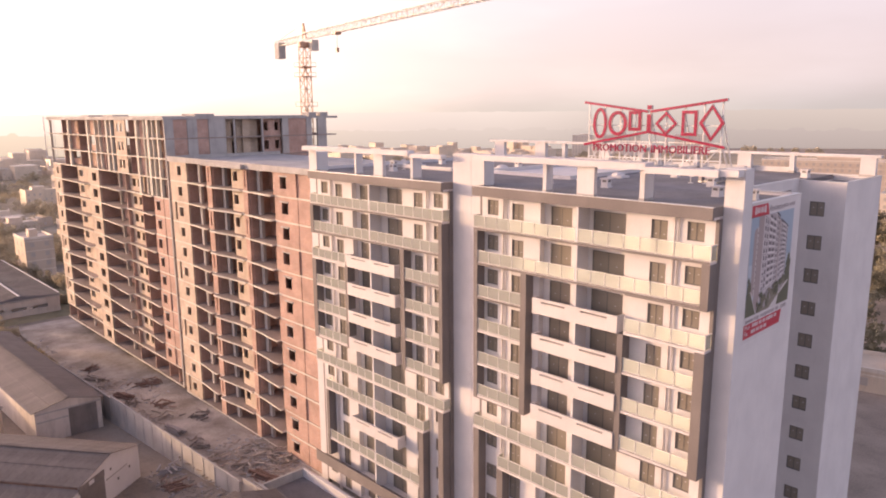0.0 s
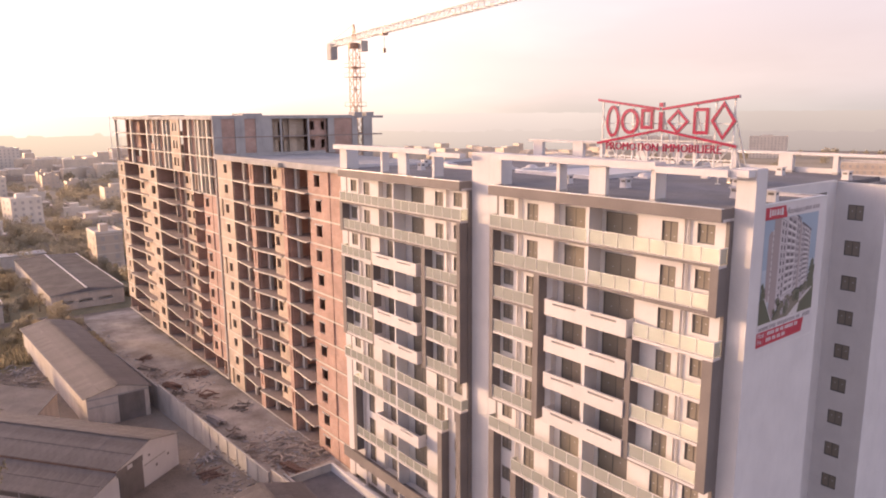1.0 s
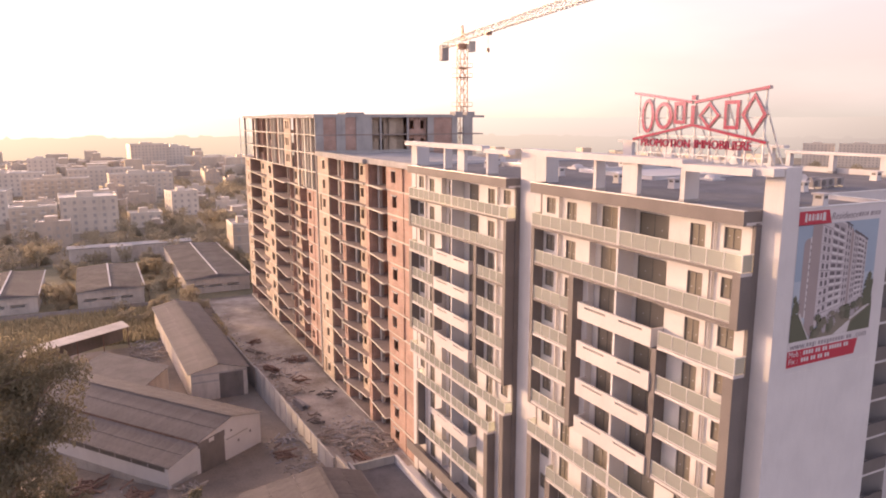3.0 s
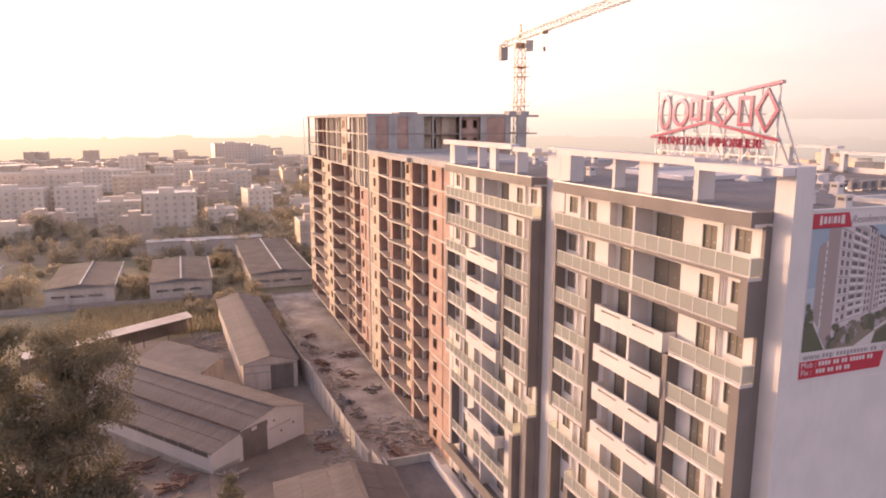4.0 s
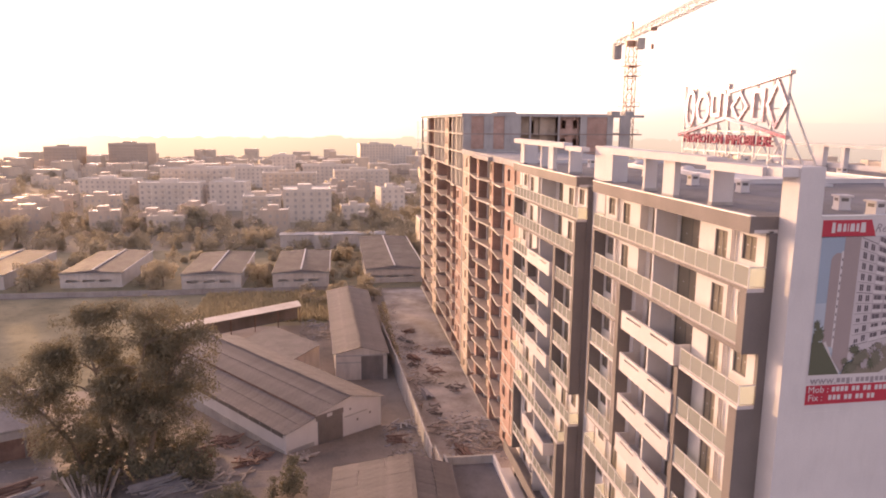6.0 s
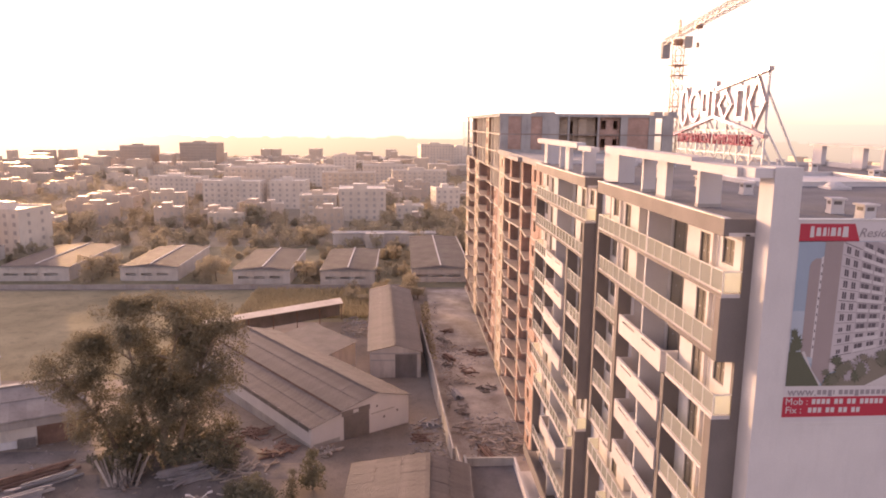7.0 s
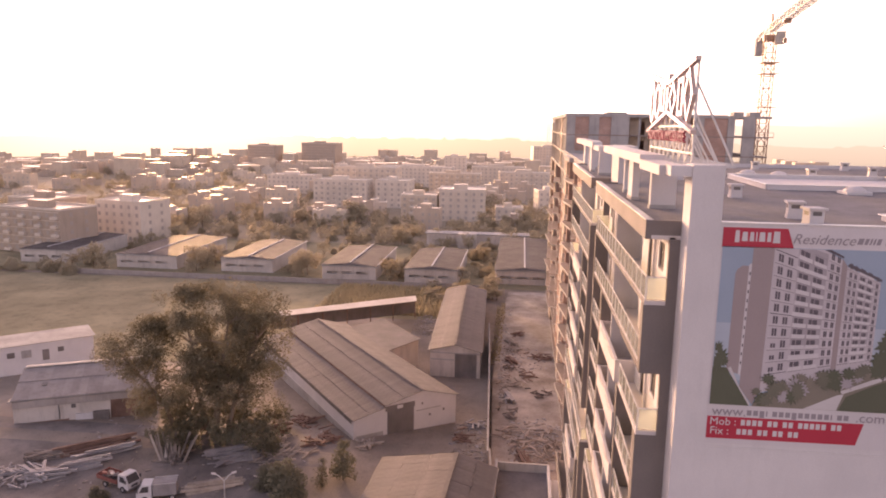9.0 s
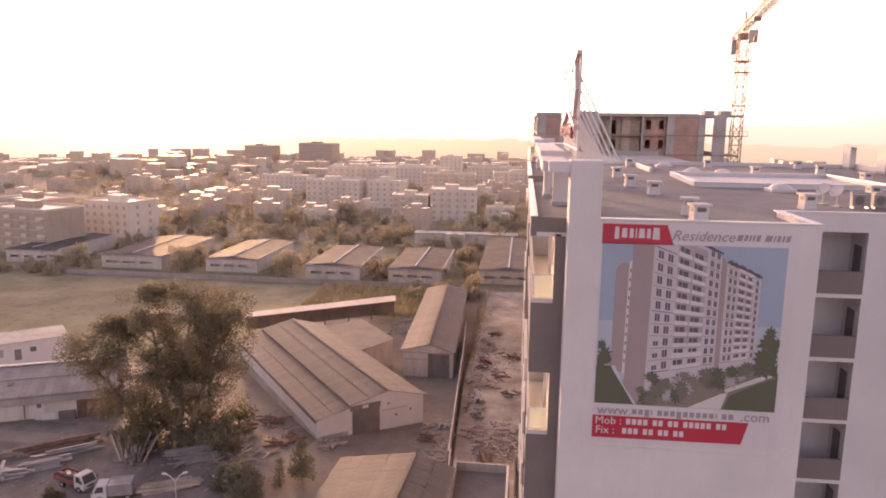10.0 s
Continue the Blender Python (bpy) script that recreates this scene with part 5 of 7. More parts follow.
def gable_shed(origin, e, a, profile, length, roof_mat, wall_mat, label, base=0.0, openings=(), sheets=None, eave=0.4):
    """A shed whose front runs along e from origin, and which reaches back along a. profile: (distance along the front, height) of the roof."""
    s = thing("shed", label, "shed", "workshop sheds")
    o, e, a = Vector((*origin, 0)), Vector((*e, 0)).normalized(), Vector((*a, 0)).normalized()
    n = len(profile)

    def pt(u, v, z):
        p = o + e * u + a * v
        return (p.x, p.y, z)
    # front and rear walls as prisms under the profile
    for v0, v1, nm in ((0.0, 0.25, "front_wall"), (length - 0.25, length, "rear_wall")):
        ring0 = [pt(profile[0][0], v0, base)] + [pt(u, v0, z - 0.06) for u, z in profile] + [pt(profile[-1][0], v0, base)]
        ring1 = [pt(profile[0][0], v1, base)] + [pt(u, v1, z - 0.06) for u, z in profile] + [pt(profile[-1][0], v1, base)]
        m = len(ring0)
        part(nm, Shape().add(ring0 + ring1, [tuple(range(m)), tuple(range(m, 2 * m))[::-1]] + [(i, (i + 1) % m, m + (i + 1) % m, m + i) for i in range(m)]), wall_mat, s)
    for (u, z), nm in ((profile[0], "side_wall"), (profile[-1], "side_wall")):
        w = 0.25 if u == profile[0][0] else -0.25
        part(nm, Shape().add([pt(u, 0.25, base), pt(u + w, 0.25, base), pt(u + w, length - 0.25, base), pt(u, length - 0.25, base), pt(u, 0.25, z - 0.1), pt(u + w, 0.25, z - 0.1), pt(u + w, length - 0.25, z - 0.1), pt(u, length - 0.25, z - 0.1)],
             [(0, 1, 2, 3), (4, 5, 6, 7), (0, 1, 5, 4), (1, 2, 6, 5), (2, 3, 7, 6), (3, 0, 4, 7)]), wall_mat, s)
    # roof sheets, each strip its own part, with a small overhang
    for i, ((u0, z0), (u1, z1)) in enumerate(zip(profile, profile[1:])):
        if abs(u1 - u0) < 0.3:
            part("clerestory", Shape().add([pt(u0, -0.1, z0 - 0.1), pt(u0, length, z0 - 0.1), pt(u0, length, z1), pt(u0, -0.1, z1), pt(u0 + 0.08, -0.1, z0 - 0.1), pt(u0 + 0.08, length, z0 - 0.1), pt(u0 + 0.08, length, z1), pt(u0 + 0.08, -0.1, z1)],
                 [(0, 1, 2, 3), (7, 6, 5, 4), (0, 4, 5, 1), (2, 6, 7, 3), (1, 5, 6, 2), (0, 3, 7, 4)]), RUST, s)
            continue
        k = (z1 - z0) / (u1 - u0)
        if i == 0:
            u0, z0 = u0 - eave, z0 - eave * k
        if i == n - 2:
            u1, z1 = u1 + 0.4, z1 + 0.4 * k
        if sheets:
            # overlapping courses of separate sheets, a little uneven
            rows, cols = (max(1, round(sheets[0] * (u1 - u0) / 6.2)), round((length + 0.7) / sheets[1])) if sheets[0] == 2 else (2 if u1 - u0 < 6 else 3, round((length + 0.7) / sheets[1]))
            wide, uneven = (length + 0.7) / cols, random.Random(i * 7 + int(length))
            for r in range(rows):
                ua, ub = u0 + (u1 - u0) * r / rows, u0 + (u1 - u0) * (r + 1) / rows
                za, zb = z0 + k * (ua - u0), z0 + k * (ub - u0)
                low, high = (0.03, 0.0) if k > 0 else (0.0, 0.03)
                me = Shape().slab([pt(ua, -0.35, za + 0.05 + low), pt(ub, -0.35, zb + 0.05 + high), pt(ub, wide - 0.352, zb + 0.05 + high), pt(ua, wide - 0.352, za + 0.05 + low)], 0.05).mesh("roof_sheet", roof_mat)
                for j in range(cols):
                    off = a * (wide * j) + e * uneven.uniform(-0.04, 0.04) + Vector((0, 0, uneven.uniform(0, 0.008)))
                    part("roof_sheet", me, roof_mat, s, "", off)
            continue
        strips = max(1, round(length / 5.5))
        for j in range(strips):
            v0, v1 = -0.35 + (length + 0.7) * j / strips, -0.35 + (length + 0.7) * (j + 1) / strips
            lift = 0.008 * (j % 2)
            part("roof_sheet", Shape().slab([pt(u0, v0, z0 + 0.05 + lift), pt(u1, v0, z1 + 0.05 + lift), pt(u1, v1 + 0.08, z1 + 0.05 + lift), pt(u0, v1 + 0.08, z0 + 0.05 + lift)], 0.06), roof_mat, s)
    # gutter along the first eave, ridge cap
    part("gutter", Shape().bar(pt(profile[0][0] - eave - 0.05, -0.3, profile[0][1] - 0.05), pt(profile[0][0] - eave - 0.05, length + 0.3, profile[0][1] - 0.05), 0.12, 0.12), DOOR_GREY, s)
    top = max(profile, key=lambda q: q[1])
    part("ridge_cap", Shape().bar(pt(top[0], -0.35, top[1] + 0.13), pt(top[0], length + 0.3, top[1] + 0.13), 0.5, 0.06), roof_mat, s)
    for nm, u0, u1, z0, z1, m, proud in openings:
        part(nm, Shape().add([pt(u0, -proud, z0), pt(u1, -proud, z0), pt(u1, 0.02, z0), pt(u0, 0.02, z0), pt(u0, -proud, z1), pt(u1, -proud, z1), pt(u1, 0.02, z1), pt(u0, 0.02, z1)],
             [(3, 2, 1, 0), (4, 5, 6, 7), (0, 1, 5, 4), (1, 2, 6, 5), (2, 3, 7, 6), (3, 0, 4, 7)]), m, s)
    return s


ROOFING = sheeting("fibre_cement_sheets", (0.15, 0.13, 0.123), (0.22, 0.192, 0.182), 0.18, 0.93)
ROOFING_X = sheeting("weathered_roof_sheets", (0.15, 0.13, 0.123), (0.22, 0.192, 0.182), 0.18, 0.0)
s1 = gable_shed((-79.6, 19.3), (-0.60, 0.80), (-0.80, -0.60), [(0, 2.35), (4.8, 3.35), (4.82, 3.62), (11.0, 4.85), (16.9, 3.1)], 43, ROOFING, WHITE,
                "long pale plastered workshop with a weathered sheet roof", -2.6, [("sliding_door", 5.3, 9.6, -1.3, 2.6, DOOR_GREY, 0.1), ("gable_boarding", 5.0, 9.8, 2.6, 3.4, DOOR_GREY, 0.04), ("plate", 6.9, 7.8, 2.75, 3.25, WHITE, 0.07), ("vent_hole", 12.2, 12.5, 0.6, 0.95, FRAME, 0.03), ("vent_hole", 14.6, 14.9, 1.0, 1.35, FRAME, 0.03), ("vent_hole", 10.9, 11.2, 2.6, 2.9, FRAME, 0.03), ("low_wall", 0.4, 4.6, -2.6, -0.2, GREY_WALL, 0.05), ("ledge", 10.0, 14.2, 1.72, 1.84, GREY_WALL, 0.08)], sheets=(2, 1.1), eave=0.12)
sa, se = Vector((-0.80, -0.60, 0)), Vector((-0.60, 0.80, 0))
so = Vector((-79.6, 19.3, 0)) - se * 0.02
for v in range(14):
    p, q = so + sa * (0.6 + 3.0 * v), so + sa * (3.45 + 3.0 * v)
    part("ribbon_window", Shape().bar((p.x, p.y, 1.86), (q.x, q.y, 1.86), 0.06, 0.62), FRAME, s1)
p, q = so + sa * 0.3, so + sa * 41.5
part("plinth", Shape().bar((p.x, p.y, -1.45), (q.x, q.y, -1.45), 0.08, 2.4), GREY_WALL, s1, "bare grey plinth")
gable_shed((-106.6, 17.8), (-0.90, 0.43), (-0.804, -0.595), [(0, 3.3), (5, 3.1), (12.0, 2.8)], 16, ROOFING, SHED_WALL, "low workshop annexe with a patched sheet roof", -3.0)
# The doorway is a flat dark panel painting the shade of an open bay.
gable_shed((-111.6, 26.0), (0.02, 1.0), (-0.999, -0.035), [(0, 2.8), (4.6, 3.95), (9.3, 2.75)], 49, ROOFING_X, SHED_WALL, "long narrow store shed beside the yard wall", -3.0,
           [("doorway", 4.6, 8.6, -2.4, 2.3, DOOR_GREY, 0.03), ("lintel", 0.1, 9.2, 2.2, 2.45, GREY_WALL, 0.08), ("band", 0.2, 4.5, 0.9, 1.15, GREY_WALL, 0.04)], sheets=(2, 1.15))
gable_shed((-35.0, 38.0), (-0.05, -1.0), (-1.0, 0.05), [(0, 3.0), (4.6, 4.4), (13.5, 3.0)], 32, ROOFING_X, SHED_WALL, "shed with a patched sheet roof near the basin", sheets=(3, 1.1))
can = thing("open_canopy", "open-fronted lean-to with a pale sheet roof", "shed", "workshop sheds")
part("roof", Shape().slab([(-130.8, -11.6, 2.95), (-151.3, 17.3, 2.95), (-145.9, 18.4, 3.05), (-126.8, -10.0, 3.05)], 0.12), SHED_WALL, can, "pale sheet roof")
for i in range(7):
    f = i / 6
    part("post", Shape().box(-127.4 - 18.4 * f, -127.2 - 18.4 * f, -9.7 + 27.6 * f, -9.5 + 27.6 * f, -0.9, 2.95), RUST, can)
part("back_wall", Shape().bar((-130.6, -11.4, 1.0), (-150.9, 17.1, 0.7), 0.2, 3.8), DOOR_GREY, can)
# low sheds on the far side of the big tree
LS = (-0.43, 0.903)
LOW_FASCIA = surface("stained_cement_fascia", (0.34, 0.295, 0.27), (0.45, 0.40, 0.37), 0.8, 0.9, 0.1, 0.3)
# Both doorways are flat rust-coloured panels imitating the shade in deep open bays.
gable_shed((-77.18, -30.52), LS, (-0.903, -0.43), [(0, 3.1), (9.6, 3.1), (19.4, 3.1)], 0.6, GREY_WALL, SHED_WALL, "long low plastered workshop front", -2.5,
           [("fascia", 0.02, 19.38, 1.95, 3.0, LOW_FASCIA, 0.28), ("doorway", 12.9, 16.6, -1.7, 1.9, RUST, 0.03), ("post", 16.6, 16.9, -1.7, 1.9, DOOR_GREY, 0.1), ("doorway", 16.9, 19.3, -1.7, 1.9, RUST, 0.03),
            ("window_opening", 7.6, 8.2, 1.2, 1.8, FRAME, 0.03), ("leaning_panel", 8.1, 10.4, -1.7, 0.25, WHITE, 0.25), ("lean_to", 10.5, 12.7, -1.7, 0.4, DOOR_GREY, 0.7), ("red_plinth", 0.0, 7.2, -2.3, -0.4, RUST, 0.06), ("downpipe", 5.9, 6.02, -0.3, 1.95, FRAME, 0.12)])
LOW_ROOF = sheeting("pale_grey_roof_sheets", (0.29, 0.25, 0.23), (0.38, 0.335, 0.31), 0.18, 0.45)
low = thing("workshop_roof", "long single-pitch sheet roof over a low workshop", "shed", "workshop sheds")
e, a = Vector((-0.43, 0.903, 0)), Vector((-0.903, -0.43, 0))
o = Vector((-77.3, -30.3, 0))
for j in range(18):
    p0, p1 = o + e * (j * 1.08 - 0.3), o + e * (j * 1.08 + 0.83)
    for va, za, vb, zb in ((-0.45, 3.27 + 0.01 * (j % 2), 4.7, 4.3), (4.55, 4.36, 9.0, 5.22)):
        part("roof_sheet", Shape().slab([(*(p0 + a * va).xy, za), (*(p1 + a * va).xy, za), (*(p1 + a * vb).xy, zb), (*(p0 + a * vb).xy, zb)], 0.05), LOW_ROOF, low)
part("skylight", Shape().slab([(*(o + e * 3.1 + a * 3.0).xy, 4.1), (*(o + e * 3.8 + a * 3.0).xy, 4.1), (*(o + e * 3.8 + a * 3.8).xy, 4.28), (*(o + e * 3.1 + a * 3.8).xy, 4.28)], 0.12), FRAME, low, "small dark roof hatch")
part("rear_wall", Shape().bar((*(o + a * 9.1).xy, 1.3), (*(o + e * 19.2 + a * 9.1).xy, 1.3), 0.2, 7.6), WHITE, low)
# Wide pale bar puts the light on the roof's upper edge into colour.
part("verge", Shape().bar((*(o + a * 9.0).xy, 5.32), (*(o + e * 19.4 + a * 9.0).xy, 5.32), 0.9, 0.1), SHED_WALL, low, "pale strip drawing the lit top edge of the roof")
for v in (0.1, 19.1):
    part("end_wall", Shape().bar((*(o + e * v + a * 0.7).xy, 0.3), (*(o + e * v + a * 9.0).xy, 0.3), 0.2, 5.6), SHED_WALL, low)
gable_shed((-77.5, -72.0), (-0.66, 0.75), (-0.75, -0.66), [(0, 3.5), (0.02, 3.5), (30.0, 3.5), (46.0, 3.5)], 7.5, GREY_WALL, WHITE, "low white flat-roofed workshop", -2.5,
           [("window_opening", 32.0, 33.2, 1.3, 2.3, FRAME, 0.03), ("window_opening", 34.2, 35.8, 1.0, 2.4, GREY_WALL, 0.04), ("door", 37.5, 38.6, 0.1, 2.1, DOOR_GREY, 0.03), ("window_opening", 40.0, 41.0, 1.3, 2.2, FRAME, 0.03)])


# ---- row of warehouses beyond the field ----
WAREHOUSE_ROOF = sheeting("dark_warehouse_sheets", (0.095, 0.08, 0.074), (0.15, 0.13, 0.12), 0.18, 0.0)


def warehouse(x0, x1, y0, y1, eave, ridge, label):
    w = thing("warehouse", label, "warehouse", "warehouses beyond the field")
    g, m = ground_z(x0) - 0.3, (y0 + y1) / 2
    wins = [(y0 + 1.5 + i * (y1 - y0 - 3) / 3, y0 + 1.5 + (i + 0.7) * (y1 - y0 - 3) / 3, g + 1.9, g + 2.7) for i in range(3)]
    part("front_wall", Shape().wall("y", y0, y1, x0 - 0.25, x0, g, eave - 0.4, wins), SHED_WALL, w)
    part("fascia", Shape().box(x0 - 0.3, x0 + 0.25, y0 - 0.2, y1 + 0.2, eave - 0.4, eave), GREY_WALL, w)
    for y in (y0, y1 - 0.25):
        part("side_wall", Shape().box(x1, x0 - 0.26, y, y + 0.25, g, eave - 0.1), SHED_WALL, w)
    part("rear_wall", Shape().box(x1 - 0.25, x1, y0, y1, g, eave - 0.1), SHED_WALL, w)
    part("interior", Shape().box(x1 + 1, x0 - 1.2, y0 + 1, y1 - 1, g, eave - 1), DARK, w)
    for ya, yb in ((y0 - 0.3, m), (y1 + 0.3, m)):
        n = 5
        for j in range(n):
            xa, xb = x0 - 1.5 + (x1 - x0 + 1.5) * j / n, x0 - 1.5 + (x1 - x0 + 1.5) * (j + 1) / n
            part("roof_sheet", Shape().slab([(xa, ya, eave), (xb, ya, eave), (xb, yb, ridge), (xa, yb, ridge)], 0.08), WAREHOUSE_ROOF, w)
    part("hip_sheet", Shape().add([(x0 + 0.3, y0 - 0.3, eave), (x0 + 0.3, y1 + 0.3, eave), (x0 - 1.5, m, ridge + 0.02), (x0 - 1.5, y0 - 0.3, eave + 0.02), (x0 - 1.5, y1 + 0.3, eave + 0.02)], [(0, 1, 2), (0, 2, 3), (1, 4, 2)]), WAREHOUSE_ROOF, w)
    # White ridge and verge strips paint in the bright sunlit roof edges.
    part("ridge_cap", Shape().bar((x0 - 1.5, m, ridge + 0.1), (x1, m, ridge + 0.1), 0.4, 0.12), WHITE, w, "ridge capping whitened to draw the sunlit ridge line")
    part("verge", Shape().bar((x0 - 1.5, y1 + 0.3, eave + 0.08), (x1, y1 + 0.3, eave + 0.08), 0.25, 0.14), WHITE, w)


for y0, y1, x0, x1 in ((-16.8, -0.5, -190, -224), (8.3, 24.0, -189, -224), (-50.5, -34.0, -195, -230), (-85.0, -65.0, -195, -233), (34.8, 52.0, -192, -252), (-120, -103, -198, -232)):
    warehouse(x0, x1, y0, y1, ground_z(x0) + 4.3, ground_z(x0) + 4.85, "low warehouse with a shallow pitched sheet roof")
compound_wall((-184.5, -95.0), (-183.0, 34.0), -1.25, "low earth-coloured wall at the edge of the field", 4.0, LOW_FASCIA)
hall = thing("warehouse", "long low pale hall behind the warehouses", "warehouse", "warehouses beyond the field")
part("wall", Shape().box(-262, -268, 5, 45, ground_z(-262) - 0.3, ground_z(-262) + 4.5), SHED_WALL, hall)
part("roof", Shape().box(-261.5, -268.5, 4.5, 45.5, ground_z(-262) + 4.5, ground_z(-262) + 4.8), CONCRETE, hall)
part("tank", Shape().box(-255, -260, 18, 25, ground_z(-258), ground_z(-258) + 5.6), SHED_WALL, hall)

# ---- field, road, reeds ----
def draped(name, outline, material, label, category, lift=0.02):
    """A ground cover that follows the land: a strip cut along x."""
    s = Shape()
    (x0, x1), (y0, y1) = outline
    n = 12
    for i in range(n):
        a, b = x0 + (x1 - x0) * i / n, x0 + (x1 - x0) * (i + 1) / n
        s.add([(a, y0, ground_z(a) + lift), (a, y1, ground_z(a) + lift), (b, y1, ground_z(b) + lift), (b, y0, ground_z(b) + lift)], [(0, 1, 2, 3)])
    return tagged(part(name, s, material), label, category, kind="structure")


draped("field", ((-182.5, -112.0), (-220.0, -9.0)), FIELD, "rough dry grass field behind the workshops", "field", 0.03)
draped("field", ((-182.5, -149.0), (-9.0, 24.0)), FIELD, "rough dry grass field behind the workshops", "field", 0.03)
draped("field", ((-258.0, -185.0), (-240.0, 60.0)), FIELD, "grassy ground between the warehouses", "field", 0.03)
draped("road", ((-80.0, -30.0), (-60.0, 14.0)), TARMAC, "worn grey tarmac of the timber yard", "road", 0.015)
draped("road", ((-84.0, -70.0), (-6.0, 19.0)), TARMAC, "worn grey tarmac lane beside the workshop", "road", 0.024)
# Lighter than the near earth: the distance haze is put into its colour.
TOWN = surface("haze_toned_town_ground", (0.34, 0.28, 0.205), (0.46, 0.385, 0.29), 0.03, 1.0, 0.1, 0.3, fine=8)
TOWN.node_tree.nodes["Principled BSDF"].inputs["Specular IOR Level"].default_value = 0.1
draped("town_ground", ((-1600.0, -258.0), (-1500.0, 900.0)), TOWN, "pale haze-toned ground between the houses of the town", "ground", 0.05)


def blades(name, count, box, height, material, label, width=0.35, seed=3):
    rnd = random.Random(seed)
    s = Shape()
    for _ in range(count):
        x, y = rnd.uniform(*box[0]), rnd.uniform(*box[1])
        z = land_z(x, y)
        h, a = height * rnd.uniform(0.5, 1.2), rnd.uniform(0, 6.28)
        w = width * rnd.uniform(0.6, 1.4)
        dx, dy = math.cos(a) * w, math.sin(a) * w
        lx, ly = rnd.uniform(-0.4, 0.4), rnd.uniform(-0.4, 0.4)
        s.add([(x - dx, y - dy, z), (x + dx, y + dy, z), (x + lx + dx * 0.3, y + ly + dy * 0.3, z + h), (x + lx - dx * 0.3, y + ly - dy * 0.3, z + h)], [(0, 1, 2, 3)])
    return tagged(part(name, s, material), label, "grass", kind="stuff")


blades("reeds", 9000, ((-181, -152), (-8, 33)), 1.3, REED, "tall dry reeds at the edge of the field", 0.22)
blades("weeds", 700, ((-166, -118), (36.6, 38.6)), 0.3, REED, "scrubby weeds along the yard wall", 0.16, 4)


# ---- trees ----
def leaf_cloud(clumps, per, size, seed, hollow=0.35):
    """Many small leaf sprays gathered in uneven clumps (x, y, z, radius)."""
    rnd = random.Random(seed)
    s = Shape()
    for cx_, cy_, cz_, r in clumps:
        for _ in range(int(per * r * r)):
            d = Vector((rnd.gauss(0, 1), rnd.gauss(0, 1), rnd.gauss(0, 0.8))).normalized()
            p = Vector((cx_, cy_, cz_)) + d * r * (hollow + (1 - hollow) * rnd.random() ** 0.6)
            u = Vector((rnd.gauss(0, 1), rnd.gauss(0, 1), rnd.gauss(0, 1) - 0.6)).normalized() * size * rnd.uniform(0.6, 1.4)
            v = u.orthogonal().normalized() * size * rnd.uniform(0.35, 0.7)
            s.add([p - u * 0.5, p + v * 0.5, p + u * 0.5, p - v * 0.5], [(0, 1, 2, 3)])
    return s


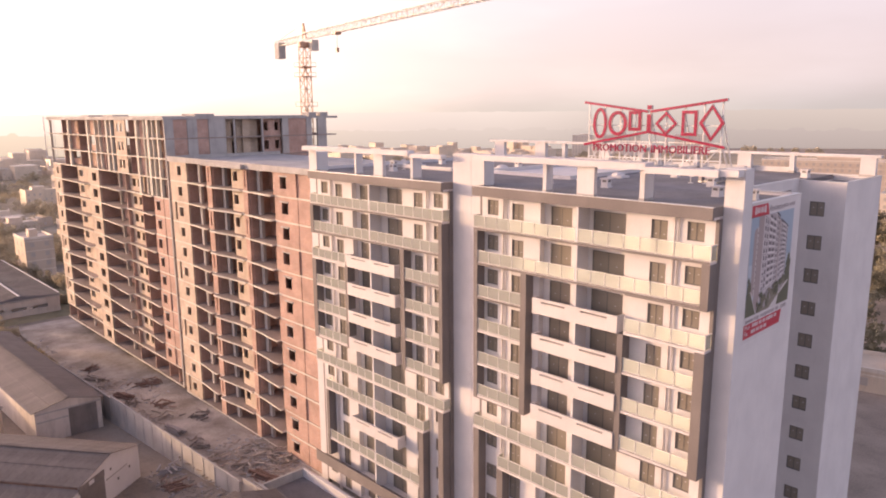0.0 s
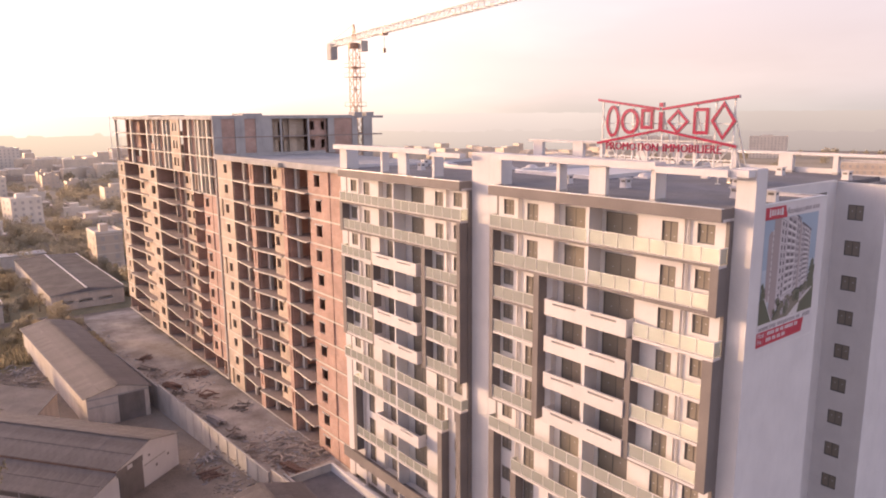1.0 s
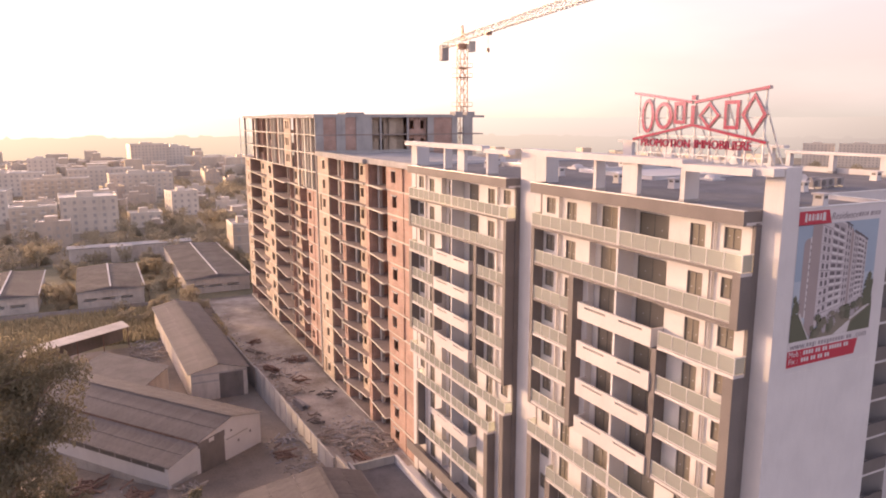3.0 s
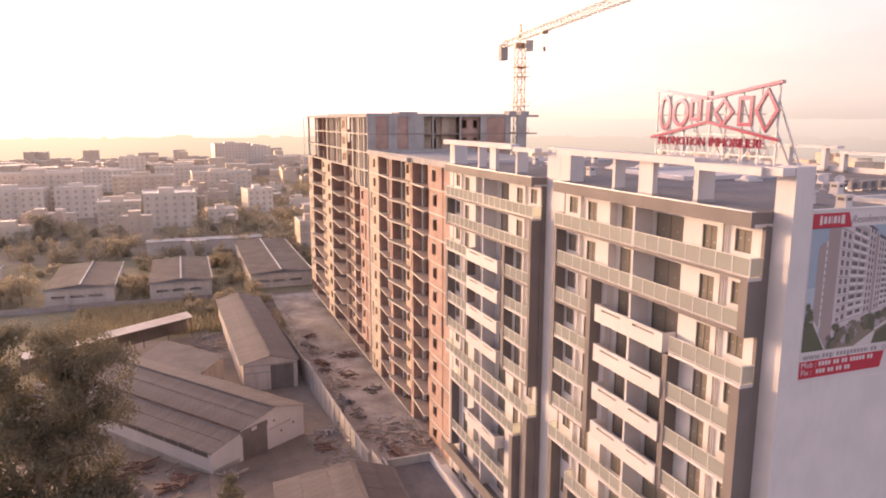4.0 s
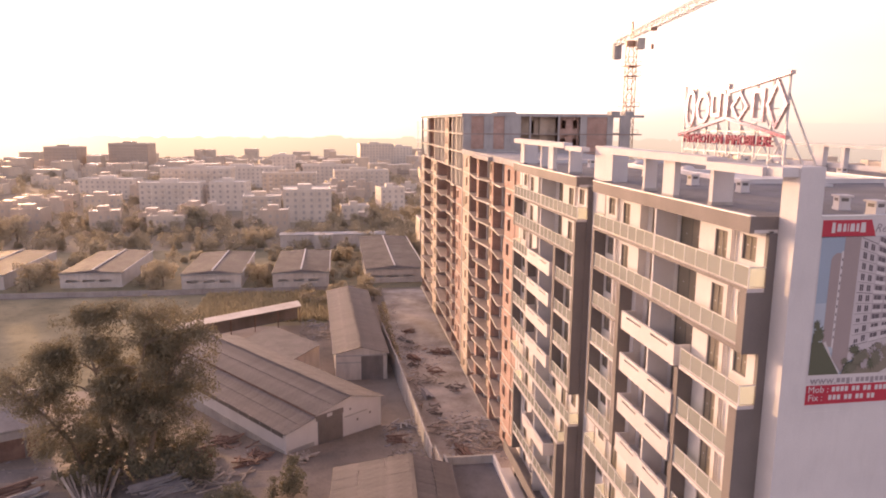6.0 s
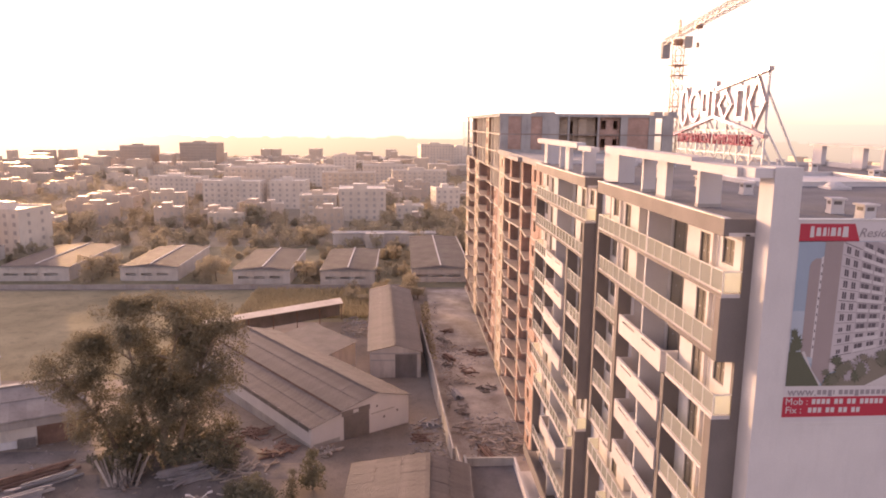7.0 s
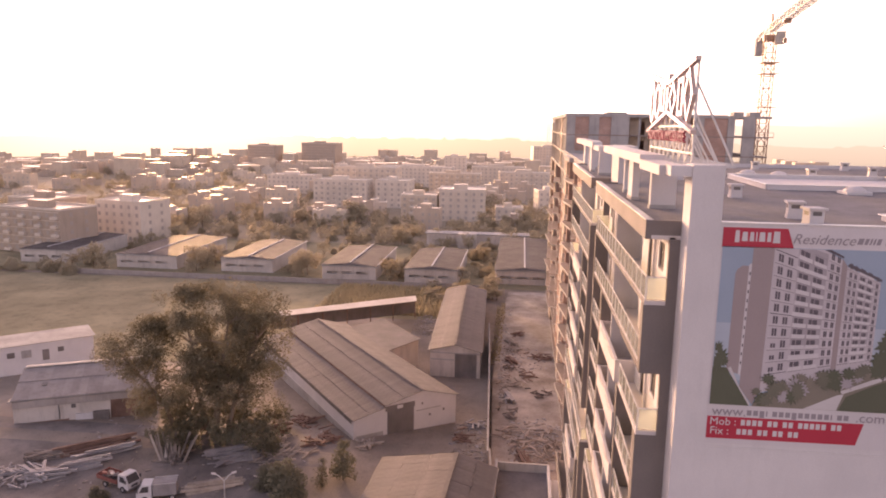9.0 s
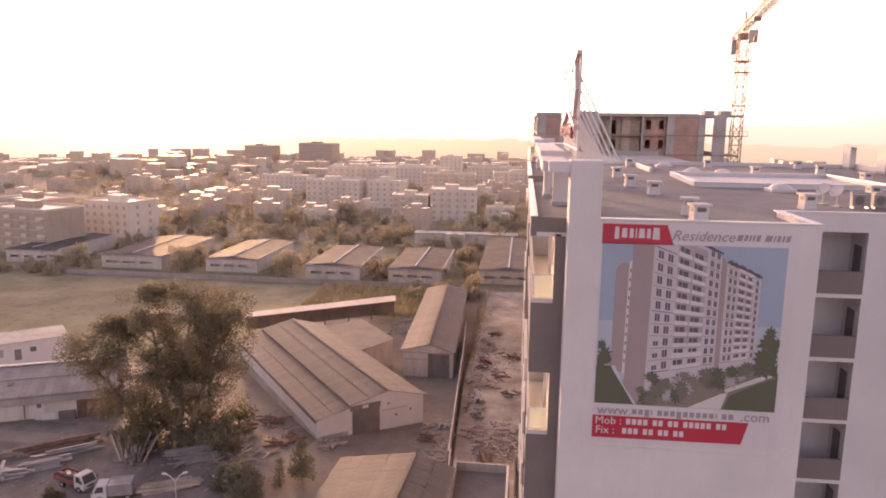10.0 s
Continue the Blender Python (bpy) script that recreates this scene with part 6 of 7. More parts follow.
def big_tree():
    t = thing("tree", "large spreading eucalyptus tree with several pale trunks", "tree", "trees of the timber yard")
    rnd = random.Random(11)
    base = Vector((-77.5, 0.0, 0))
    clumps = []
    stems = [((0, 0), (1.5, 3.5), 20, 0.55), ((-1.5, -2.5), (-3.5, -5.5), 18, 0.5), ((1.5, 2.5), (0.5, 8.0), 17.5, 0.45), ((1.0, -5.0), (4.0, -11.0), 13, 0.38), ((-3, 3), (-7, 4), 17, 0.4)]
    for (bx, by), (tx, ty), h, r in stems:
        p = base + Vector((bx, by, -0.2))
        pts = [p]
        for i in range(1, 7):
            f = i / 6
            pts.append(base + Vector((bx + (tx - bx) * f ** 1.3 + rnd.uniform(-0.4, 0.4), by + (ty - by) * f ** 1.3 + rnd.uniform(-0.4, 0.4), h * f)))
        tr = Shape()
        for i in range(6):
            tr.tube(pts[i], pts[i + 1], r * (1 - i / 6.6), r * (1 - (i + 1) / 6.6), 8)
        trunk = part("trunk", tr, BARK, t, "pale peeling trunk")
        for i in range(2, 7):
            for _ in range(3):
                a, up = rnd.uniform(0, 6.28), rnd.uniform(0.3, 1.0)
                ln = rnd.uniform(2.5, 5.5) * (1.15 - 0.1 * i)
                q = pts[i] + Vector((math.cos(a) * ln, math.sin(a) * ln, ln * up * 0.6))
                part("limb", Shape().tube(pts[i], pts[i] * 0.5 + q * 0.5 + Vector((0, 0, 0.3)), 0.16, 0.11, 6).tube(pts[i] * 0.5 + q * 0.5 + Vector((0, 0, 0.3)), q, 0.11, 0.04, 6), BARK, trunk)
                clumps.append((q.x, q.y, q.z, rnd.uniform(1.3, 2.3)))
                q2 = q + Vector((rnd.uniform(-2, 2), rnd.uniform(-2, 2), rnd.uniform(-1.5, 1.5)))
                clumps.append((*q2, rnd.uniform(0.9, 1.7)))
        clumps.append((*(pts[-1] + Vector((0, 0, 0.8))), 2.2))
    for _ in range(80):
        a, q = rnd.uniform(0, 6.28), rnd.random() ** 0.5
        clumps.append((base.x - 1.0 + 7.5 * q * math.cos(a), base.y - 2.0 + 11.0 * q * math.sin(a), rnd.uniform(3.0, 9.5), rnd.uniform(0.9, 1.7)))
    # separate leafy lobes round the outside of the crown, with gaps between them
    for _ in range(36):
        a, hz, q = rnd.uniform(0, 6.28), rnd.uniform(-0.65, 0.95), rnd.uniform(0.5, 0.95)
        sq = math.sqrt(1 - hz * hz)
        across = 11.8 * q * sq * math.sin(a)
        lobe = base + Vector((-1.0 + 7.8 * q * sq * math.cos(a), -2.3 + across, 11.8 + (8.4 if across > -3 else 6.6) * hz))
        for _ in range(9):
            off = Vector((rnd.gauss(0, 1), rnd.gauss(0, 1), rnd.gauss(0, 0.8))).normalized() * rnd.uniform(0.4, 2.1)
            clumps.append((*(lobe + off), rnd.uniform(0.8, 1.5)))
    part("crown", leaf_cloud(clumps, 70, 0.42, 12, 0.2), LEAF, t, "olive-brown crown in uneven lobes with gaps")
    return t


big_tree()


def small_tree(seed, h, r):
    rnd = random.Random(seed)
    clumps = []
    for _ in range(16):
        a, q = rnd.uniform(0, 6.28), r * rnd.random() ** 0.5
        clumps.append((math.cos(a) * q, math.sin(a) * q, h * rnd.uniform(0.4, 0.92), r * rnd.uniform(0.28, 0.5)))
    tr = Shape().tube((0, 0, -0.5), (0.1, 0.1, h * 0.45), 0.05 * r + 0.08, 0.04 * r + 0.05, 7)
    for c in clumps[:6]:
        tr.tube((0.1, 0.1, h * 0.4), (c[0] * 0.8, c[1] * 0.8, c[2]), 0.03 * r + 0.03, 0.02, 5)
    return tr.mesh("trunk", BARK), leaf_cloud(clumps, 60 if r < 3 else 34, 0.45 if r < 3 else 0.7, seed + 1).mesh("crown", LEAF2)


def cone_tree(seed, h, r):
    """A dense young tree, leafy almost to the ground and narrowing to its top."""
    rnd = random.Random(seed)
    clumps = []
    for _ in range(34):
        f, a = rnd.random() ** 1.3, rnd.uniform(0, 6.28)
        q = r * (1 - 0.72 * f) * rnd.random() ** 0.5 * 0.8
        clumps.append((math.cos(a) * q, math.sin(a) * q, h * (0.16 + 0.76 * f), r * (0.46 - 0.2 * f)))
    return Shape().tube((0, 0, -0.5), (0.05, 0.05, h * 0.7), 0.13, 0.05, 7).mesh("trunk", BARK), leaf_cloud(clumps, 95, 0.34, seed + 1).mesh("crown", LEAF2)


TREES = [small_tree(21, 4.5, 2.0), small_tree(22, 7.0, 3.0), small_tree(23, 9.0, 3.6), small_tree(24, 12.0, 4.2), small_tree(25, 3.2, 2.2), cone_tree(26, 5.4, 1.9), cone_tree(27, 3.6, 2.4)]


# Distant crowns reuse the shapes with the haze-lightened leaf colour.
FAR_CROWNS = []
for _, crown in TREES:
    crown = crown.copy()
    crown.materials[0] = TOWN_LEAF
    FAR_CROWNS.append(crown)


def plant(kind, x, y, label, group, turn=0.0, size=1.0, category="tree"):
    t = thing("tree" if category == "tree" else "bush", label, category, group)
    t.matrix_basis = pose(x, y, land_z(x, y), 0, 0, turn) @ Matrix.Diagonal((size, size, size, 1))
    part("trunk", TREES[kind][0], BARK, t)
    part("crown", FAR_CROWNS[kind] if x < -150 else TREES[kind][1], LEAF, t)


for kind, x, y, size in ((5, -67.2, 21.0, 1.0), (5, -65.2, 18.9, 0.72), (6, -63.6, 14.6, 1.15), (6, -64.6, 12.2, 0.8), (6, -62.0, 16.0, 0.8), (6, -58.0, -5.6, 0.65)):
    plant(kind, x, y, "small dense dark leafy tree at the edge of the timber yard", "young trees", x * 50, size)
rnd = random.Random(31)
for i in range(110):
    y = rnd.choice((-25.0, 4.0, 29.0, -57.0, -93.0, 56.0)) + rnd.gauss(0, 2.6)
    plant(rnd.choice((0, 1, 4, 5, 6, 6)), rnd.uniform(-252, -187), y, "tree growing in the gaps between the warehouses", "trees between warehouses", rnd.uniform(0, 360), rnd.uniform(0.6, 1.1))
for x, y, size in ((-72.5, -3.0, 1.0), (-71.0, -2.0, 1.2), (-75.5, 8.5, 1.1), (-78.0, -1.5, 1.3), (-81.0, 1.0, 1.2), (-79.5, -6.5, 1.2), (-76.0, 4.8, 1.2), (-72.0, 9.0, 1.0), (-83.0, 6.5, 1.1), (-74.5, 2.0, 0.8), (-79.5, 5.0, 0.8), (-73.0, -6.0, 0.7), (-76.5, -4.5, 0.9)):
    plant(4, x, y, "scrubby bush under the big tree", "undergrowth", x * 31, size, "bush")
for i in range(34):
    plant(rnd.choice((4, 6, 6)), rnd.uniform(-190, -180), rnd.uniform(-190, -92), "dark scrub along the far edge of the field", "scrub", rnd.uniform(0, 360), rnd.uniform(0.6, 1.2), "bush")
for i in range(16):
    plant(rnd.choice((0, 4)), rnd.uniform(-182, -166), rnd.uniform(18, 38), "low scrub at the end of the yard", "scrub", rnd.uniform(0, 360), rnd.uniform(0.6, 1.1), "bush")


# ---- lorry, lamps, stacked materials, rubble ----
def lorry(name, label, category, body):
    """A small forward-control truck; its nose points along +x."""
    t = thing(name, label, category)
    cab = part("cab", Shape().add([(0, -0.95, 0.5), (1.7, -0.95, 0.5), (1.7, 0.95, 0.5), (0, 0.95, 0.5), (0, -0.88, 2.1), (1.1, -0.83, 2.17), (1.1, 0.83, 2.17), (0, 0.88, 2.1), (1.68, -0.93, 1.25), (1.68, 0.93, 1.25)],
               [(0, 3, 2, 1), (0, 1, 8, 5, 4), (3, 7, 6, 9, 2), (4, 5, 6, 7), (0, 4, 7, 3), (1, 2, 9, 8), (8, 9, 6, 5)]), WHITE, t, "white painted cab")
    part("windscreen", Shape().slab([(1.71, -0.8, 1.3), (1.71, 0.8, 1.3), (1.23, 0.72, 2.08), (1.23, -0.72, 2.08)], 0.03), TYRE, cab, "dark windscreen")
    for d in (-1, 1):
        part("side_window", Shape().add([(0.35, 0.965 * d, 1.3), (1.35, 0.965 * d, 1.3), (1.0, 0.90 * d, 1.95), (0.35, 0.90 * d, 1.98)], [(0, 1, 2, 3)]), TYRE, cab, "dark side window")
        part("mirror", Shape().box(1.45, 1.55, 1.08 * d - 0.08, 1.08 * d + 0.08, 1.35, 1.75), FRAME, cab)
        part("headlight", Shape().box(1.68, 1.74, 0.68 * d - 0.14, 0.68 * d + 0.14, 0.72, 0.92), ZINC, cab)
    part("bumper", Shape().box(1.62, 1.80, -0.92, 0.92, 0.38, 0.58), FRAME, t)
    part("grille", Shape().box(1.68, 1.73, -0.45, 0.45, 0.70, 1.0), FRAME, cab)
    if body == "bed":
        part("bed_floor", Shape().box(-3.6, -0.1, -1.0, 1.0, 0.78, 0.9), OLD_WOOD, t)
        for y in (-1.0, 0.94):
            part("side_board", Shape().box(-3.6, -0.1, y, y + 0.06, 0.9, 1.35), FADED_RED, t, "faded red side board")
        for x in (-3.6, -0.16):
            part("end_board", Shape().box(x, x + 0.06, -0.94, 0.94, 0.9, 1.45), FADED_RED, t, "faded red end board")
        r = random.Random(5)
        for i in range(9):
            c, d = Vector((r.uniform(-2.8, -0.9), r.uniform(-0.5, 0.5), 1.1 + 0.09 * i)), Vector((r.uniform(0.3, 0.7), r.uniform(-0.4, 0.4), r.uniform(-0.2, 0.2)))
            part("load", Shape().bar(c - d, c + d, r.uniform(0.15, 0.5), r.uniform(0.08, 0.3)), (RUST, FADED_RED, PALE_STEEL)[i % 3], t, "scrap loaded on the bed")
    else:
        part("box_body", Shape().box(-2.7, -0.12, -0.98, 0.98, 0.75, 2.15), PALE_STEEL, t, "dull grey metal box body")
        for y in (-0.98, 0.94):
            part("top_rail", Shape().box(-2.72, -0.1, y - 0.02, y + 0.06, 2.15, 2.2), ZINC, t)
    part("chassis", Shape().box(-3.0, 1.5, -0.4, 0.4, 0.5, 0.72), FRAME, t)
    for x in (-2.2, 0.8):
        for y in (-0.85, 0.85):
            wheel = part("wheel", Shape().tube((x, y - 0.13, 0.4), (x, y + 0.13, 0.4), 0.4, n=14), TYRE, t)
            part("rim", Shape().tube((x, y - 0.14, 0.4), (x, y + 0.14, 0.4), 0.2, n=10), ZINC, wheel)
    return t


FADED_RED = surface("faded_red_paint", (0.24, 0.075, 0.06), (0.34, 0.12, 0.095), 1.5, 0.7, 0.05, 0.35)
TYRE = surface("dark_rubber_and_glass", (0.05, 0.045, 0.045), (0.08, 0.072, 0.07), 1.5, 0.5, 0.0, 0.1)
lorry("lorry", "small white lorry with scrap on its red open bed", "truck", "bed").matrix_basis = pose(-61.7, -4.4, 0, 0, 0, 70)
lorry("box_lorry", "small white box lorry parked beside the timber yard", "truck", "box").matrix_basis = pose(-59.9, 0.2, 0, 0, 0, -71)


def street_lamp():
    s = thing("street_lamp", "tall grey street lamp with two curved arms", "street lamp", "street lamps")
    part("pole", Shape().tube((0, 0, 0), (0, 0, 5.9), 0.1, 0.06), ZINC, s)
    part("base", Shape().box(-0.25, 0.25, -0.25, 0.25, 0, 0.3), CONCRETE, s)
    for d in (-1, 1):
        arm = part("arm", Shape().tube((0, 0, 5.8), (0, 0.45 * d, 6.4), 0.045, n=6).tube((0, 0.45 * d, 6.4), (0, 0.9 * d, 6.7), 0.045, n=6), ZINC, s)
        part("lantern", Shape().bar((0, 0.8 * d, 6.7), (0, 1.3 * d, 6.8), 0.26, 0.13), WHITE2, arm)
    return s


lamp = street_lamp()
lamp.matrix_basis = pose(-54.6, 11.3, 0, 0, 0, 15)
copy_thing(lamp, pose(-30.0, 43.6, 0, 0, 0, 40))


def stack(x, y, turn, n, length, material, label, seed, spread=1.6, thick=0.18, name="timber_stack", untidy=12):
    """A heap of beams or pipes lying across one another."""
    r = random.Random(seed)
    s = thing(name, label, "stack", "stacks in the yard")
    s.matrix_basis = pose(x, y, land_z(x, y), 0, 0, turn)
    if untidy >= 30:
        n, thick = int(n * 1.4), min(thick, 0.15)
    for i in range(n):
        layer = i * 4 // n
        ln = length * r.uniform(0.6, 1.0)
        a, oy, ox = radians(r.gauss(0, untidy)), r.uniform(-spread, spread) * (1 - 0.2 * layer), r.uniform(-0.6, 0.6)
        z = thick * (0.55 + layer)
        if untidy >= 30:
            # a thrown heap: every way round, spread over the ground
            a, ox, oy, ln = r.uniform(0, math.pi), r.gauss(0, spread * 0.75), r.gauss(0, spread * 0.55), ln * r.uniform(0.35, 0.8)
        d = Vector((math.cos(a), math.sin(a), r.uniform(-0.02, 0.02))) * ln / 2
        c = Vector((ox, oy, z))
        part("beam", Shape().bar(c - d, c + d, thick * r.uniform(0.7, 1.6), thick), material, s)


stack(-66.0, -12.4, 127, 10, 5.8, PALE_STEEL, "long pale metal pipes stacked on the ground", 1, 1.2, 0.25, untidy=3)
stack(-71.0, -14.0, 129, 10, 10.5, RUST, "rusty steel beams lying side by side", 2, 1.0, 0.25, untidy=2)
stack(-69.6, -11.6, 129, 6, 9.0, PALE_STEEL, "long dull pipes beside the rusty beams", 31, 0.5, 0.22, untidy=2)
stack(-63.0, 6.4, 115, 12, 7.5, TIMBER, "low barrier of old timbers along the lane", 32, 0.4, 0.28, untidy=4)
stack(-70.5, 6.0, 128, 16, 7.0, PALE_STEEL, "bent sheets and thin poles under the tree", 33, 1.2, 0.14, untidy=14)
stack(-77.0, 14.8, 128, 18, 4.5, RUST, "rusty scrap beside the workshop corner", 34, 1.2, 0.25, untidy=40)
lean = thing("leaning_planks", "long weathered planks leaning upright against the scrub", "planks", "stacks in the yard")
r = random.Random(61)
for i in range(13):
    f = i / 12
    part("plank", Shape().bar((-68.7 + r.uniform(-0.5, 0.5), -3.6 + 3.3 * f + r.uniform(-0.3, 0.3), 0.0), (-70.8 + r.uniform(-0.4, 0.4), -5.6 + 5.6 * f + r.uniform(-0.7, 0.7), r.uniform(2.2, 3.6)), r.uniform(0.16, 0.42), 0.06, up=(1, 0, 0)), OLD_WOOD if i % 3 else TIMBER, lean)
part("kerb_beam", Shape().bar((-68.3, -4.6, 0.12), (-68.2, 0.4, 0.12), 0.22, 0.22), OLD_WOOD, lean, "heavy beam lying at the foot of the planks")
stack(-63.5, -17.0, 55, 16, 6.0, PALE_STEEL, "heap of pale boards and panels", 3, 2.0, 0.2)
stack(-63.0, -15.0, 120, 10, 7.0, PALE_STEEL, "leaning pale beams in a heap", 4, 1.5, 0.22)
stack(-62.0, -20.0, 70, 26, 3.6, PALE_STEEL, "jumbled heap of pale panels and frames", 35, 2.2, 0.18, untidy=60)
stack(-67.5, -19.0, 128, 18, 5.0, OLD_WOOD, "dark timbers piled on the ground", 36, 1.6, 0.2, untidy=12)
stack(-66.5, 12.5, 115, 18, 3.0, TIMBER, "broken pale boards beside the bushes", 37, 1.0, 0.18, untidy=40)
stack(-70.0, -2.5, 30, 16, 5.0, OLD_WOOD, "upright leaning timber planks under the tree", 5, 1.0, 0.25, untidy=25)
stack(-75.5, 8.0, 110, 18, 6.5, TIMBER, "stacked old timber beams", 6, 1.5, 0.3)
stack(-80.5, 7.0, 100, 14, 6.0, RUST, "scrap beams stacked near the tree", 7, 1.5, 0.3)
stack(-72.0, 11.5, 100, 24, 4.5, TIMBER, "loose heap of broken planks", 8, 2.2, 0.25, untidy=40)
stack(-72.5, 4.5, 120, 14, 7.0, PALE_STEEL, "long thin metal poles on the ground", 9, 0.9, 0.18, untidy=4)
stack(-80.0, 15.6, 40, 16, 4.0, RUST, "rusty scrap beside the workshop wall", 10, 1.3, 0.3, untidy=40)
stack(-85.5, 10.2, 40, 20, 5.0, RUST, "rusty scrap heaped along the workshop wall", 11, 1.3, 0.3, untidy=40)
stack(-77.6, 21.6, 130, 22, 3.6, TIMBER, "broken boards heaped before the workshop", 12, 1.3, 0.25, untidy=45)
stack(-82.5, 34.6, 20, 18, 4.0, RUST, "scrap metal beside the shed corner", 13, 1.2, 0.25, untidy=45)
stack(-88.0, 36.2, 100, 16, 3.5, PALE_STEEL, "pale scrap lying by the wall", 14, 1.0, 0.15, untidy=60)
stack(-80.5, 44.5, 30, 60, 4.0, TIMBER, "wide heap of shuttering boards on the yard", 15, 3.2, 0.14, untidy=60)
stack(-77.5, 48.0, 100, 26, 2.6, TIMBER, "shuttering boards dropped beside the brick shell", 16, 1.6, 0.14, untidy=60)
stack(-75.5, 43.0, 10, 16, 4.5, RUST, "reinforcing steel stacked on the yard", 17, 1.0, 0.16, untidy=8)
stack(-97.0, 40.8, 15, 14, 4.0, PALE_STEEL, "pale bundled sheets lying along the wall", 18, 0.8, 0.2, untidy=6)
stack(-122.0, 47.0, 60, 26, 4.0, RUST, "dark heap of shuttering on the yard", 19, 1.6, 0.22, untidy=30)
stack(-118.0, 41.0, 20, 14, 4.0, RUST, "dark boards lying along the wall", 20, 0.9, 0.2, untidy=15)
stack(-131.0, 40.8, 10, 14, 5.0, TIMBER, "boards along the edge of the yard", 21, 0.8, 0.2, untidy=15)
for i, (x, y) in enumerate(((-90.5, 41.2), (-103.5, 41.5), (-109.0, 43.6), (-113.5, 40.9), (-126.0, 41.6), (-138.0, 42.4), (-100.0, 45.8), (-84.0, 41.0))):
    stack(x, y, 20 * i, 12, 3.4, (OLD_WOOD, TIMBER, RUST)[i % 3], "shuttering boards scattered over the dusty yard", 50 + i, 1.6, 0.14, untidy=60)
stack(-148.0, 22.0, 60, 24, 3.0, PALE_STEEL, "pale scrap between the sheds", 22, 2.5, 0.2, untidy=60)
stack(-140.0, 22.5, 60, 24, 3.0, TIMBER, "scrap between the sheds", 23, 2.5, 0.2, untidy=60)


def rubble(name, count, areas, size, material, label, seed):
    r = random.Random(seed)
    s = Shape()
    for _ in range(count):
        (x0, x1), (y0, y1) = r.choice(areas)
        x, y = r.uniform(x0, x1), r.uniform(y0, y1)
        w = size * r.uniform(0.3, 1.6)
        a = r.uniform(0, 3.14)
        d = Vector((math.cos(a), math.sin(a), r.uniform(-0.15, 0.15))) * w
        c = Vector((x, y, land_z(x, y) + size * 0.2))
        s.bar(c - d, c + d, w * r.uniform(0.3, 1.0), size * r.uniform(0.2, 0.8))
    return tagged(part(name, s, material), label, "rubble", kind="stuff")


rubble("rubble", 520, [((-90, -73), (41, 49)), ((-86, -75), (42, 48)), ((-165, -95), (38.5, 40.5)), ((-128, -112), (39, 48))], 0.22, CONCRETE, "broken concrete and brick strewn over the yard", 41)
rubble("rubble", 240, [((-88, -73), (41, 49)), ((-130, -95), (39, 41))], 0.26, TIMBER, "offcuts of shuttering timber strewn over the yard", 42)
rubble("rubble", 500, [((-92, -60), (-18, 16)), ((-90, -74), (33, 38)), ((-150, -136), (18, 26))], 0.25, TIMBER, "scraps littering the ground of the timber yard", 43)
rubble("rubble", 260, [((-92, -60), (-18, 16)), ((-90, -74), (33, 38)), ((-150, -136), (18, 26))], 0.2, PALE_STEEL, "pale scraps littering the ground", 44)


# ---- the town in the distance ----
def town_tints():
    out = []
    # Wall tints are lightened and warmed; the tan of the haze is mixed in.
    for c in ((0.74, 0.635, 0.53), (0.70, 0.575, 0.45), (0.78, 0.69, 0.595), (0.64, 0.515, 0.41), (0.72, 0.605, 0.49), (0.52, 0.415, 0.33)):
        out.append(surface("town_render", tuple(v * 0.85 for v in c), c, 0.4, 0.5, 0.0, 0.25))
    return out


TINTS = town_tints()
# Town panes are washed out in colour to imitate haze over them.
HAZED_WINDOW = surface("haze_pale_window", (0.43, 0.375, 0.335), (0.49, 0.43, 0.39), 1.0, 0.4, 0.0, 0.0)
TOWN_WINDOW = Shape().box(-0.02, 0.10, -0.6, 0.6, 0, 1.4).mesh("window", HAZED_WINDOW)


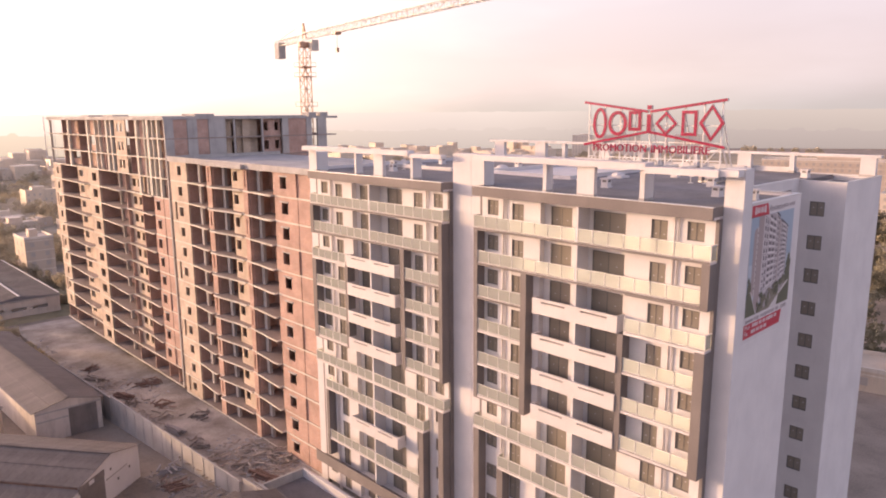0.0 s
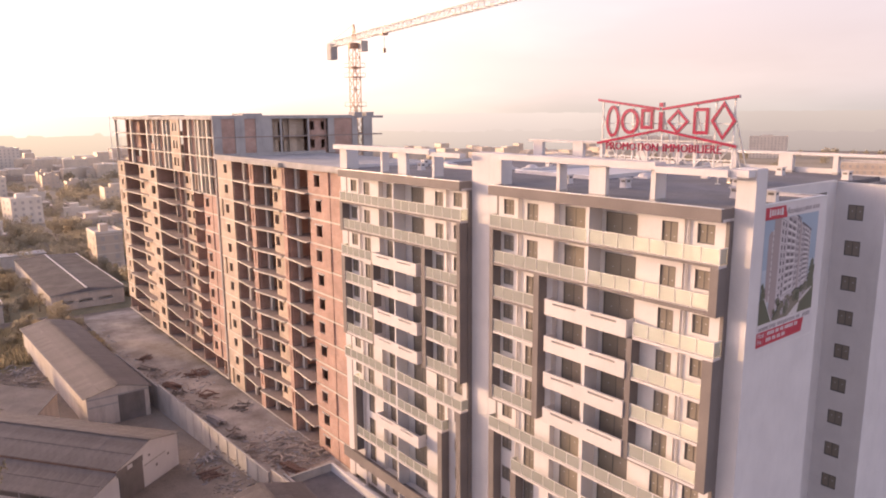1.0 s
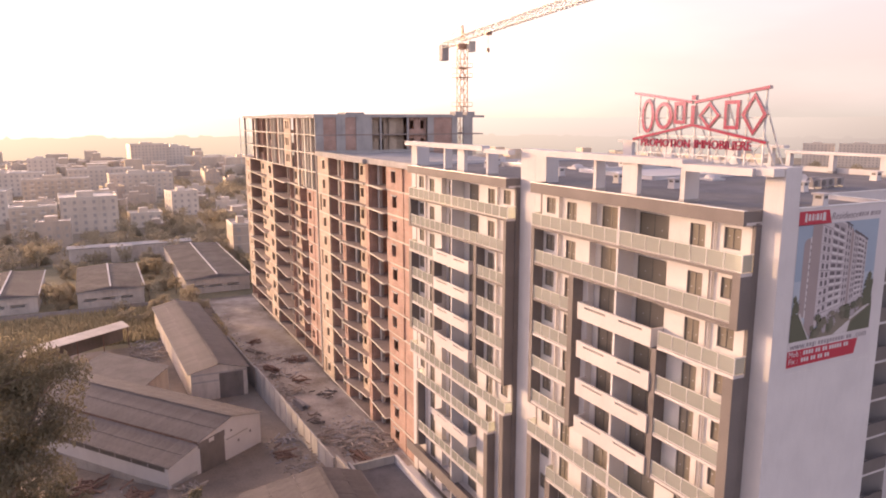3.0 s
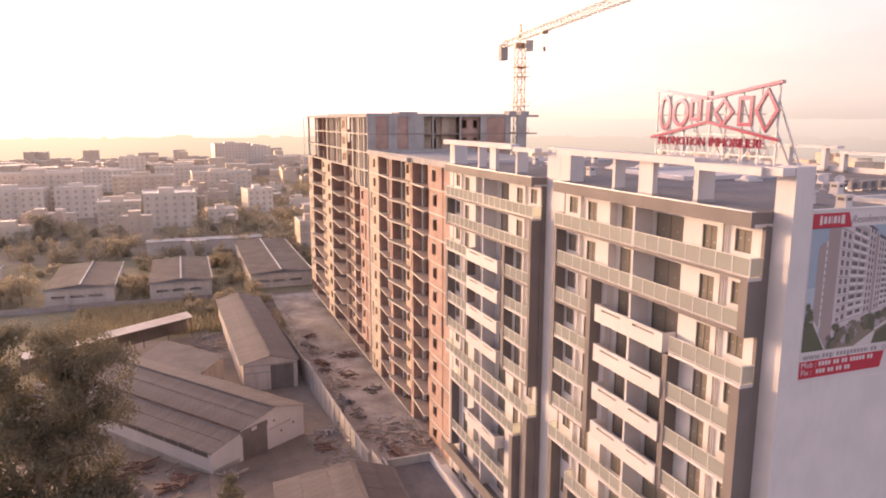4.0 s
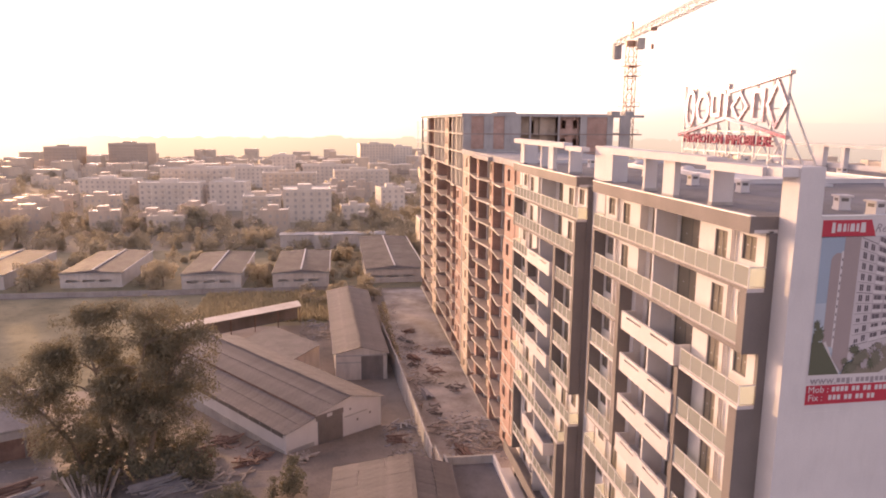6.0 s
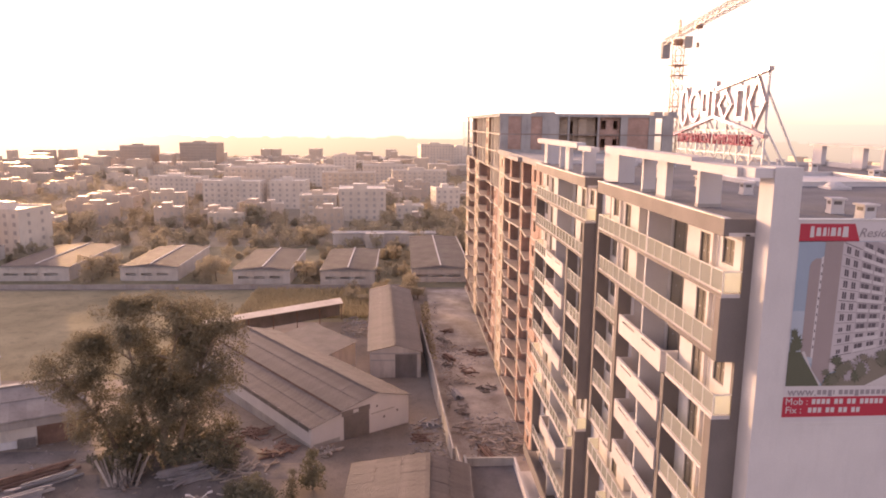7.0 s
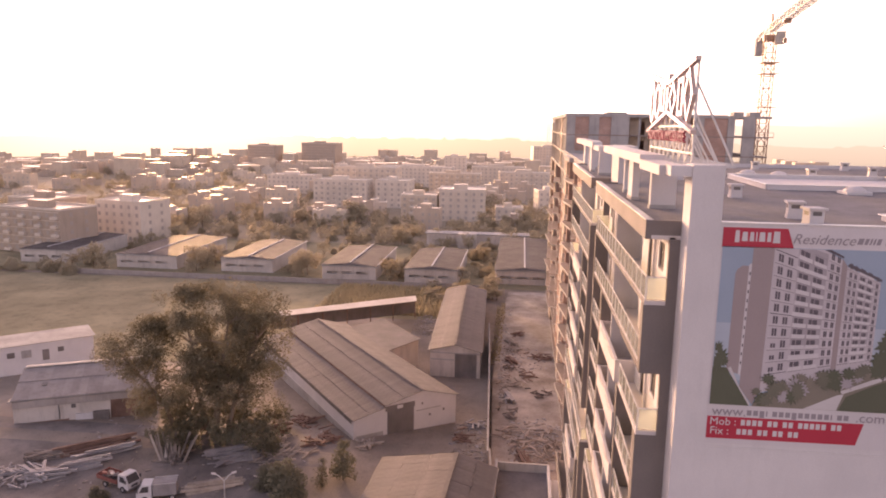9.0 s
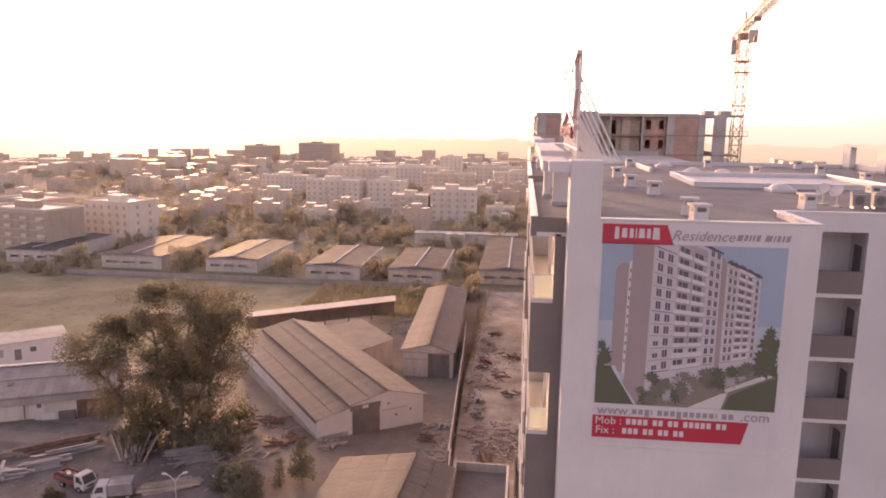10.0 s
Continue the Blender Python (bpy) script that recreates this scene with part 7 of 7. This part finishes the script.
def town_block(x, y, w, d, floors, tint, label, turn=0.0, balconies=False):
    """A block facing +x: w wide along y, d deep, with its windows, floor bands, parapet and roof structure."""
    b = thing("town_building", label, "building", "blocks of the town")
    g = ground_z(x) - 0.5
    b.matrix_basis = pose(x, y, g, 0, 0, turn)
    H = floors * 3.0 + 1.0
    part("wall", Shape().box(-d, 0, -w / 2, w / 2, 0, H), TINTS[tint], b)
    part("parapet", Shape().box(-d - 0.1, 0.12, -w / 2 - 0.1, -w / 2 + 0.15, H, H + 0.7).box(-d - 0.1, 0.12, w / 2 - 0.15, w / 2 + 0.1, H, H + 0.7).box(-0.15, 0.12, -w / 2 + 0.15, w / 2 - 0.15, H, H + 0.7).box(-d - 0.1, -d + 0.15, -w / 2 + 0.15, w / 2 - 0.15, H, H + 0.7), TINTS[2], b)
    part("stair_head", Shape().box(-d * 0.6, -d * 0.35, -w * 0.2, w * 0.1, H, H + 2.4), TINTS[tint], b)
    n = max(2, int(w / 3.4))
    if math.hypot(x, y) > 450:
        # too far off to tell window from window
        rows, bands = Shape(), Shape()
        for k in range(floors):
            z = 1.6 + 3.0 * k
            bands.box(0, 0.09, -w / 2, w / 2, z + 1.7, z + 1.9)
            for i in range(n):
                yy = -w / 2 + w * (i + 0.5) / n
                rows.box(-0.02, 0.1, yy - 0.6, yy + 0.6, z, z + 1.4)
                if balconies and i % 2:
                    bands.box(0.1, 1.2, yy - 1.3, yy + 1.3, z - 0.6, z + 0.35)
            for yy in (-w / 2 - 0.05, w / 2 + 0.05):
                for xx in (-d * 0.3, -d * 0.7):
                    rows.box(xx - 0.6, xx + 0.6, yy - 0.05, yy + 0.05, z, z + 1.4)
        tagged(part("window", rows, HAZED_WINDOW, b), "rows of small windows", kind="stuff")
        tagged(part("floor_band", bands, TINTS[2], b), "pale floor bands and balconies", kind="stuff")
        return b
    for k in range(floors):
        z = 1.6 + 3.0 * k
        part("floor_band", Shape().box(0, 0.09, -w / 2, w / 2, z + 1.7, z + 1.9), TINTS[2], b)
        for i in range(n):
            yy = -w / 2 + w * (i + 0.5) / n
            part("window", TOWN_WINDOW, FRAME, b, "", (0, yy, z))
            if balconies and i % 2:
                part("balcony", Shape().box(0.1, 1.2, yy - 1.3, yy + 1.3, z - 0.6, z + 0.35), TINTS[2], b)
        for yy in (-w / 2, w / 2):
            for xx in (-d * 0.3, -d * 0.7):
                part("window", TOWN_WINDOW, FRAME, b, "", pose(xx, yy, z, 0, 0, 90 if yy > 0 else -90))
    return b


town_block(-338, 12.5, 23, 22, 5, 0, "large plain white block in the town", 3)
town_block(-336, -9.0, 18, 16, 4, 1, "yellowish block with balconies in the town", 3, True)
town_block(-388, -63, 32, 14, 5, 2, "long white block of flats with balconies", -4, True)
town_block(-392, -33, 20, 15, 5, 2, "white block of flats in the town", -4)
town_block(-420, -55, 40, 14, 7, 0, "tall white block of flats in a row", -4, True)
town_block(-386, 58, 14, 12, 4, 2, "small white house with many windows", 12)
town_block(-346, 36, 14, 10, 2, 0, "low house with a pale roof terrace", 5)
town_block(-238, 60, 8, 12, 4, 3, "brownish unplastered house by the site", 0)
town_block(-242, -112, 22, 16, 5, 2, "white five-storey block of flats", -14)
town_block(-213, -128, 30, 16, 5, 5, "brownish block of flats with balconies", -14, True)
town_block(-245, -150, 24, 16, 5, 5, "brownish block of flats by the field", -14, True)
town_block(-790, 72, 38, 20, 9, 0, "tall pale tower block far off", 8)
town_block(-800, 100, 26, 20, 8, 2, "tall white tower block far off", 8)
town_block(-780, -190, 42, 20, 9, 5, "dark tower block against the evening glow", -10)
town_block(-760, -250, 34, 20, 8, 5, "dark tower block against the evening glow", -10)
town_block(-640, -20, 20, 16, 7, 2, "white tower block in the town", 2)
town_block(-560, -45, 60, 16, 5, 2, "long white terrace of flats", -3)
town_block(-590, 22, 46, 16, 5, 0, "long pale terrace of flats", 3)
town_block(-510, 45, 40, 14, 5, 0, "pale terrace of flats", 3, True)
town_block(-480, -5, 36, 14, 5, 1, "ochre terrace of flats", 0, True)
town_block(-470, -120, 36, 14, 4, 2, "white terrace of flats", -10)
# behind the finished blocks, seen past the gable
# The palest wall tint on these three towers imitates the haze before them.
town_block(-518, 745, 32, 16, 8, 2, "grey tower block in the haze behind the site", -55)
town_block(-478, 762, 46, 16, 8, 2, "long grey tower block in the haze behind the site", -57)
town_block(-405, 800, 40, 16, 8, 2, "grey tower block in the haze behind the site", -62)
town_block(-52, 330, 60, 16, 4, 0, "pale flats behind the site", -80)
town_block(-20, 250, 70, 20, 4, 2, "long white flats behind the site", -86, True)
town_block(-120, 420, 90, 20, 7, 3, "grey slab block far behind the site", -74)
town_block(-25, 130, 16, 10, 1, 1, "low house with a light roof beside the site", -80)

# smaller houses: a few models, many copies
MODELS = []
for i, (w, d, f) in enumerate(((11, 10, 2), (14, 11, 2), (9, 12, 1), (18, 12, 3), (12, 12, 3), (26, 14, 1), (16, 10, 2))):
    h = f * 3.0 + 0.6
    s = Shape().box(-d / 2, d / 2, -w / 2, w / 2, -2, h).box(-d / 2, d / 2, -w / 2, -w / 2 + 0.25, h, h + 0.8).box(-d / 2, d / 2, w / 2 - 0.25, w / 2, h, h + 0.8).box(d / 2 - 0.25, d / 2, -w / 2 + 0.25, w / 2 - 0.25, h, h + 0.8).box(-d / 4, d / 6, -w / 4, w / 8, h, h + 2.3)
    g = Shape()
    for k in range(f):
        for j in range(int(w / 3)):
            yy = -w / 2 + 1.5 + j * 3
            if (j * 7 + k * 3 + i) % 5:
                g.box(d / 2, d / 2 + 0.05, yy - 0.5, yy + 0.5, 1.0 + 3 * k, 2.3 + 3 * k).box(-d / 2 + 2, -d / 2 + 3.2, -w / 2 - 0.05, -w / 2, 1.0 + 3 * k, 2.3 + 3 * k)
    MODELS.append((s.mesh("wall", TINTS[(0, 3, 5, 1, 3, 5, 4)[i]]), g.mesh("window", HAZED_WINDOW)))
rnd = random.Random(77)
placed = [(-338, 12, 18), (-336, -9, 16), (-388, -63, 22), (-392, -33, 16), (-420, -55, 26), (-386, 58, 12), (-346, 36, 10), (-242, -112, 18), (-213, -128, 22), (-245, -150, 18), (-790, 72, 26), (-800, 100, 20), (-560, -45, 34), (-590, 22, 28), (-510, 45, 24), (-480, -5, 22), (-470, -120, 22)]
count = 0
for _ in range(9000):
    r = 270 + 700 * rnd.random()
    ang = radians(rnd.uniform(58, 140))
    x, y = -math.sin(ang) * r + 10, math.cos(ang) * r + 40
    if x > -262 and y < 90 or (x > -300 and y < 70 and y > -100):
        continue
    i = rnd.randrange(len(MODELS))
    if any((x - a) ** 2 + (y - b) ** 2 < (c + 7) ** 2 for a, b, c in placed):
        continue
    placed.append((x, y, 8))
    hs = thing("town_house", "flat-roofed house of the town seen far off", "house", "houses of the town")
    hs.matrix_basis = pose(x, y, ground_z(x), 0, 0, rnd.choice((0, 0, 90, 12, -10)))
    part("wall", MODELS[i][0], TINTS[0], hs)
    tagged(part("window", MODELS[i][1], FRAME, hs), "rows of small windows", kind="stuff")
    count += 1
    if count >= 300:
        break
for _ in range(210):
    x, y = rnd.uniform(-335, -256), rnd.uniform(-230, 90)
    if any((x - a) ** 2 + (y - b) ** 2 < (c + 1) ** 2 for a, b, c in placed) or (x > -271 and 2 < y < 48):
        continue
    plant(rnd.choice((0, 1, 5, 6, 6)), x, y, "leafy tree between warehouses and town", "trees before the town", rnd.uniform(0, 360), rnd.uniform(0.8, 1.5))
spread = []
for _ in range(1900):
    r = 262 + 420 * rnd.random() ** 1.4
    ang = radians(rnd.uniform(60, 138))
    x, y = -math.sin(ang) * r + 10, math.cos(ang) * r + 40
    if any((x - a) ** 2 + (y - b) ** 2 < (c + 1) ** 2 for a, b, c in placed) or x > -255:
        continue
    h, w = rnd.uniform(2.5, 7.5), rnd.uniform(2.0, 4.2)
    spread += [(x + rnd.uniform(-w, w) * 0.7, y + rnd.uniform(-w, w) * 0.7, ground_z(x) + h * rnd.uniform(0.1, 0.9), w * rnd.uniform(0.35, 0.6)) for _ in range(8)]
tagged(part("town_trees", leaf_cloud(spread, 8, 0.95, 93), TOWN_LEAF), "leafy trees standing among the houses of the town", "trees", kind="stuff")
for i in range(46):
    plant(rnd.choice((1, 2, 3)), rnd.uniform(-80, -15), rnd.uniform(140, 290), "leafy tree behind the finished block", "trees behind the site", rnd.uniform(0, 360), rnd.uniform(0.8, 1.3))

# the rest of the town, too far to tell house from house
far = Shape()
for _ in range(520):
    r = 700 + 300 * rnd.random()
    ang = radians(rnd.uniform(40, 150))
    x, y = -math.sin(ang) * r + 10, math.cos(ang) * r + 40
    w, d, h = rnd.uniform(8, 26), rnd.uniform(8, 18), rnd.choice((4, 6, 6, 7, 9, 12, 16))
    far.box(x - d / 2, x + d / 2, y - w / 2, y + w / 2, ground_z(x) - 1, ground_z(x) + h)
tagged(part("far_town", far, TINTS[1]), "roofs of the town running out to the horizon", "town", kind="stuff")
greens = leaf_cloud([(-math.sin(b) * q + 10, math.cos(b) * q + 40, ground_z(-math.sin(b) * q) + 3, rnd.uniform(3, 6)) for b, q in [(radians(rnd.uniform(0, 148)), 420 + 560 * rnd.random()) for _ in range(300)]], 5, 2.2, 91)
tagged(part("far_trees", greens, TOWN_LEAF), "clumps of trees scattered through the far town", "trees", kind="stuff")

# the hazy distance: glowing backdrops of outskirts and hills, haze painted as emission
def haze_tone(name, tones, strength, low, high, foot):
    """Glowing material with haze painted into it: tones (cosine towards the sun, colour), duller at its foot than along
    its top.
    """
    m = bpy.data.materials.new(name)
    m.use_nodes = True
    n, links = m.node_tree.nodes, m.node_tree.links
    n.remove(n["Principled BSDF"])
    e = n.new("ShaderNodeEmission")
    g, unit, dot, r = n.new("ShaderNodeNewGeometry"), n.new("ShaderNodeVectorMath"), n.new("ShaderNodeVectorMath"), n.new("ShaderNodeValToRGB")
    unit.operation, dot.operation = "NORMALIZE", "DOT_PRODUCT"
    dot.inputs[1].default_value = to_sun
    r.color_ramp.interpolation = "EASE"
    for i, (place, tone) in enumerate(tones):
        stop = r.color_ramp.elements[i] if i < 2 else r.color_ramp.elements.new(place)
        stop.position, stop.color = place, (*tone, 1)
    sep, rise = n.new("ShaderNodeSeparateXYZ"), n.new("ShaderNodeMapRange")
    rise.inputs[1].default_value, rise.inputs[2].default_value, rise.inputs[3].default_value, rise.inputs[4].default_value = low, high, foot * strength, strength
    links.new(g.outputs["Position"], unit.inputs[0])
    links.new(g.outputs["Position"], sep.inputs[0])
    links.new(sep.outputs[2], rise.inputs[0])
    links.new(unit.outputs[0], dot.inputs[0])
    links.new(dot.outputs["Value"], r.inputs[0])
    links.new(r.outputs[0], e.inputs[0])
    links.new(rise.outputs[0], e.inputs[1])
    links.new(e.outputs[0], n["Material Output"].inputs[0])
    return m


def ridge(distance, height, swell, seed, material, label, roofs=0.0):
    hl, r = Shape(), random.Random(seed)
    prev, step = None, 0.0
    for i in range(0, 1441):
        ang = radians(i / 4)
        if i % 4 == 0 or r.random() < 0.3:
            step = r.random() ** 2 * roofs
        h = height + step + swell * (noise.noise(Vector((i * 0.02, seed, 0.0))) + 0.4 * noise.noise(Vector((i * 0.125, seed + 5.0, 0.0))))
        p = [(-math.sin(ang) * distance, math.cos(ang) * distance + 30, z) for z in (-60.0, h)]
        if prev:
            hl.add([prev[0], p[0], p[1], prev[1]], [(0, 1, 2, 3)])
        prev = p
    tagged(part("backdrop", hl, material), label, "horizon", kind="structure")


ridge(1080, 20, 1.5, 3.0, haze_tone("near_haze", ((0.0, (0.60, 0.64, 0.555)), (0.30, (0.80, 0.86, 0.72)), (0.60, (0.92, 0.95, 0.74)), (0.86, (1.06, 1.04, 0.74)), (0.96, (1.35, 1.22, 0.84)), (1.0, (2.1, 1.9, 1.35))), 0.32, -14.0, 24.0, 0.80), "glowing backdrop of hazy outskirts along the horizon", 5.0)
ridge(1900, 50, 1.5, 9.0, haze_tone("far_haze", ((0.0, (0.62, 0.668, 0.565)), (0.30, (0.82, 0.88, 0.74)), (0.70, (1.10, 1.10, 0.88)), (0.94, (1.75, 1.66, 1.25)), (1.0, (3.2, 3.0, 2.4))), 0.37, 8.0, 52.0, 0.88), "glowing backdrop of low hazy hills along the horizon", 2.0)
